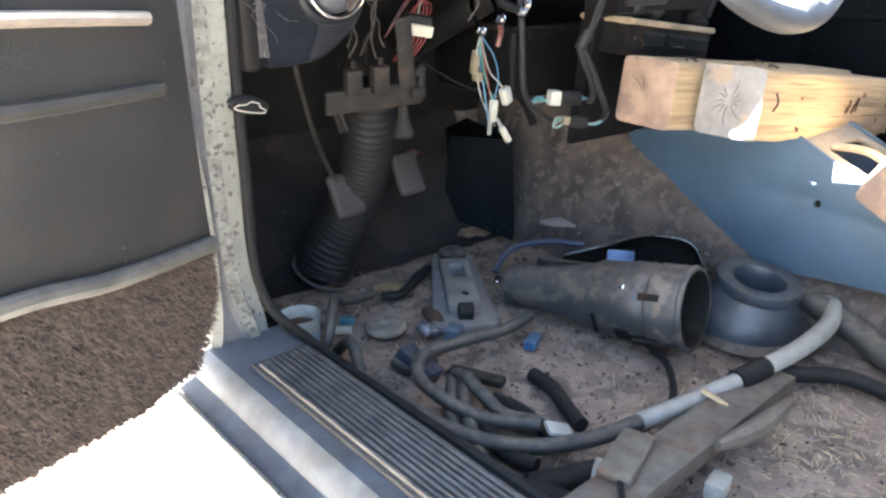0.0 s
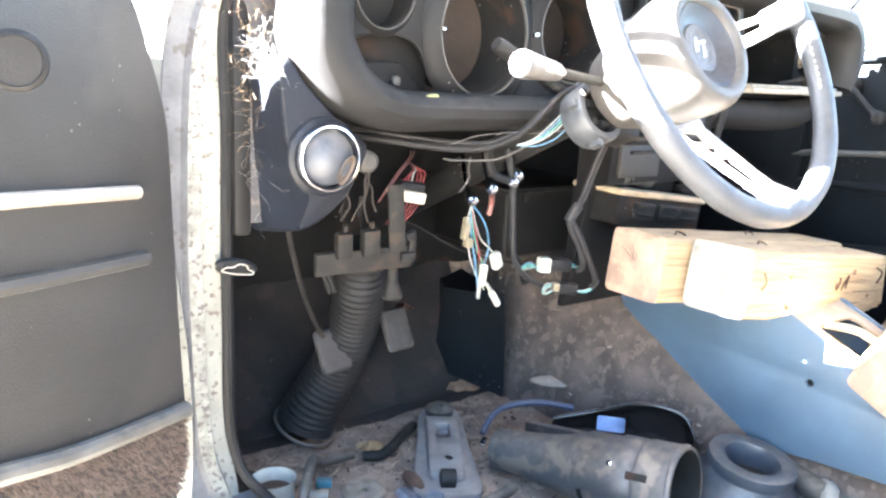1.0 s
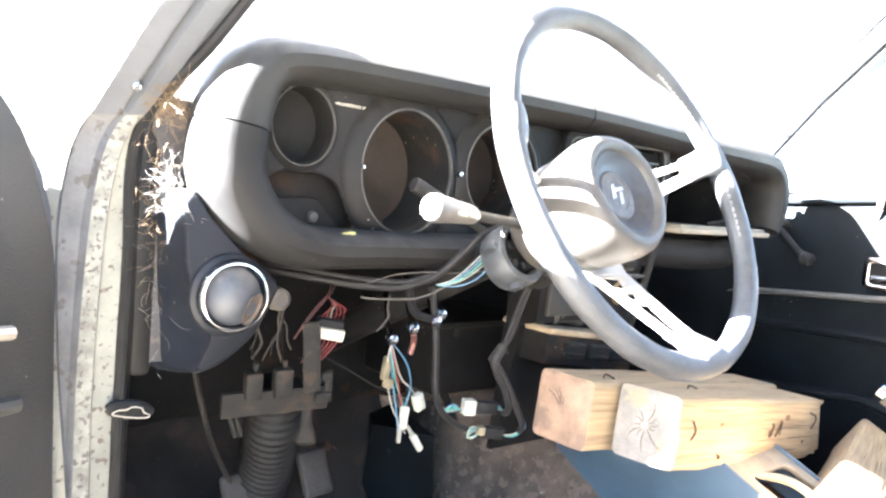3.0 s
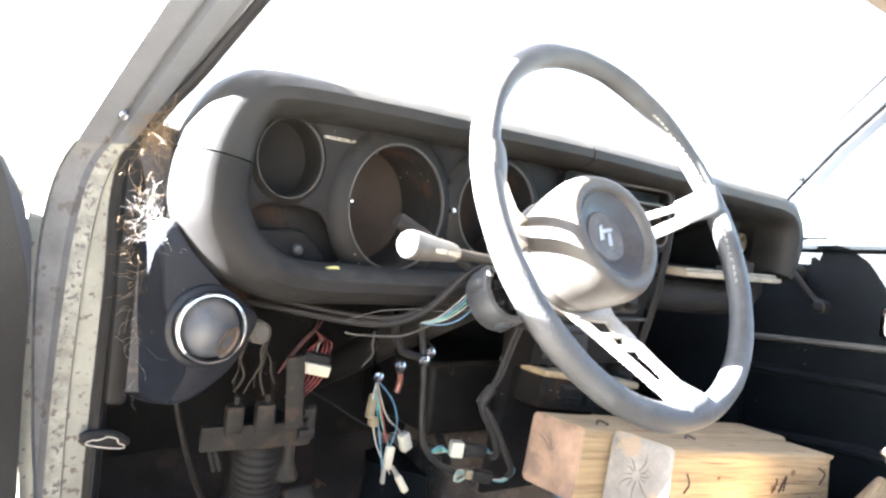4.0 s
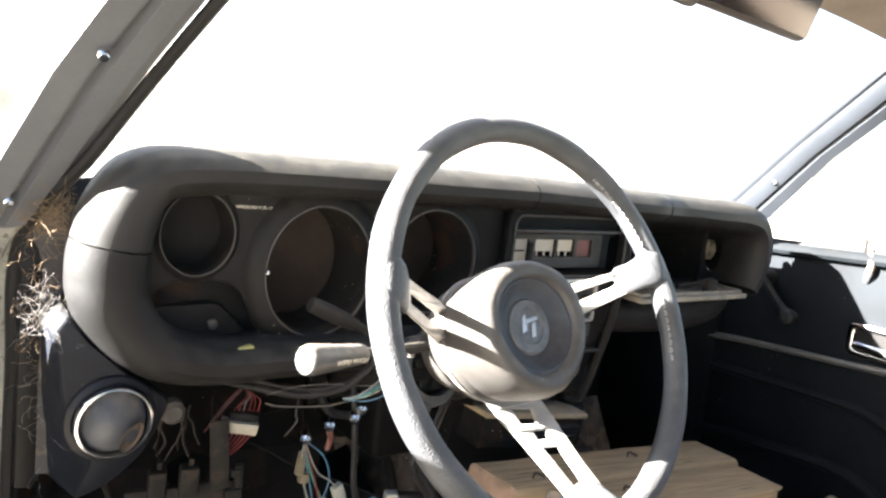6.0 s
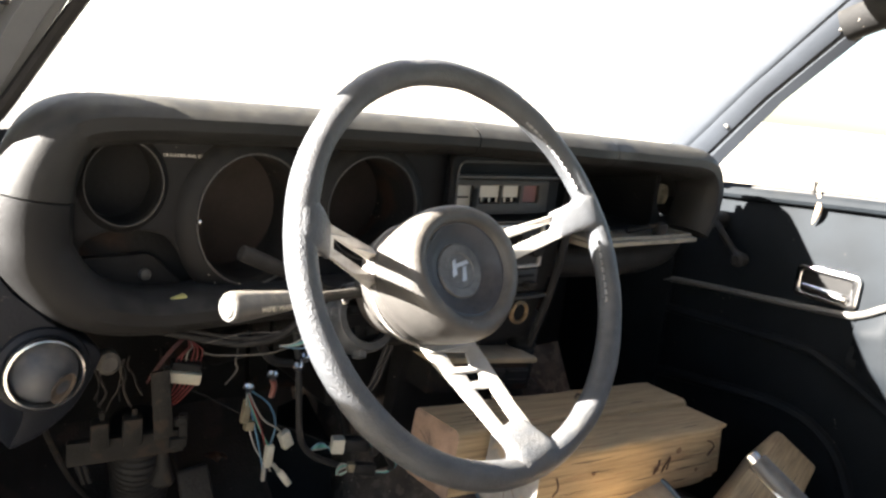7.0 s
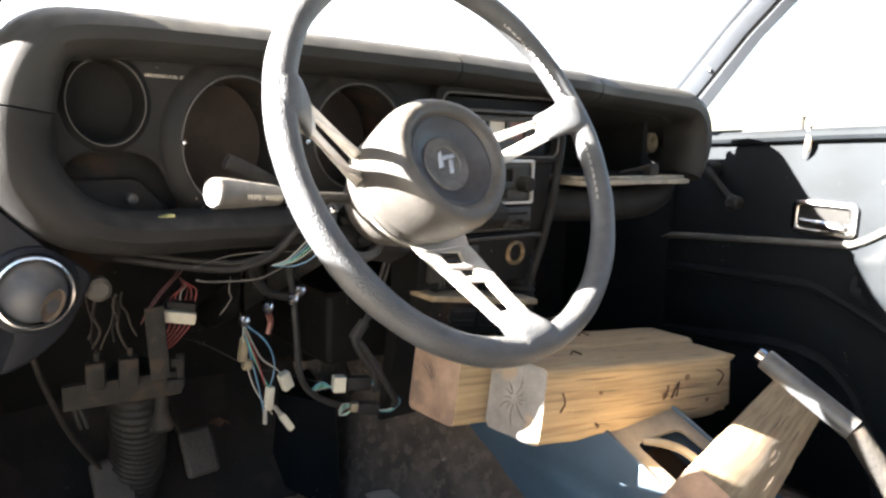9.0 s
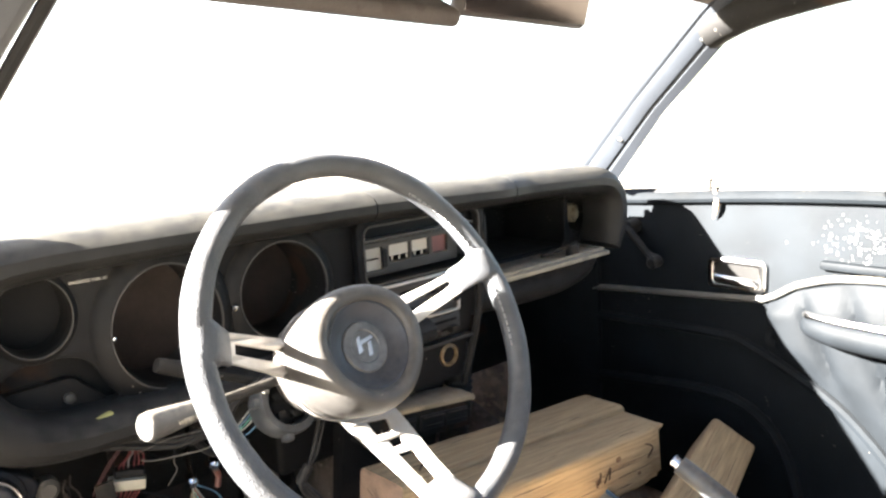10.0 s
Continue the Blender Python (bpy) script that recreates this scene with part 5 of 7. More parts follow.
badge = thing("bonnet_release", (0.36, 0.885, 0.55), "black bonnet release pull with a car outline", "release handle")
BM_ = look((0.356, 0.872, 0.560), (0.30, 1.20, 0.66))
part("pull", lathe([(0.0001, 0.004), (0.8, 0.004), (1.0, 0.0), (0.9, -0.006), (0.0001, -0.006)], BM_ @ Matrix.Rotation(radians(-14), 4, 'Z'), 24, 0.030, 0.0115), VINYL, badge)
OUT = BM_ @ Matrix.Rotation(radians(-14), 4, 'Z')
part("outline", tube([OUT @ Vector((x, y, 0.005)) for x, y in ((-0.021, -0.004), (-0.018, 0.001), (-0.008, 0.003), (-0.002, 0.007), (0.009, 0.006), (0.014, 0.001), (0.021, -0.001), (0.021, -0.005), (0.0, -0.006))], 0.0007, 5, closed=True), CLEAR, badge, "pale car outline")
part("stem", tube([(0.356, 0.878, 0.560), (0.35, 0.95, 0.57)], 0.008, 8), DARK, badge)

kick = structure("kick_panel", skin([[(0.860, 1.140, 0.402), (0.842, 1.140, 0.245), (0.905, 1.002, 0.222), (0.908, 1.004, 0.238), (0.896, 1.004, 0.415)],
                                    [(0.900, 1.215, 0.40), (0.900, 1.215, 0.245), (0.955, 1.215, 0.215), (0.960, 1.215, 0.235), (0.955, 1.215, 0.41)]]), NAVY, "blue-black lower panel beside the tunnel", "panel")
structure("under_dash", span((0.38, 0.95, 0.74), (1.60, 1.22, 0.80), 0.01), DARK, "dark underside of the dashboard", "dash underside")

# wiring
def wire(pts, r, material, name, label, category="cable", group="loose wiring"):
    return tagged(part(name, tube(pts, r, 7, 6), material, angle=80), label, category, group)


def plastic(name, rgb, rough=0.45):
    return mat(name, rgb, rough, var=0.15, scale=60, fine=300, bump=0.05, dust=0.25)


REDW, BLUEW, WHITEW, GREENW, BLACKW = plastic("red_wire", (0.13, 0.010, 0.013)), plastic("blue_wire", (0.05, 0.13, 0.21)), plastic("white_wire", (0.20, 0.20, 0.185)), plastic("green_wire", (0.05, 0.22, 0.18)), mat("black_loom_tape", (0.008, 0.008, 0.009), 0.65, var=0.3, scale=60, fine=300, bump=0.3, dust=0.06, spec=0.2)
OLDPLASTIC = mat("yellowed_plastic", (0.13, 0.108, 0.07), 0.55, var=0.3, scale=60, dust=0.2)
DULLRED = plastic("dull_red_wire", (0.05, 0.010, 0.012))
OLDWHITE = plastic("aged_white_plastic", (0.34, 0.32, 0.26))
red = thing("red_plug", (0.60, 0.90, 0.60), "cream connector with a bunch of red wires", "connector", "loose wiring")
part("shell", box((0.044, 0.016, 0.015), pose(0.594, 0.870, 0.634, 8, 10, -12), 0.002), OLDWHITE, red)
part("socket", box((0.036, 0.015, 0.012), pose(0.599, 0.872, 0.646, 8, 10, -12), 0.003), BLACKW, red, "black plug socket")
for k in range(6):
    x = 0.584 + k * 0.0062
    part("lead", tube([(x + 0.002, 0.872, 0.649), (x + 0.004, 0.871, 0.657 + 0.003 * (k % 3)), (0.604 + 0.0022 * k, 0.878, 0.668), (0.606, 0.892, 0.676)], 0.0008, 6), WHITEW if k == 2 else REDW, red)
    part("lead", tube([(x - 0.004, 0.872, 0.630), (x - 0.005, 0.873, 0.618), (x - 0.012 - 0.0025 * k, 0.880, 0.604 - 0.002 * k), (x - 0.012 - 0.004 * k, 0.892, 0.592)], 0.0011, 6), REDW, red)
for k in range(2):
    wire([(0.604 + 0.006 * k, 0.885, 0.692), (0.593 + 0.004 * k, 0.872, 0.683), (0.576 + 0.004 * k, 0.870, 0.667), (0.561 + 0.003 * k, 0.872, 0.646), (0.556, 0.885, 0.625)], 0.0009, DULLRED, "wire", "thin dull red wire looping under the dash")
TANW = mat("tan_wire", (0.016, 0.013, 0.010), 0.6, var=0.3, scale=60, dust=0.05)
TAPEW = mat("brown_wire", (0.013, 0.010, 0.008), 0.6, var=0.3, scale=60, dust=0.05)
rnd = random.Random(21)
for k in range(7):
    x, y, z = 0.492 + 0.006 * k + rnd.uniform(-0.004, 0.004), 0.835 + rnd.uniform(0, 0.03), 0.672
    pts = [(x, y, z)]
    for n in range(4):
        x, y, z = x + rnd.uniform(-0.010, 0.010), y + rnd.uniform(0.0, 0.012), z - rnd.uniform(0.012, 0.022)
        pts.append((x, y, z))
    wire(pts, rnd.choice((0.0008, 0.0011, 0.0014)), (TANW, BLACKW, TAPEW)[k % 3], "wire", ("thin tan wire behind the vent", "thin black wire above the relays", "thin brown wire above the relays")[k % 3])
# loom from the column switch to the left
for off, r, lab in (((0, 0.008, 0.006), 0.0046, "thick taped black loom from the column switch"), ((0.004, 0.002, 0.014), 0.0030, "black loom from the column switch")):
    wire([Vector(q) + Vector(off) for q in ((0.705, 0.690, 0.774), (0.682, 0.692, 0.764), (0.666, 0.702, 0.742), (0.654, 0.722, 0.720), (0.640, 0.745, 0.707), (0.620, 0.765, 0.700), (0.585, 0.80, 0.700), (0.54, 0.835, 0.705), (0.50, 0.865, 0.71))], r, BLACKW, "wire_loom", lab)
for k, (m, lab) in enumerate(((WHITEW, "thin white wire along the loom"), (BLUEW, "thin blue wire along the loom"), (GREENW, "thin green wire along the loom"), (WHITEW, "thin pale wire along the loom"), (BLUEW, "thin blue wire sagging from the loom"))):
    sag = 0.0022 * k + (0.006 if k == 4 else 0.0)
    wire([(0.698 + 0.002 * k, 0.684, 0.772 - 0.002 * k), (0.686 + 0.0035 * k, 0.685, 0.760 - sag * 0.8), (0.672 + 0.003 * k, 0.693, 0.742 - sag), (0.660 + 0.002 * k, 0.708, 0.724 - sag * 0.5), (0.650, 0.724, 0.716)], 0.0007, m, "wire", lab)
wire([(0.580, 0.77, 0.711), (0.597, 0.76, 0.719), (0.615, 0.750, 0.7255), (0.648, 0.730, 0.7305), (0.675, 0.715, 0.731), (0.720, 0.695, 0.738)], 0.0006, HOSE, "wire", "thin grey wire strung under the dash")
wire([(0.590, 0.79, 0.693), (0.602, 0.78, 0.692), (0.645, 0.76, 0.694), (0.660, 0.735, 0.707), (0.668, 0.715, 0.722)], 0.0012, HOSE, "wire", "pale grey cable under the loom")
wire([(0.651, 0.77, 0.713), (0.654, 0.782, 0.700), (0.664, 0.79, 0.684), (0.680, 0.797, 0.668), (0.705, 0.80, 0.660)], 0.0055, BLACKW, "wire_loom", "black loom branch to the bulb holders")
wire([(0.628, 0.785, 0.695), (0.626, 0.785, 0.678), (0.628, 0.785, 0.668), (0.617, 0.79, 0.650)], 0.0009, HOSE, "wire", "short bent wire hanging under the dash")
# hanging connectors
for pts, m in (([(0.655, 0.812, 0.628), (0.662, 0.828, 0.590), (0.676, 0.830, 0.540), (0.700, 0.828, 0.500)], WHITEW), ([(0.655, 0.812, 0.628), (0.668, 0.826, 0.590), (0.680, 0.828, 0.545), (0.689, 0.830, 0.505)], BLUEW),
               ([(0.657, 0.812, 0.628), (0.690, 0.824, 0.598), (0.703, 0.828, 0.565), (0.697, 0.830, 0.535)], BLUEW), ([(0.656, 0.812, 0.626), (0.682, 0.824, 0.580), (0.705, 0.828, 0.560), (0.714, 0.830, 0.550)], WHITEW),
               ([(0.656, 0.812, 0.622), (0.680, 0.825, 0.570), (0.690, 0.828, 0.540)], REDW), ([(0.656, 0.812, 0.622), (0.676, 0.826, 0.575), (0.696, 0.829, 0.535)], GREENW)):
    wire(pts, 0.0011, m, "wire", "thin loose wire hanging under the dash")
for p, rot, size, m, lab in (((0.661, 0.828, 0.592), (0, 8, 0), (0.011, 0.011, 0.034), OLDPLASTIC, "yellowed plastic bullet connector"), ((0.666, 0.828, 0.572), (0, 8, 0), (0.013, 0.012, 0.014), OLDPLASTIC, "yellowed plastic bullet sleeve"),
                             ((0.719, 0.829, 0.541), (0, -22, 10), (0.017, 0.012, 0.027), WHITE, "small white square connector"), ((0.696, 0.829, 0.522), (0, 6, 0), (0.012, 0.010, 0.034), WHITE, "small cream square connector"),
                             ((0.720, 0.828, 0.485), (0, -34, 0), (0.010, 0.009, 0.030), WHITE, "small white plastic bullet connector"), ((0.708, 0.828, 0.502), (0, -36, 0), (0.006, 0.006, 0.024), WHITEW, "pale crimped wire end"), ((0.690, 0.828, 0.500), (0, 2, 0), (0.006, 0.006, 0.026), WHITEW, "pale crimped wire end")):
    tagged(part("connector", box(tuple(q * 0.9 for q in size), pose(*p, *rot), 0.002), m), lab, "connector", "loose wiring")
for p in ((0.653, 0.806, 0.633), (0.682, 0.802, 0.647), (0.713, 0.796, 0.655), (0.724, 0.800, 0.664)):
    tagged(part("bulb_holder", join(lathe([(0.0001, 0.005), (0.004, 0.0045), (0.0055, 0.002), (0.0072, 0), (0.0075, -0.012)], look(p, (p[0] + 0.2, 1.4, p[2] + 0.2)), 14, caps=False), tube([p, (p[0] + 0.01, p[1] + 0.03, p[2] + 0.02), (p[0] + 0.03, p[1] + 0.07, p[2] + 0.06)], 0.003, 6)), CHROME), "small bright bulb holder hanging under the dash", "bulb holder", "bulb holders")
wire([(0.684, 0.806, 0.640), (0.690, 0.812, 0.628), (0.688, 0.815, 0.612)], 0.004, plastic("dull_red_sleeve", (0.10, 0.035, 0.03)), "wire", "short dull red sleeve under a bulb holder")
# looms hanging in a loop
TAPE = mat("dusty_loom_tape", (0.011, 0.011, 0.012), 0.65, var=0.4, scale=70, fine=300, bump=0.4, dust=0.12, spec=0.25)
wire([(0.715, 0.815, 0.700), (0.716, 0.802, 0.650), (0.719, 0.800, 0.610), (0.723, 0.800, 0.565), (0.732, 0.800, 0.540), (0.752, 0.800, 0.520), (0.785, 0.798, 0.503)], 0.0044, TAPE, "wire_loom", "thick taped loom hanging in a loop")
for dx, r in ((0.0, 0.0030), (0.007, 0.0024)):
    wire([(0.800 - dx * 0.5, 0.700, 0.740), (0.801 + dx, 0.725, 0.712), (0.797 + dx, 0.738, 0.672), (0.786 + dx, 0.740, 0.640), (0.772, 0.740, 0.621)], r, TAPE, "wire_loom", "taped loom from the column switch")
wire([(0.781, 0.739, 0.632), (0.772, 0.740, 0.621), (0.766, 0.740, 0.612)], 0.0075, TAPE, "wire_loom", "taped knot in the loom")
wire([(0.766, 0.740, 0.614), (0.774, 0.740, 0.596), (0.792, 0.740, 0.572), (0.806, 0.745, 0.545), (0.808, 0.755, 0.535)], 0.0046, TAPE, "wire_loom", "lower taped black loom in the hanging loop")
wire([(0.770, 0.740, 0.612), (0.790, 0.738, 0.585), (0.812, 0.738, 0.550), (0.832, 0.742, 0.520), (0.836, 0.752, 0.508)], 0.0042, TAPE, "wire_loom", "lower taped black loom in the hanging loop")
for k, m in enumerate((WHITEW, GREENW, GREENW, BLUEW)):
    wire([(0.832 + 0.002 * k, 0.744, 0.522), (0.839 + 0.002 * k, 0.750, 0.511), (0.835 + 0.001 * k, 0.762, 0.500 - 0.001 * k), (0.822, 0.770, 0.499)], 0.0011, m, "wire", "thin coloured wire in the hanging loop")
    wire([(0.807, 0.752, 0.542 - 0.002 * k), (0.815, 0.765, 0.536), (0.818, 0.780, 0.533 + 0.002 * k), (0.812, 0.788, 0.534)], 0.0010, m, "wire", "thin coloured wire in the hanging loop")
    wire([(0.770, 0.795, 0.535 - 0.002 * k), (0.756, 0.800, 0.532 + 0.003 * k), (0.742, 0.806, 0.530)], 0.0009, m, "wire", "thin coloured wire behind the plug")
for k, m in enumerate((WHITEW, GREENW, WHITEW)):
    wire([(0.793, 0.786, 0.507), (0.782, 0.788, 0.510 - 0.004 * k), (0.776, 0.789, 0.500 - 0.002 * k), (0.783, 0.788, 0.494 + 0.001 * k), (0.794, 0.786, 0.500)], 0.0011, m, "wire", "small loop of pale wire")
cw = thing("inline_plug", (0.80, 0.79, 0.525), "white and black inline connector on the hanging loom", "connector", "loose wiring")
part("shell", box((0.017, 0.016, 0.021), pose(0.776, 0.791, 0.538, 0, 4, -18), 0.002), WHITE, cw)
part("socket", box((0.034, 0.016, 0.018), pose(0.802, 0.786, 0.536, 0, 4, -18), 0.003), BLACKW, cw)
cw = thing("inline_plug", (0.81, 0.78, 0.49), "black inline connector with bare wire ends", "connector", "loose wiring")
part("shell", box((0.030, 0.014, 0.016), pose(0.812, 0.776, 0.502, 0, 8, -18), 0.003), BLACKW, cw)
part("tail", box((0.012, 0.012, 0.012), pose(0.795, 0.783, 0.505, 0, 8, -18), 0.002), OLDPLASTIC, cw)
wire([(0.60, 0.93, 0.60), (0.65, 0.92, 0.575), (0.70, 0.90, 0.545), (0.75, 0.87, 0.530), (0.77, 0.82, 0.532)], 0.0013, BLACKW, "wire", "thin black wire behind the connectors")
heater = thing("heater_box", (0.98, 1.08, 0.49), "dusty black heater box under the dash", "heater")
part("body", span((0.868, 0.985, 0.490), (1.10, 1.20, 0.606), 0.010, 3), VINYL_IN, heater)
part("top_lip", span((0.862, 0.978, 0.604), (1.106, 1.20, 0.613), 0.003), DARK, heater)
part("drain", tube([(0.90, 1.0, 0.495), (0.895, 0.97, 0.475), (0.89, 0.95, 0.455)], 0.007, 10), RUBBER, heater)
part("clip", box((0.010, 0.006, 0.020), pose(0.905, 0.982, 0.600, 0, 0, 0), 0.001), STEEL, heater)

# slotted box at the foot of the stack, and the heater hose beside it
hbx = thing("slotted_box", (1.02, 0.83, 0.57), "black slotted box with a dusty tan top under the stack", "vent box")
b0, b1 = Vector((0.918, 0.790, 0.606)), Vector((1.120, 0.786, 0.580))
bd = (b1 - b0).normalized()
XM = axes(bd, Vector((0, 0, 1)).cross(bd), bd.cross(Vector((0, 0, 1)).cross(bd)), b0)
part("body", box((0.204, 0.10, 0.046), XM @ Matrix.Translation((0.102, 0.052, 0.002)), 0.004), DARK, hbx)
part("lid", box((0.208, 0.108, 0.010), XM @ Matrix.Translation((0.102, 0.050, 0.030)), 0.004), mat("dusty_tan_lid", (0.26, 0.20, 0.13), 0.9, var=0.3, scale=30, dust=0.6), hbx, "dusty tan lid")
for x in (0.060, 0.118, 0.168):
    part("slot_frame", box((0.048, 0.006, 0.026), XM @ Matrix.Translation((x, 0.000, 0.004)), 0.003), VINYL, hbx)
    part("slot_bar", box((0.042, 0.006, 0.004), XM @ Matrix.Translation((x, -0.004, 0.012)), 0.001), STEEL, hbx)
    part("slot_bar", box((0.038, 0.006, 0.004), XM @ Matrix.Translation((x, -0.003, -0.002)), 0.001), VINYL_IN, hbx)
part("coil", tube([XM @ Vector((0.02, 0.03, 0.05)), XM @ Vector((0.06, 0.035, 0.058)), XM @ Vector((0.10, 0.04, 0.055))], 0.016, 12, 14, ribs=0.002, pitch=0.008), HOSE, hbx)
hh = part("heater_hose", tube([(1.150, 0.90, 0.74), (1.145, 0.86, 0.70), (1.140, 0.84, 0.64), (1.135, 0.84, 0.57), (1.13, 0.86, 0.47)], 0.024, 16, 26, ribs=0.0018, pitch=0.010), RUBBER, angle=80)
tagged(hh, "black corrugated heater hose beside the centre stack", "hose")
# ---- clutter on the floor ----
F = 0.208
cup = thing("paper_cup", (0.402, 0.872, F), "crushed white cup with brown residue on the floor", "cup", "floor clutter")
part("wall", lathe([(0.021, 0.0), (0.024, 0.03), (0.0285, 0.062), (0.030, 0.064), (0.029, 0.060), (0.0225, 0.004), (0.0001, 0.004)], Matrix.Translation((0.402, 0.872, F)), 28, 1.0, 0.92), WHITE, cup)
part("residue", lathe([(0.0001, 0.052), (0.020, 0.050), (0.026, 0.046)], Matrix.Translation((0.402, 0.872, F)), 24, 1, 0.92), RUST, cup, "brown residue")
part("band", lathe([(0.0245, 0.012), (0.0275, 0.042)], Matrix.Translation((0.402, 0.872, F)), 28, 1.01, 0.93), mat("faded_blue_print", (0.30, 0.40, 0.46), 0.6, var=0.5, scale=40), cup, "faded blue print")
ob = part("black_ball", lathe([(0.0001, 0.0), (0.02, 0.004), (0.027, 0.02), (0.02, 0.04), (0.0001, 0.044)], Matrix.Translation((0.385, 0.930, F)), 20), RUBBER)
tagged(ob, "black rubber grommet on the floor behind the cup", "grommet", "floor clutter")
ob = part("round_gasket", lathe([(0.006, 0.006), (0.010, 0.009), (0.026, 0.009), (0.031, 0.005), (0.031, 0.0), (0.006, 0.0), (0.006, 0.006)], Matrix.Translation((0.535, 0.865, F + 0.004)), 32), mat("dusty_tan_disc", (0.20, 0.17, 0.13), 0.85, var=0.3, scale=50))
tagged(ob, "dusty tan disc with a centre hole", "disc", "floor clutter")

plm = thing("shifter_plate", (0.69, 0.90, F), "dusty grey pressed metal plate with a slot", "metal plate", "floor clutter")
a0, a1 = Vector((0.766, 1.010, F + 0.012)), Vector((0.625, 0.785, F + 0.006))
ad = (a1 - a0).normalized()
AM = axes(ad, Vector((0, 0, 1)).cross(ad), Vector((0, 0, 1)), a0)
L = (a1 - a0).length
out = smooth_path([(0.0, -0.022), (0.0, 0.022), (0.03, 0.036), (0.10, 0.040), (L - 0.06, 0.048), (L - 0.02, 0.050), (L, 0.036), (L, -0.036), (L - 0.02, -0.050), (L - 0.06, -0.048), (0.10, -0.040), (0.03, -0.036)], 3, True)
PLT = mat("dusty_plate_steel", (0.175, 0.165, 0.16), 0.75, 0.2, var=0.3, scale=30, dust=0.35)
part("base", plate([tuple(q) for q in out], [rrect(0.085, -0.012, 0.130, 0.012, 0.003)], 0.014, 0.004, AM @ Matrix.Translation((0, 0, 0.004))), PLT, plm)
part("raised_bridge", plate(rrect(0.06, -0.026, L - 0.030, 0.026, 0.006), [rrect(0.085, -0.011, 0.130, 0.011, 0.003)], 0.016, 0.004, AM @ Matrix.Translation((0, 0, 0.018))), PLT, plm)
part("slot_shadow", box((0.05, 0.028, 0.002), AM @ Matrix.Translation((0.108, 0, -0.002)), 0), DARK, plm)
part("boss", lathe([(0.024, 0.0), (0.024, 0.016), (0.018, 0.020), (0.006, 0.020), (0.005, 0.016), (0.0001, 0.016)], AM @ Matrix.Translation((0.02, 0, 0.004)), 28), HOSE, plm, "round boss")
part("clamp", lathe([(0.008, -0.012), (0.013, -0.010), (0.013, 0.010), (0.008, 0.012)], AM @ Matrix.Translation((L - 0.022, 0, 0.022)) @ Matrix.Rotation(radians(90), 4, 'X'), 18, caps=True), RUBBER, plm)
part("arrow_mark", box((0.010, 0.007, 0.002), AM @ Matrix.Translation((L - 0.07, 0.004, 0.0272)) @ Matrix.Rotation(radians(45), 4, 'Z'), 0.0005), DARK, plm)
ob = part("spark_plug", tube([(0.607, 0.865, F + 0.012), (0.604, 0.84, F + 0.012), (0.600, 0.815, F + 0.012)], [0.008, 0.012, 0.007], 10), RUST)
tagged(ob, "rusty reddish spark plug on the floor", "spark plug", "floor clutter")

# column cover lying on its side
BLKP = mat("scuffed_black_plastic", (0.026, 0.030, 0.036), 0.45, var=0.35, scale=30, fine=250, bump=0.15, dust=0.42, dust_color=(0.30, 0.24, 0.18), stain=(0.085, 0.074, 0.062), stain_amount=0.32, stain_scale=26)
cover = thing("column_cover", (0.76, 0.68, F), "scuffed black plastic column shroud lying on its side", "column shroud", "floor clutter")
c0, c1 = Vector((0.750, 0.828, F + 0.034)), Vector((0.828, 0.550, F + 0.080))
cd = (c1 - c0).normalized()
cs = Vector((0, 0, 1)).cross(cd).normalized()
cu_ = cd.cross(cs)
CVM = axes(cs, cu_, cd, c0)
Lc = (c1 - c0).length
prof = [(0.030, 0.0, 0.030), (0.036, 0.06, 0.034), (0.042, 0.11, 0.040), (0.049, 0.145, 0.048), (0.054, 0.155, 0.053), (0.055, 0.20, 0.054), (0.0575, 0.205, 0.0565), (0.0575, Lc - 0.060, 0.0565), (0.0555, Lc - 0.057, 0.0545), (0.0555, Lc - 0.052, 0.0545),
        (0.0585, Lc - 0.049, 0.0575), (0.0585, Lc - 0.012, 0.0575), (0.0575, Lc, 0.0565), (0.0535, Lc, 0.0525)]
lining = [(0.0535, Lc, 0.0525), (0.052, Lc - 0.10, 0.050), (0.03, 0.04, 0.025), (0.0001, 0.038, 0.0001)]
for pf, nm, m_ in ((prof, "tube", BLKP), (lining, "lining", DARK)):
    bm = skin([[(rx * math.cos(a), ry * math.sin(a), h) for a in np.linspace(0, 2 * math.pi, 40, endpoint=False)] for rx, h, ry in pf], caps=False)
    bm.transform(CVM)
    part(nm, bm, m_, cover)
bm = join(box((0.110, 0.010, 0.13), CVM @ Matrix.Translation((0.030, -0.022, 0.06)), 0.004), box((0.012, 0.045, 0.12), CVM @ Matrix.Translation((0.078, -0.004, 0.06)), 0.004))
part("flange", bm, BLKP, cover)
for a, h in ((150, Lc - 0.045), (215, Lc - 0.085)):
    q = CVM @ Matrix.Rotation(radians(a), 4, 'Z') @ Matrix.Translation((0.0565, 0, h))
    part("slot", box((0.004, 0.010, 0.030) if a == 150 else (0.004, 0.024, 0.022), q, 0.001), DARK, cover)
part("slot", box((0.004, 0.006, 0.04), CVM @ Matrix.Rotation(radians(215), 4, 'Z') @ Matrix.Translation((0.0565, 0, Lc - 0.055)), 0.001), DARK, cover)
part("slot", box((0.004, 0.034, 0.006), CVM @ Matrix.Rotation(radians(200), 4, 'Z') @ Matrix.Translation((0.0555, 0, Lc - 0.125)), 0.001), DARK, cover)
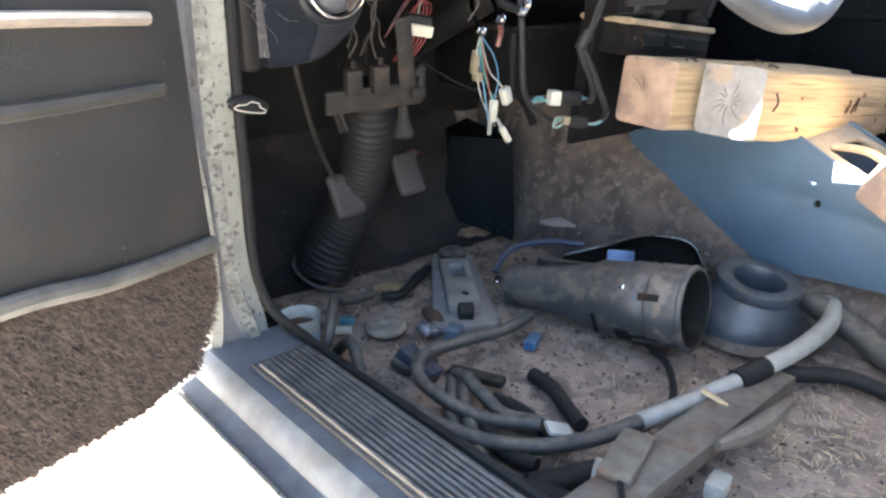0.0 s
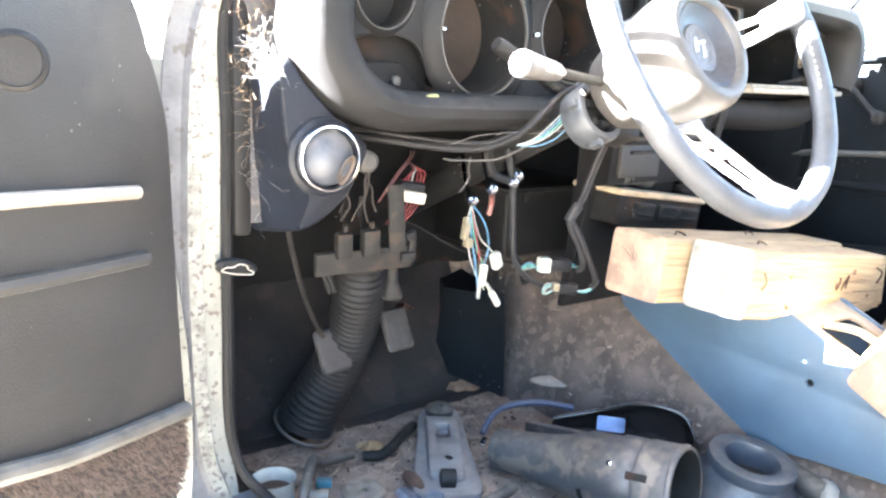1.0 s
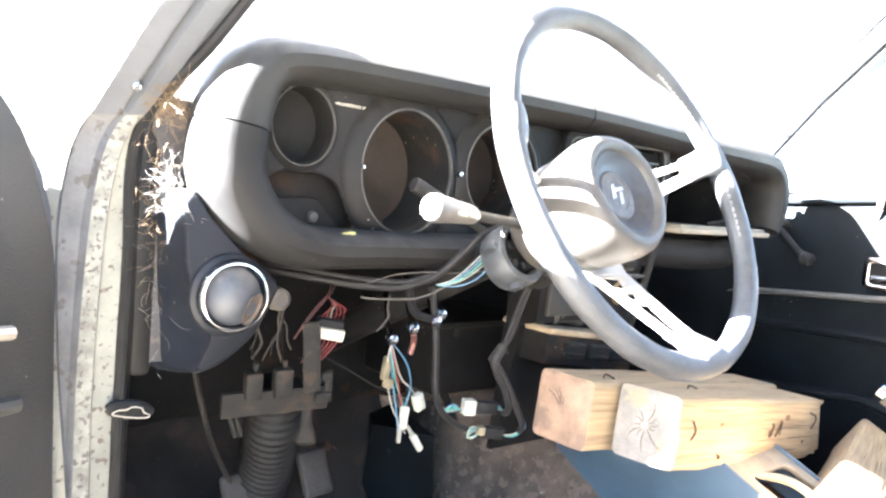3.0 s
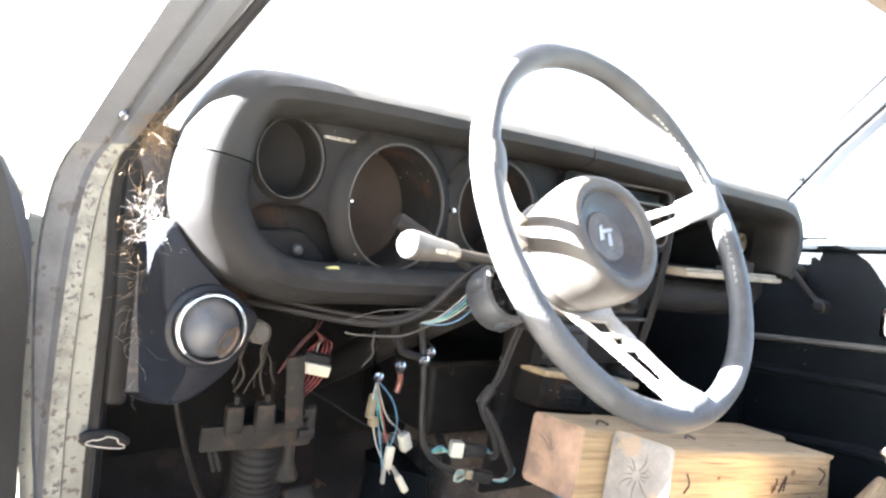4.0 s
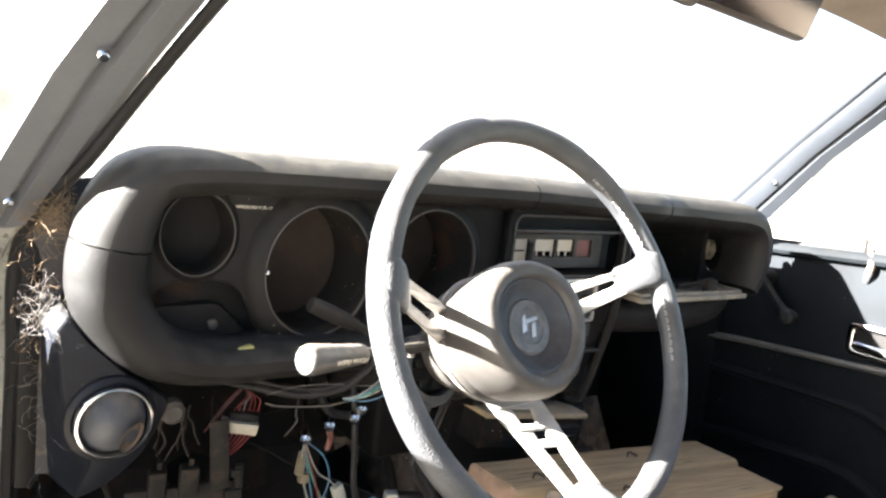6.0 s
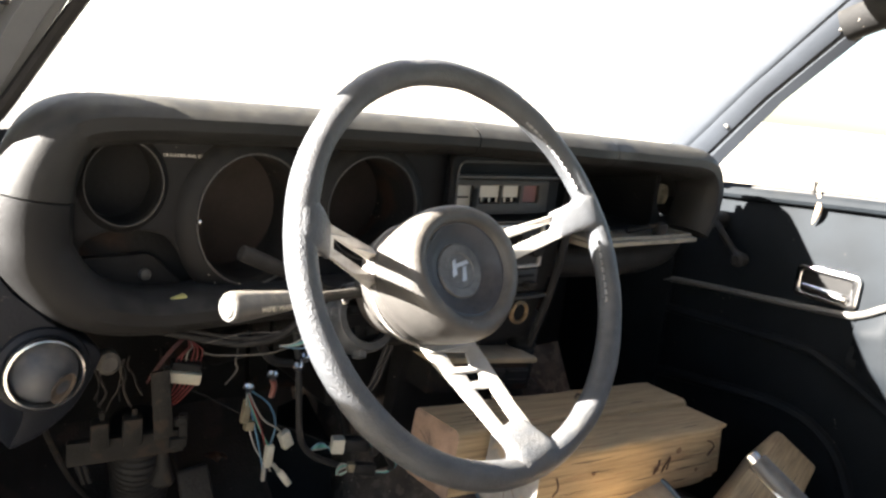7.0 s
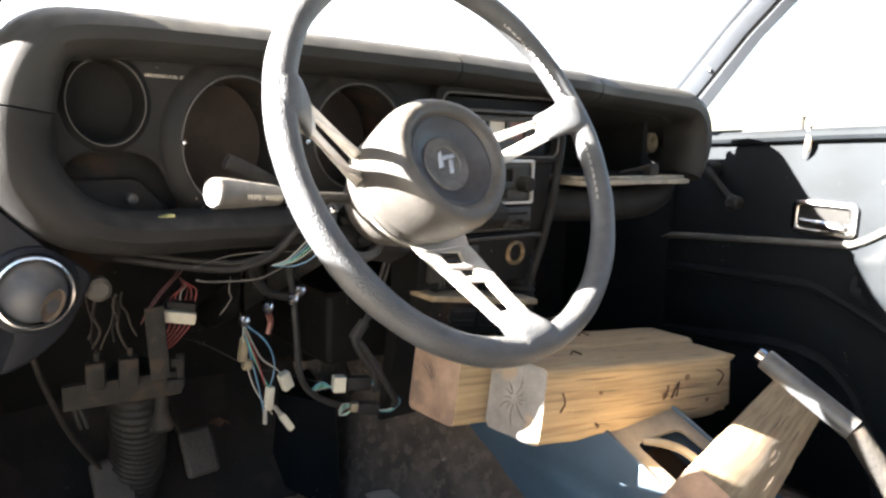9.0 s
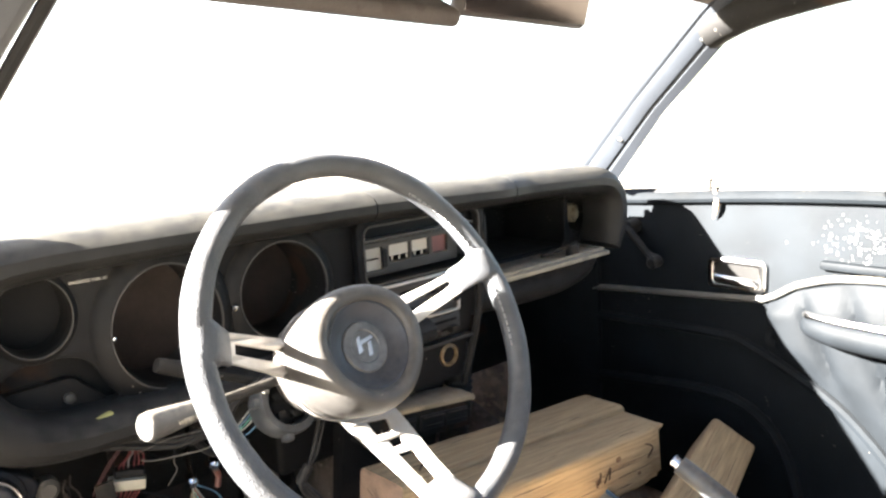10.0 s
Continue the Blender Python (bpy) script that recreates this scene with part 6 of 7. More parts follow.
part("screw", lathe([(0.0001, 0.003), (0.004, 0.002), (0.005, 0)], CVM @ Matrix.Rotation(radians(140), 4, 'Z') @ Matrix.Translation((0.0555, 0, Lc - 0.085)) @ Matrix.Rotation(radians(90), 4, 'Y'), 10), CHROME, cover)
part("end_rim", lathe([(0.0575, 0), (0.0595, 0.003), (0.0575, 0.006)], CVM @ Matrix.Translation((0, 0, Lc - 0.008)), 40), BLKP, cover)

boot = thing("lever_boot", (0.965, 0.565, F), "blue-black plastic lever collar on a round base", "collar", "floor clutter")
BT = Matrix.Translation((0.972, 0.560, F + 0.004))
part("collar", lathe([(0.082, 0.0), (0.081, 0.024), (0.073, 0.044), (0.062, 0.056), (0.058, 0.068), (0.0605, 0.076), (0.059, 0.085), (0.051, 0.088), (0.038, 0.085), (0.034, 0.074), (0.040, 0.02)], BT @ Matrix.Rotation(radians(8), 4, 'X'), 40), mat("blue_grey_collar_plastic", (0.024, 0.032, 0.044), 0.4, var=0.25, scale=25, dust=0.25), boot)
part("base_flange", lathe([(0.05, 0.0), (0.105, 0.002), (0.110, 0.006), (0.100, 0.012), (0.06, 0.016)], BT @ Matrix.Translation((0.02, -0.02, 0)), 36, 1.05, 0.8), HOSE, boot)
part("well", lathe([(0.0001, 0.05), (0.045, 0.052)], BT, 24), DARK, boot)

tray = thing("trim_shell", (1.0, 0.80, F), "curved black trim shell with a bolt at one end", "trim shell", "floor clutter")
GLOSS = mat("glossy_black_trim", (0.010, 0.010, 0.011), 0.22, var=0.3, scale=30, bump=0.06, dust=0.2)
rings = []
line = smooth_path([(0.868, 0.838, 0.050), (0.915, 0.778, 0.078), (0.940, 0.722, 0.106), (0.966, 0.666, 0.106), (0.970, 0.640, 0.074)], 6)
for t, (x, y, h) in zip(np.linspace(0, 1, len(line)), line):
    w = 0.006 + 0.036 * math.sin(math.pi * min(1, max(0, 0.04 + 0.92 * t))) ** 0.5
    back = Vector((0.75, 0.60, 0.0))
    arc = [radians(q) for q in (-90, -60, -30, 0, 30, 60, 90)]
    outer = [Vector((x, y, F + 0.002 + h / 2 + h / 2 * math.sin(a))) + back * (w * math.cos(a)) for a in arc]
    inner = [Vector((x, y, F + 0.002 + h / 2 + (h / 2 - 0.003) * math.sin(a))) + back * ((w - 0.003) * math.cos(a) - 0.001) for a in arc[::-1]]
    rings.append(outer + inner)
part("shell", skin(rings), GLOSS, tray, angle=60)
part("bolt", lathe([(0.0001, 0.004), (0.005, 0.003), (0.006, 0)], look((0.990, 0.668, F + 0.086), (1.3, 1.1, F + 0.06)), 10), CHROME, tray)
tagged(part("blue_card", plate(rrect(-0.022, -0.012, 0.022, 0.012, 0.003), [], 0.002, 0.0005, axes(Vector((0.67, -0.74, 0)), Vector((0.15, 0.14, 0.97)), Vector((-0.7, -0.6, 0.2)), Vector((0.932, 0.769, 0.262)))), mat("glossy_blue_card", (0.24, 0.33, 0.52), 0.15, var=0.4, scale=30)), "glossy pale blue card leaning in the trim shell", "card", "floor clutter")
ob = part("wood_spatula", plate(smooth_path([(0, 0), (0.03, 0.012), (0.09, 0.012), (0.13, 0.006), (0.13, -0.006), (0.09, -0.014), (0.03, -0.014)], 4, True), [], 0.005, 0.0015, axes(Vector((0.80, -0.6, 0.02)).normalized(), Vector((0.6, 0.8, 0.3)).normalized(), Vector((-0.2, -0.23, 0.95)).normalized(), Vector((0.925, 0.955, F + 0.062)))), mat("dusty_pale_plastic", (0.22, 0.19, 0.16), 0.8, var=0.2, scale=60))
tagged(ob, "flat pale tongue-shaped trim piece", "trim piece", "floor clutter")

# cables and hoses
def hose(pts, r, m, label, name="hose"):
    return tagged(part(name, tube(pts, r, 10, 8), m, angle=80), label, "hose", "floor hoses")


GREYH = mat("pale_grey_sleeve", (0.28, 0.27, 0.24), 0.55, var=0.2, scale=40, dust=0.3)
hose([(1.036, 0.520, F + 0.02), (1.052, 0.495, F + 0.045), (1.042, 0.470, F + 0.055), (0.985, 0.447, F + 0.050), (0.90, 0.440, F + 0.045), (0.83, 0.443, F + 0.042)], 0.0125, GREYH, "pale grey sleeved hose end across the floor")
hose([(0.83, 0.443, F + 0.042), (0.80, 0.444, F + 0.041), (0.775, 0.446, F + 0.040)], 0.0145, RUBBER, "black rubber joint on the sleeved hose")
hose([(0.775, 0.446, F + 0.040), (0.70, 0.455, F + 0.036), (0.62, 0.466, F + 0.033)], 0.0105, GREYH, "pale grey sleeved hose on the floor")
hose([(0.62, 0.466, F + 0.033), (0.56, 0.480, F + 0.028), (0.50, 0.515, F + 0.022), (0.455, 0.565, F + 0.024), (0.425, 0.640, F + 0.030), (0.415, 0.70, F + 0.034), (0.41, 0.75, F + 0.03)], 0.0095, HOSE, "dusty rubber hose curving along the sill")
hose([(0.70, 0.735, F + 0.03), (0.64, 0.722, F + 0.032), (0.56, 0.728, F + 0.034), (0.505, 0.722, F + 0.038), (0.472, 0.690, F + 0.036), (0.470, 0.640, F + 0.030), (0.490, 0.585, F + 0.024), (0.53, 0.53, F + 0.03)], 0.0085, HOSE, "dusty grey hose looped on the floor")
hose([(0.53, 0.700, F + 0.01), (0.522, 0.66, F + 0.03), (0.515, 0.62, F + 0.03), (0.52, 0.575, F + 0.02), (0.56, 0.54, F + 0.014)], 0.0085, HOSE, "short dusty hose across the loop")
hose([(0.46, 0.475, F + 0.012), (0.55, 0.44, F + 0.016), (0.60, 0.42, F + 0.016)], 0.015, RUBBER, "thick black hose near the seat rail")
hose([(0.62, 0.640, F + 0.008), (0.615, 0.60, F + 0.010), (0.595, 0.55, F + 0.012), (0.585, 0.52, F + 0.012)], 0.010, BLACKW, "black hose stub on the dirt")
hose([(0.60, 0.470, F + 0.02), (0.66, 0.468, F + 0.02), (0.73, 0.50, F + 0.012), (0.79, 0.56, F + 0.008), (0.80, 0.60, F + 0.006)], 0.005, BLACKW, "thin black cable curving to the shroud")
hose([(0.872, 0.45, F + 0.02), (0.885, 0.428, F + 0.02), (0.929, 0.386, F + 0.02), (0.935, 0.324, F + 0.02), (0.93, 0.22, F + 0.02)], 0.011, BLACKW, "black hose running under the posts")
hose([(1.045, 0.54, F + 0.055), (1.04, 0.497, F + 0.05), (1.025, 0.427, F + 0.04), (1.003, 0.363, F + 0.03), (0.99, 0.26, F + 0.025)], 0.019, HOSE, "thick grey hose beside the console")
hose([(0.400, 0.835, F + 0.01), (0.408, 0.805, F + 0.05), (0.430, 0.83, F + 0.075), (0.470, 0.895, F + 0.06), (0.505, 0.93, F + 0.03), (0.56, 0.945, F + 0.02)], 0.007, HOSE, "bent black hose over the cup")
hose([(0.430, 0.76, F + 0.01), (0.440, 0.79, F + 0.035), (0.445, 0.82, F + 0.03), (0.44, 0.84, F + 0.01)], 0.008, HOSE, "short bent hose beside the sill")
hose([(0.58, 0.945, F + 0.012), (0.61, 0.935, F + 0.012), (0.66, 0.96, F + 0.02), (0.70, 0.99, F + 0.014)], 0.008, RUBBER, "short black hose on the toe board")
hose([(0.775, 0.90, F + 0.02), (0.82, 0.915, F + 0.045), (0.88, 0.89, F + 0.055), (0.93, 0.85, F + 0.05)], 0.0055, plastic("deep_blue_cable", (0.018, 0.030, 0.065)), "deep blue cable over the trim shell")
hose([(0.526, 0.69, F + 0.012), (0.490, 0.645, F + 0.016), (0.467, 0.614, F + 0.014), (0.456, 0.581, F + 0.010)], 0.009, HOSE, "short dusty hose inside the loop")
hose([(0.547, 0.676, F + 0.016), (0.505, 0.640, F + 0.022), (0.482, 0.603, F + 0.018), (0.446, 0.53, F + 0.014), (0.452, 0.508, F + 0.010)], 0.0085, HOSE, "dusty hose crossing the loop")
hose([(0.54, 0.623, F + 0.010), (0.546, 0.590, F + 0.013), (0.546, 0.554, F + 0.012), (0.538, 0.51, F + 0.012)], 0.009, BLACKW, "black hose stub beside the tag")
hose([(0.497, 0.598, F + 0.012), (0.485, 0.56, F + 0.014), (0.48, 0.53, F + 0.012), (0.491, 0.495, F + 0.012)], 0.010, RUBBER, "short black hose on the dirt")
hose([(0.395, 0.593, F + 0.02), (0.422, 0.512, F + 0.016), (0.466, 0.458, F + 0.014), (0.482, 0.393, F + 0.014)], 0.012, RUBBER, "thick black hose along the sill")
hose([(0.485, 0.765, F + 0.015), (0.50, 0.735, F + 0.012), (0.53, 0.74, F + 0.012)], 0.010, HOSE, "short hose elbow on the dirt")

# seat rail across the floor, with bits tied to it
rail_o = thing("seat_rail", (0.62, 0.40, F), "dusty tan steel seat rail lying across the floor", "seat rail", "floor clutter")
r0, r1 = Vector((0.43, 0.375, F + 0.065)), Vector((0.86, 0.440, F + 0.03))
rd = (r1 - r0).normalized()
RMX = axes(rd, Vector((0, 0, 1)).cross(rd), rd.cross(Vector((0, 0, 1)).cross(rd)), r0)
TAN = mat("dusty_tan_steel", (0.105, 0.088, 0.068), 0.75, 0.2, var=0.3, scale=25, fine=200, bump=0.2, dust=0.3, stain=(0.10, 0.06, 0.04), stain_amount=0.2, stain_scale=18)
part("channel", box((0.44, 0.045, 0.004), RMX @ Matrix.Translation((0.21, 0, 0.0)), 0.001), TAN, rail_o)
for y in (0.0235, -0.0235):
    part("channel_side", box((0.44, 0.003, 0.022), RMX @ Matrix.Translation((0.21, y, -0.009)), 0.001), TAN, rail_o)
part("foot", box((0.03, 0.03, 0.07), RMX @ Matrix.Translation((0.03, 0, -0.036)), 0.003), TAN, rail_o)
part("foot", box((0.03, 0.03, 0.04), RMX @ Matrix.Translation((0.41, 0, -0.02)), 0.003), TAN, rail_o)
part("bracket", box((0.09, 0.035, 0.012), RMX @ Matrix.Translation((0.10, 0.018, 0.008)) @ Matrix.Rotation(radians(15), 4, 'Z'), 0.004), TAN, rail_o, "lumpy bracket")
part("pinch", tube([RMX @ Vector((0.20, -0.03, 0.002)), RMX @ Vector((0.26, -0.045, 0.004)), RMX @ Vector((0.34, -0.05, 0.012))], [0.006, 0.012, 0.006], 8), TAN, rail_o)
part("cord", tube([RMX @ Vector((0.02, -0.03, 0.006)), RMX @ Vector((0.06, 0.0, 0.006)), RMX @ Vector((0.10, 0.03, 0.004))], 0.0035, 6), BLACKW, rail_o)
for p, rot, size, m, lab in (((0.717, 0.437, F + 0.044), (20, 25, 30), (0.022, 0.034, 0.005), mat("tan_clip", (0.45, 0.33, 0.17), 0.6, var=0.3, scale=60), "tan plastic clip on the hose"), ((0.535, 0.508, F + 0.034), (10, 20, -20), (0.032, 0.020, 0.006), WHITE, "pale plastic tag on a hose"),
                             ((0.515, 0.425, F + 0.040), (0, 20, 35), (0.040, 0.020, 0.016), WHITE, "white taped cable end"), ((0.680, 0.705, F + 0.008), (0, 0, 30), (0.034, 0.016, 0.014), plastic("bright_blue_plug", (0.02, 0.085, 0.18)), "bright blue plastic plug"),
                             ((0.472, 0.885, F + 0.012), (0, 0, 60), (0.012, 0.030, 0.008), WHITE, "white plug on a blue lead"), ((0.493, 0.905, F + 0.013), (0, 0, 60), (0.014, 0.022, 0.012), plastic("teal_plug", (0.03, 0.13, 0.17)), "teal blue plastic plug"),
                             ((0.505, 0.735, F + 0.020), (20, 10, 20), (0.030, 0.06, 0.016), plastic("navy_block", (0.020, 0.027, 0.045)), "navy plastic block in the dirt"), ((0.545, 0.665, F + 0.02), (0, 0, 30), (0.018, 0.075, 0.010), STEEL, "flat grey steel strap"),
                             ((0.83, 0.61, F + 0.006), (0, 0, 25), (0.08, 0.05, 0.006), RUST, "rusty mesh plate under the shroud"), ((0.62, 0.36, F + 0.014), (0, 0, 15), (0.03, 0.02, 0.02), WHITE, "white scrap of plastic"), ((0.80, 0.885, F + 0.012), (0, 0, 0), (0.016, 0.012, 0.010), CHROME, "small bright metal buckle"),
                             ((0.775, 0.895, F + 0.008), (0, 0, 40), (0.026, 0.010, 0.006), CHROME, "bright bent metal clip"), ((0.578, 0.815, F + 0.012), (15, 20, 10), (0.030, 0.026, 0.012), mat("crumpled_foil", (0.42, 0.42, 0.46), 0.25, 0.7, var=0.5, scale=90, bump=0.8), "crumpled clear plastic wrap"), ((0.60, 0.785, F + 0.014), (10, 0, 40), (0.030, 0.022, 0.016), plastic("pale_blue_wrap", (0.07, 0.10, 0.135)), "pale blue plastic wrap")):
    tagged(part("scrap", box(size, pose(*p, *rot), 0.002), m), lab, "scrap", "floor clutter")


def leaf(x, y, z, s, rgb, lab, seed):
    rg = random.Random(seed)
    bm = bmesh.new()
    ring = [bm.verts.new((x + s * (1 + rg.uniform(-0.3, 0.3)) * math.cos(a), y + s * 0.7 * (1 + rg.uniform(-0.3, 0.3)) * math.sin(a), z + rg.uniform(0, 0.010))) for a in np.linspace(0, 2 * math.pi, 14, endpoint=False)]
    c = bm.verts.new((x, y, z + 0.014))
    for i in range(14):
        bm.faces.new((ring[i], ring[(i + 1) % 14], c))
    bmesh.ops.solidify(bm, geom=bm.faces[:], thickness=0.003)
    tagged(part("foam_scrap", bm, mat("crumbled_foam", rgb, 0.95, var=0.4, scale=60, bump=0.8), angle=20), lab, "scrap", "floor clutter")


leaf(0.875, 1.075, F + 0.012, 0.036, (0.30, 0.20, 0.13), "crumbled tan foam on the toe board", 1)
leaf(0.600, 0.960, F + 0.012, 0.022, (0.34, 0.24, 0.13), "crumbled yellow foam on the floor", 2)
leaf(0.72, 1.06, 0.40, 0.018, (0.16, 0.09, 0.06), "rusty flake on the firewall", 3)

# dry straw, grit and flakes
def scatter(name, count, seed, x0, x1, y0, y1, make, material, label):
    rg = random.Random(seed)
    vs_, fs_ = [], []
    for _ in range(count):
        x, y = rg.uniform(x0, x1), rg.uniform(y0, y1)
        if x > 0.93 and y > 0.3:
            continue
        make(rg, Vector((x, y, floor_height(x, y) + 0.001)), vs_, fs_)
    me = bpy.data.meshes.new(name)
    me.from_pydata([tuple(v) for v in vs_], [], fs_)
    return tagged(part(name, me, material), label, "debris", kind="stuff")


def straw(rg, p, v, f):
    a = rg.uniform(0, math.pi)
    l, w = rg.uniform(0.006, 0.026), rg.uniform(0.0004, 0.0011)
    d = Vector((math.cos(a), math.sin(a), rg.uniform(-0.1, 0.35)))
    s = Vector((-math.sin(a), math.cos(a), 0)) * w
    b = p + d * l * 0.5 + Vector((rg.uniform(-1, 1), rg.uniform(-1, 1), 0.6)) * l * 0.1
    k = len(v)
    v.extend([p - s, p + s, b + s, b - s, p + d * l + s * 0.4, p + d * l - s * 0.4, b + Vector((0, 0, w)), p + Vector((0, 0, w))])
    f.extend([(k, k + 1, k + 2, k + 3), (k + 3, k + 2, k + 4, k + 5), (k, k + 7, k + 6, k + 3), (k + 1, k + 7, k + 6, k + 2)])


def grit(rg, p, v, f):
    s = rg.uniform(0.0006, 0.0022) * (1 if rg.random() < 0.9 else 2)
    k = len(v)
    v.extend([p + Vector((rg.uniform(-s, s), rg.uniform(-s, s), 0)) + Vector(q) * s for q in ((-1, -0.7, 0), (1, -0.8, 0), (0.1, 1, 0), (0.1, 0, 1.1))])
    f.extend([(k, k + 1, k + 3), (k + 1, k + 2, k + 3), (k + 2, k, k + 3)])


STRAW = mat("dry_straw", (0.40, 0.31, 0.19), 0.8, var=0.4, scale=90)
scatter("dry_straw", 420, 17, 0.70, 1.04, 0.25, 0.46, straw, STRAW, "matted dry straw beside the tunnel")
scatter("dry_straw", 650, 11, 0.44, 1.35, 0.10, 0.72, straw, STRAW, "dry straw and grass scattered on the floor")
scatter("dry_straw", 220, 12, 0.42, 0.92, 0.70, 1.05, straw, STRAW, "sparse dry straw in the footwell")
scatter("grit", 5200, 13, 0.40, 1.35, 0.05, 1.08, grit, mat("pale_grit", (0.20, 0.165, 0.135), 0.9, var=0.5, scale=150), "pale grit and crumbs on the floor")
scatter("dark_grit", 3800, 14, 0.40, 1.35, 0.05, 1.20, grit, mat("dark_grit", (0.06, 0.045, 0.038), 0.9, var=0.5, scale=150), "dark soil crumbs on the floor")
rgt = random.Random(21)
vs_, fs_ = [], []
for _ in range(260):
    x, y = rgt.uniform(0.935, 1.02), rgt.uniform(0.62, 1.2)
    grit(rgt, Vector((x, y, ridge(x, y) + 0.001)), vs_, fs_)
me = bpy.data.meshes.new("tunnel_grit")
me.from_pydata([tuple(v) for v in vs_], [], fs_)
tagged(part("tunnel_grit", me, bpy.data.materials["pale_grit"]), "crumbs on the tunnel felt", "debris", kind="stuff")
# ---- overhead ----
visor = thing("sun_visor", (0.70, 0.52, 1.18), "folded tan sun visor under the roof", "sun visor")
part("pad", box((0.376, 0.020, 0.11), pose(0.680, 0.548, 1.202, -62, 3.0, 0), 0.009, 3), mat("dusty_visor_vinyl", (0.042, 0.036, 0.034), 0.8, var=0.3, scale=18, fine=400, bump=0.3, stain=(0.035, 0.028, 0.026), stain_amount=0.2, stain_scale=30), visor)
part("rod", tube([(0.50, 0.55, 1.262), (0.70, 0.555, 1.268), (0.89, 0.555, 1.262)], 0.005, 8), CHROME, visor)
mirror = thing("rear_view_mirror", (1.0, 0.52, 1.17), "rear view mirror in a dusty dark frame", "mirror")
part("back", box((0.204, 0.022, 0.062), pose(0.997, 0.532, 1.203, 14, 3.5, -4), 0.010, 4), mat("dusty_mirror_back", (0.030, 0.026, 0.026), 0.6, dust=0.1), mirror)
part("glass", box((0.190, 0.003, 0.050), pose(0.997, 0.532, 1.203, 14, 3.5, -4) @ Matrix.Translation((0, -0.0115, 0)), 0.001), mat("mirror_glass", (0.06, 0.054, 0.054), 0.25, 1.0, var=0.05, bump=0, dust=0.4), mirror, "silvered glass")
part("stem", tube([(1.0, 0.545, 1.22), (1.0, 0.57, 1.25), (1.0, 0.59, 1.27)], 0.008, 8), CHROME, mirror)

# ---- lettering ----
def lettering(text, m, size, material, parent, label):
    cu = bpy.data.curves.new("lettering", 'FONT')
    cu.body = text
    cu.size = size
    cu.extrude = 0.0002
    cu.align_x, cu.align_y = 'CENTER', 'CENTER'
    ob = bpy.data.objects.new("lettering", cu)
    scene.collection.objects.link(ob)
    me = bpy.data.meshes.new_from_object(ob.evaluated_get(bpy.context.evaluated_depsgraph_get()))
    bpy.data.objects.remove(ob)
    bpy.data.curves.remove(cu)
    me.transform(m)
    return part("lettering", me, material, parent, label)


lettering("UNLEADED FUEL ONLY", facing(0.566, PY - 0.0036, 0.9145) @ Matrix.Rotation(radians(-1), 4, 'Z'), 0.0046, CLEAR, dash, "pale fuel notice")
ax = d.normalized()
face_n = (ax.cross(Vector((0, 0, 1)))).normalized()
if face_n.y > 0:
    face_n = -face_n
face_n = (face_n + Vector((0, 0, -0.12))).normalized()
face_n = (face_n - ax * face_n.dot(ax)).normalized()
lettering("WIPE/ WASH", axes(ax, face_n.cross(ax), face_n, tip + d * 0.22 + face_n * 0.0135), 0.0070, CLEAR, stalk, "pale switch legend")

# ---- nails and staples in the posts, checks in the end grain ----
def on_post(name, m, x, y, z, pts, r, label):
    tagged(part(name, tube([m @ (Vector((x, y, z)) + Vector(q)) for q in pts], r, 6, 4), RUST), label, "staple", "bent staples")


NB = mat("dark_split", (0.10, 0.075, 0.055), 0.95)
for x, z, pts in ((0.030, 0.006, ((0, -0.002, 0.012), (0.002, -0.006, 0), (0, -0.002, -0.012))), (0.255, 0.002, ((0, -0.002, -0.010), (0.003, -0.005, 0.004), (0.008, -0.002, 0.010))), (0.285, 0.004, ((-0.008, -0.001, -0.012), (0.0, -0.005, 0.012), (0.005, -0.001, -0.010))),
                  (0.400, 0.014, ((-0.006, -0.001, 0.014), (0.010, -0.005, 0.006), (0.004, -0.001, -0.012))), (0.105, -0.03, ((0, -0.001, 0.003), (0.003, -0.004, 0), (0.006, -0.001, -0.003)))):
    on_post("staple", m2, x, -0.045, z, pts, 0.0013, "bent rusty staple in the timber side")
for m, x, y in ((m1, 0.30, 0.01), (m1, 0.06, -0.02), (m2, 0.12, 0.012)):
    on_post("staple", m, x, y, 0.046, ((-0.008, 0, -0.001), (0, 0.004, 0.005), (0.010, -0.003, 0.002), (0.015, 0.002, -0.001)), 0.0015, "bent rusty staple on top of the timber")
for m, name_ob, seed in ((m1, t1, 3), (m2, t2, 4)):
    rg = random.Random(seed)
    for k in range(11 if seed == 4 else 4):
        a = k * 0.571 + rg.uniform(-0.2, 0.2) if seed == 4 else rg.uniform(0.6, 2.2)
        l = rg.uniform(0.014, 0.038)
        pts = [Vector((-0.0022, 0.006 * math.cos(a), 0.006 * math.sin(a))), Vector((-0.0022, l * 0.6 * math.cos(a + 0.15), l * 0.6 * math.sin(a + 0.15))), Vector((-0.0022, l * math.cos(a), l * math.sin(a)))]
        me_b = tube(pts, [0.0005, 0.0007, 0.0002], 5, 3)
        me = bpy.data.meshes.new("check")
        me_b.to_mesh(me)
        me_b.free()
        me.materials.append(NB)
        ob = new("check", me)
        ob.parent = name_ob
        ob["label"] = "dark drying crack"

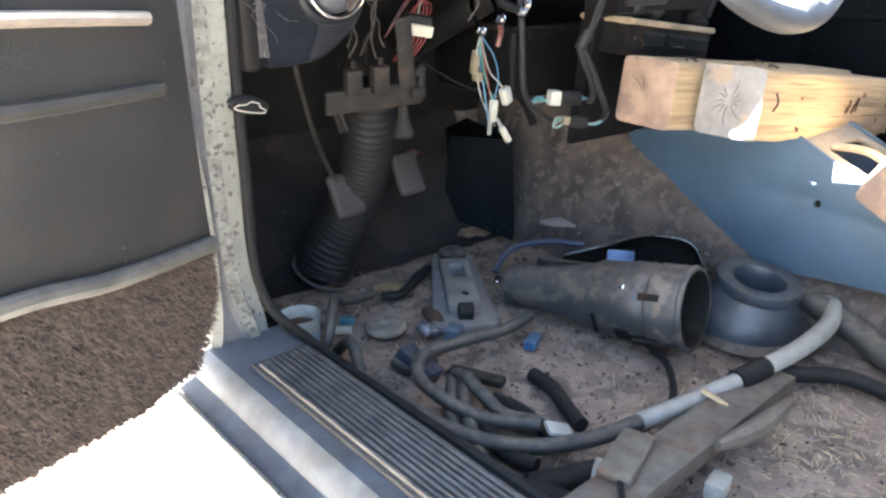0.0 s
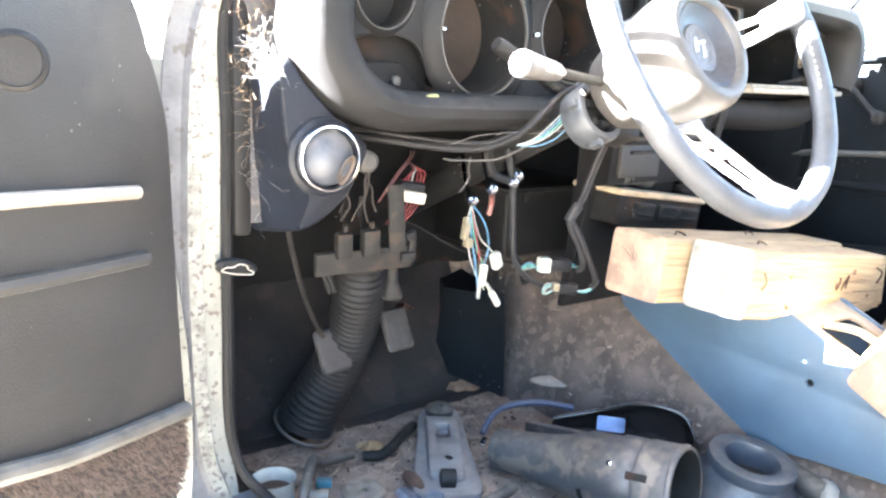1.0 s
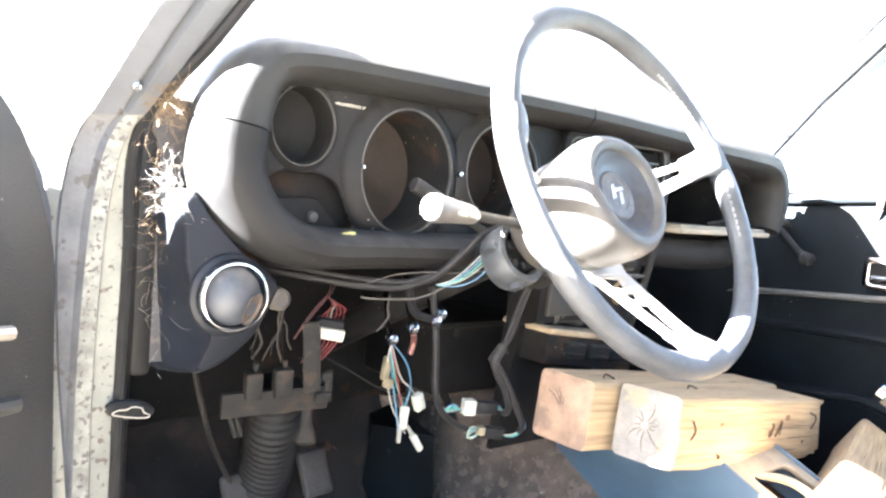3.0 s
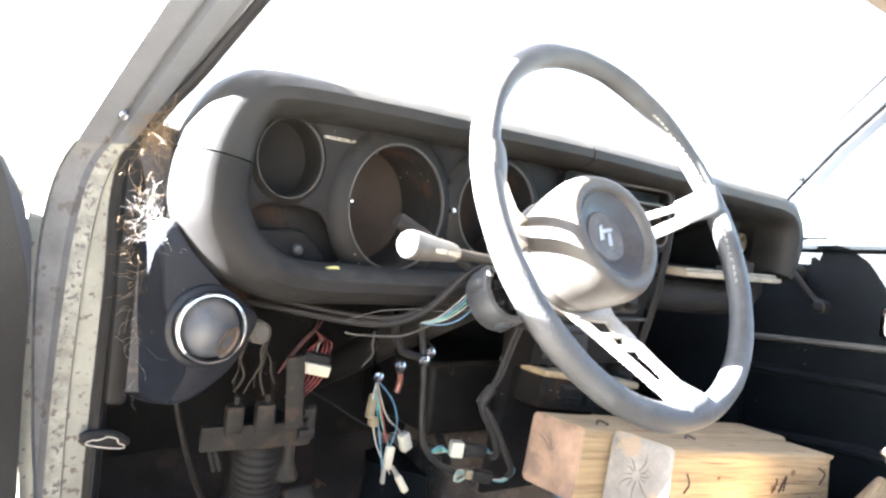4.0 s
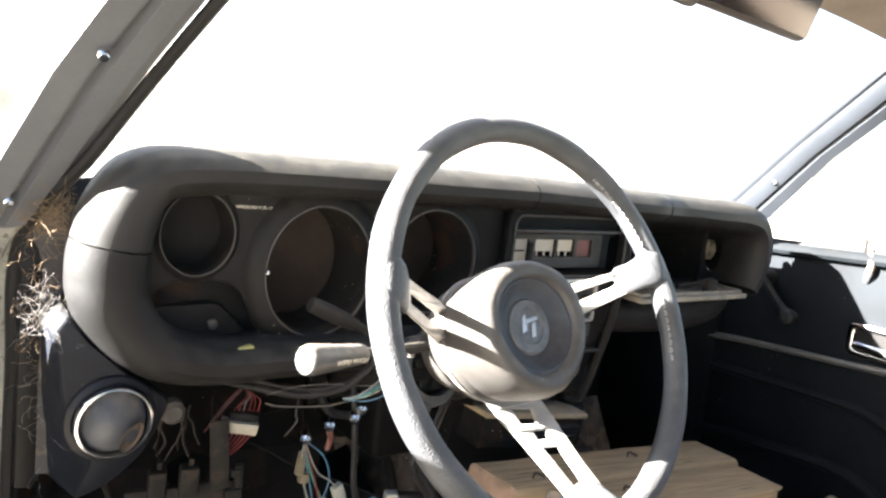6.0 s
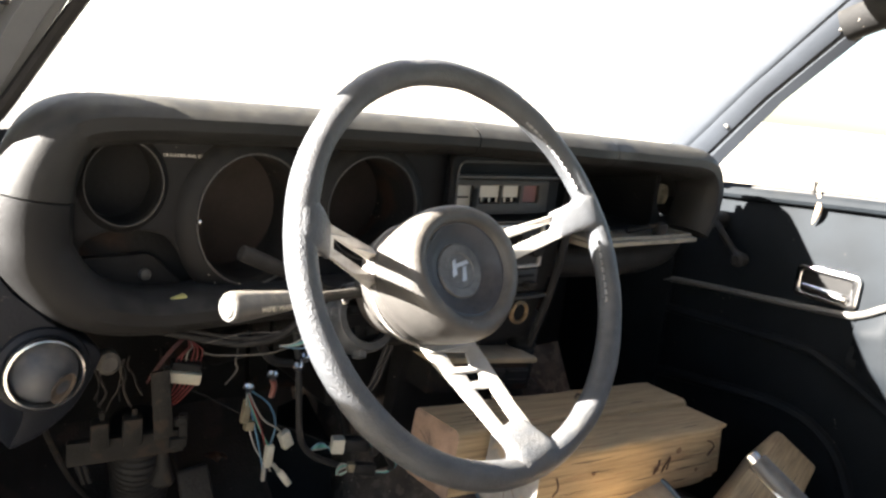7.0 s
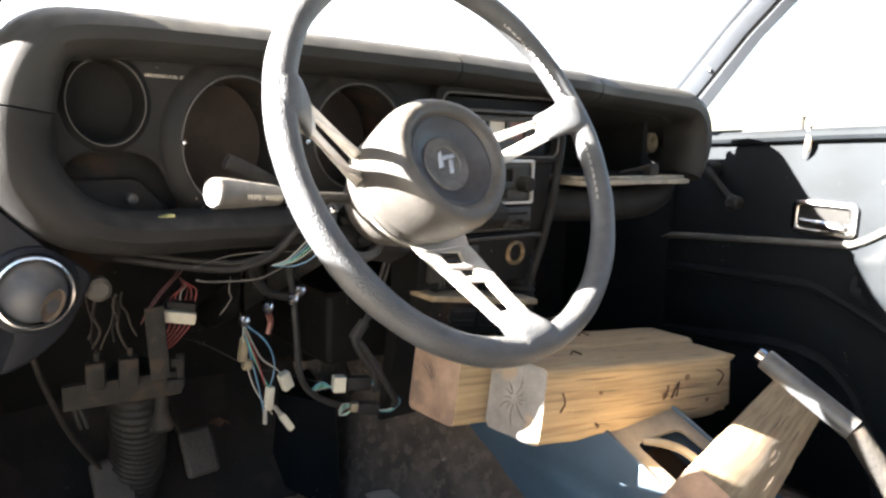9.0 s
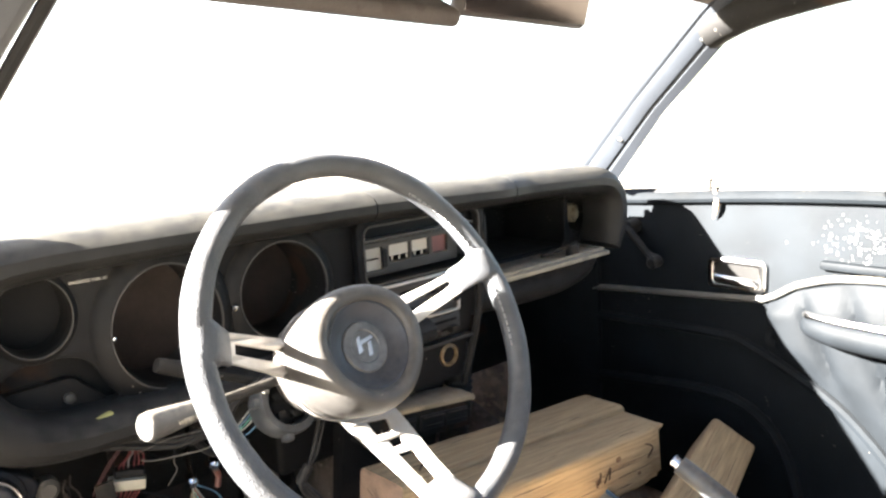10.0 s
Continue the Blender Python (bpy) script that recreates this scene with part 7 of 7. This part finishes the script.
# drying splits and knots along the sawn sides
KNOT = mat("dark_knot", (0.17, 0.10, 0.055), 0.85, var=0.4, scale=120)
for name_ob, ln, seed, cnt in ((t1, 0.50, 31, 9), (t2, 0.45, 32, 20), (t3, 0.58, 33, 12)):
    rg = random.Random(seed)
    for k in range(cnt):
        x0, l = rg.uniform(0.03, ln - 0.12), rg.uniform(0.03, 0.11)
        w, j = rg.uniform(-0.033, 0.033), rg.uniform(-0.002, 0.002)
        if k % 3 or seed == 33:
            pts = [Vector((x0, -0.0452, w)), Vector((x0 + l * 0.5, -0.0454, w + j)), Vector((x0 + l, -0.0452, w + j * 0.5))]
        else:
            pts = [Vector((x0, w, 0.0468)), Vector((x0 + l * 0.5, w + j, 0.0470)), Vector((x0 + l, w + j * 0.5, 0.0468))]
        if seed == 33:
            pts = [Vector((q.x, q.z, 0.0441)) for q in pts]
        me_b = tube(pts, [0.0002, rg.uniform(0.0004, 0.0008), 0.0002], 5, 4)
        me = bpy.data.meshes.new("split")
        me_b.to_mesh(me)
        me_b.free()
        me.materials.append(NB)
        ob = new("split", me)
        ob.parent = name_ob
        ob["label"] = "dark drying split"
for x, z, r_ in ((0.315, 0.020, 0.006), (0.262, -0.002, 0.007), (0.11, 0.012, 0.004), (0.38, -0.018, 0.005)):
    me_b = lathe([(0.0001, 0.0010), (0.6, 0.0009), (1.0, -0.0012)], Matrix.Translation((x, -0.0450, z)) @ Matrix.Rotation(radians(90), 4, 'X'), 14, r_ * 1.5, r_)
    me = bpy.data.meshes.new("knot")
    me_b.to_mesh(me)
    me_b.free()
    me.materials.append(KNOT)
    ob = new("knot", me)
    ob.parent = t2
    ob["label"] = "small dark brown knot"

# ---- matted fibre between pillar and dash ----
def fluff(name, centre, size, count, r, material, label, seed):
    rg = random.Random(seed)
    bms = []
    for _ in range(count):
        p = [Vector(centre) + Vector([rg.gauss(0, s) for s in size])]
        dv = Vector((rg.uniform(-1, 1), rg.uniform(-1, 1), rg.uniform(-1, 1))).normalized()
        for _ in range(4):
            dv = (dv + Vector((rg.uniform(-1, 1), rg.uniform(-1, 1), rg.uniform(-1, 1))) * 0.7).normalized()
            p.append(p[-1] + dv * rg.uniform(0.004, 0.010))
        bms.append(tube(p, r, 4, 2))
    return tagged(part(name, join(*bms), material, angle=80), label, "debris", kind="stuff")


FIBRE = mat("brown_fibre", (0.13, 0.09, 0.05), 0.9)
WEB = mat("pale_cobweb", (0.16, 0.15, 0.14), 0.9)
fluff("matted_fibre", (0.372, 0.845, 0.895), (0.007, 0.012, 0.010), 190, 0.00026, FIBRE, "matted brown fibre between pillar and dash", 5)
fluff("cobweb", (0.366, 0.812, 0.806), (0.003, 0.006, 0.012), 46, 0.00016, WEB, "pale cobweb strands beside the dash", 6)
fluff("cobweb", (0.372, 0.800, 0.790), (0.004, 0.004, 0.009), 30, 0.00014, WEB, "pale cobweb strands caught in the sun", 8)
fluff("matted_fibre", (0.362, 0.845, 0.78), (0.004, 0.010, 0.050), 70, 0.00018, FIBRE, "sparse brown fibre along the dash end", 7)
fluff("cobweb", (0.372, 0.850, 0.690), (0.004, 0.008, 0.035), 26, 0.00014, WEB, "thin cobweb on the vent housing", 9)
GREYSIDE = mat("dusty_grey_side_trim", (0.020, 0.019, 0.022), 0.75, var=0.4, scale=40, fine=250, bump=0.4, dust=0.2, stain=(0.045, 0.034, 0.030), stain_amount=0.22, stain_scale=60, fleck=0.8)
bm = skin([[(0.346, 0.880, z), (0.353, 0.868, z), (0.368, 0.862, z), (0.395, 0.858, z), (0.430, 0.862, z), (0.430, 0.885, z)] for z in (0.615, 0.70, 0.78, 0.84)] +
          [[(0.358, 0.866, 0.885), (0.365, 0.854, 0.890), (0.378, 0.848, 0.895), (0.400, 0.845, 0.90), (0.430, 0.850, 0.90), (0.430, 0.875, 0.90)]])
structure("side_trim", bm, GREYSIDE, "dusty grey trim strip between door jamb and dash", "trim")
# rusty wing edge outside, behind the open door
wing = thing("front_wing", (0.22, 0.92, 0.55), "rusty brown edge of the front wing beyond the door", "car wing", kind="structure")
bm = skin([[(0.180, 0.935, z), (0.215, 0.905 + b_, z), (0.244 + c_, 0.900, z), (0.256 + c_, 0.915, z), (0.258 + c_, 0.99, z), (0.180, 0.99, z)] for z, b_, c_ in ((0.55, 0, -0.012), (0.66, 0, -0.006), (0.74, 0.004, 0.0), (0.79, 0.008, 0.002), (0.815, 0.015, 0.0))])
part("wing_edge", bm, RUST, wing, angle=50)
part("wing_cap", tube([(0.205, 0.925, 0.822), (0.228, 0.915, 0.828), (0.250, 0.912, 0.824), (0.262, 0.925, 0.815)], [0.007, 0.010, 0.009, 0.005], 10), CREAM, wing, "pale paint on the wing top")
part("wing_bolt", box((0.012, 0.006, 0.008), pose(0.240, 0.902, 0.803, 0, 8, 0), 0.001), CHROME, wing)
structure("cowl_inner", span((0.350, 0.86, 0.60), (0.372, 1.2, 0.90), 0.006), VINYL_IN, "dark inner cowl side behind the dash end", "cowl panel")

# ---- yard beyond the glass ----
FX, FY = 2.28, 7.3
fence = thing("board_fence", (FX, FY, 0.0), "weathered grey board fence beyond the car", "fence")
FW = mat("weathered_boards", (0.36, 0.33, 0.30), 0.85, var=0.25, scale=4, fine=30)
board = part("board", box((0.140, 0.022, 1.14), pose(FX, FY, 0.535), 0.004, 1), FW, fence)
for k in range(1, 30):
    ob = new("board", board.data)
    ob.parent = fence
    ob.location = (-0.155 * k, 0.008 * (k % 2), 0.03 * math.sin(k * 2.3))
for z in (0.25, 0.80):
    part("fence_rail", span((FX - 4.6, FY + 0.02, z), (FX + 0.07, FY + 0.06, z + 0.09), 0.004), FW, fence)
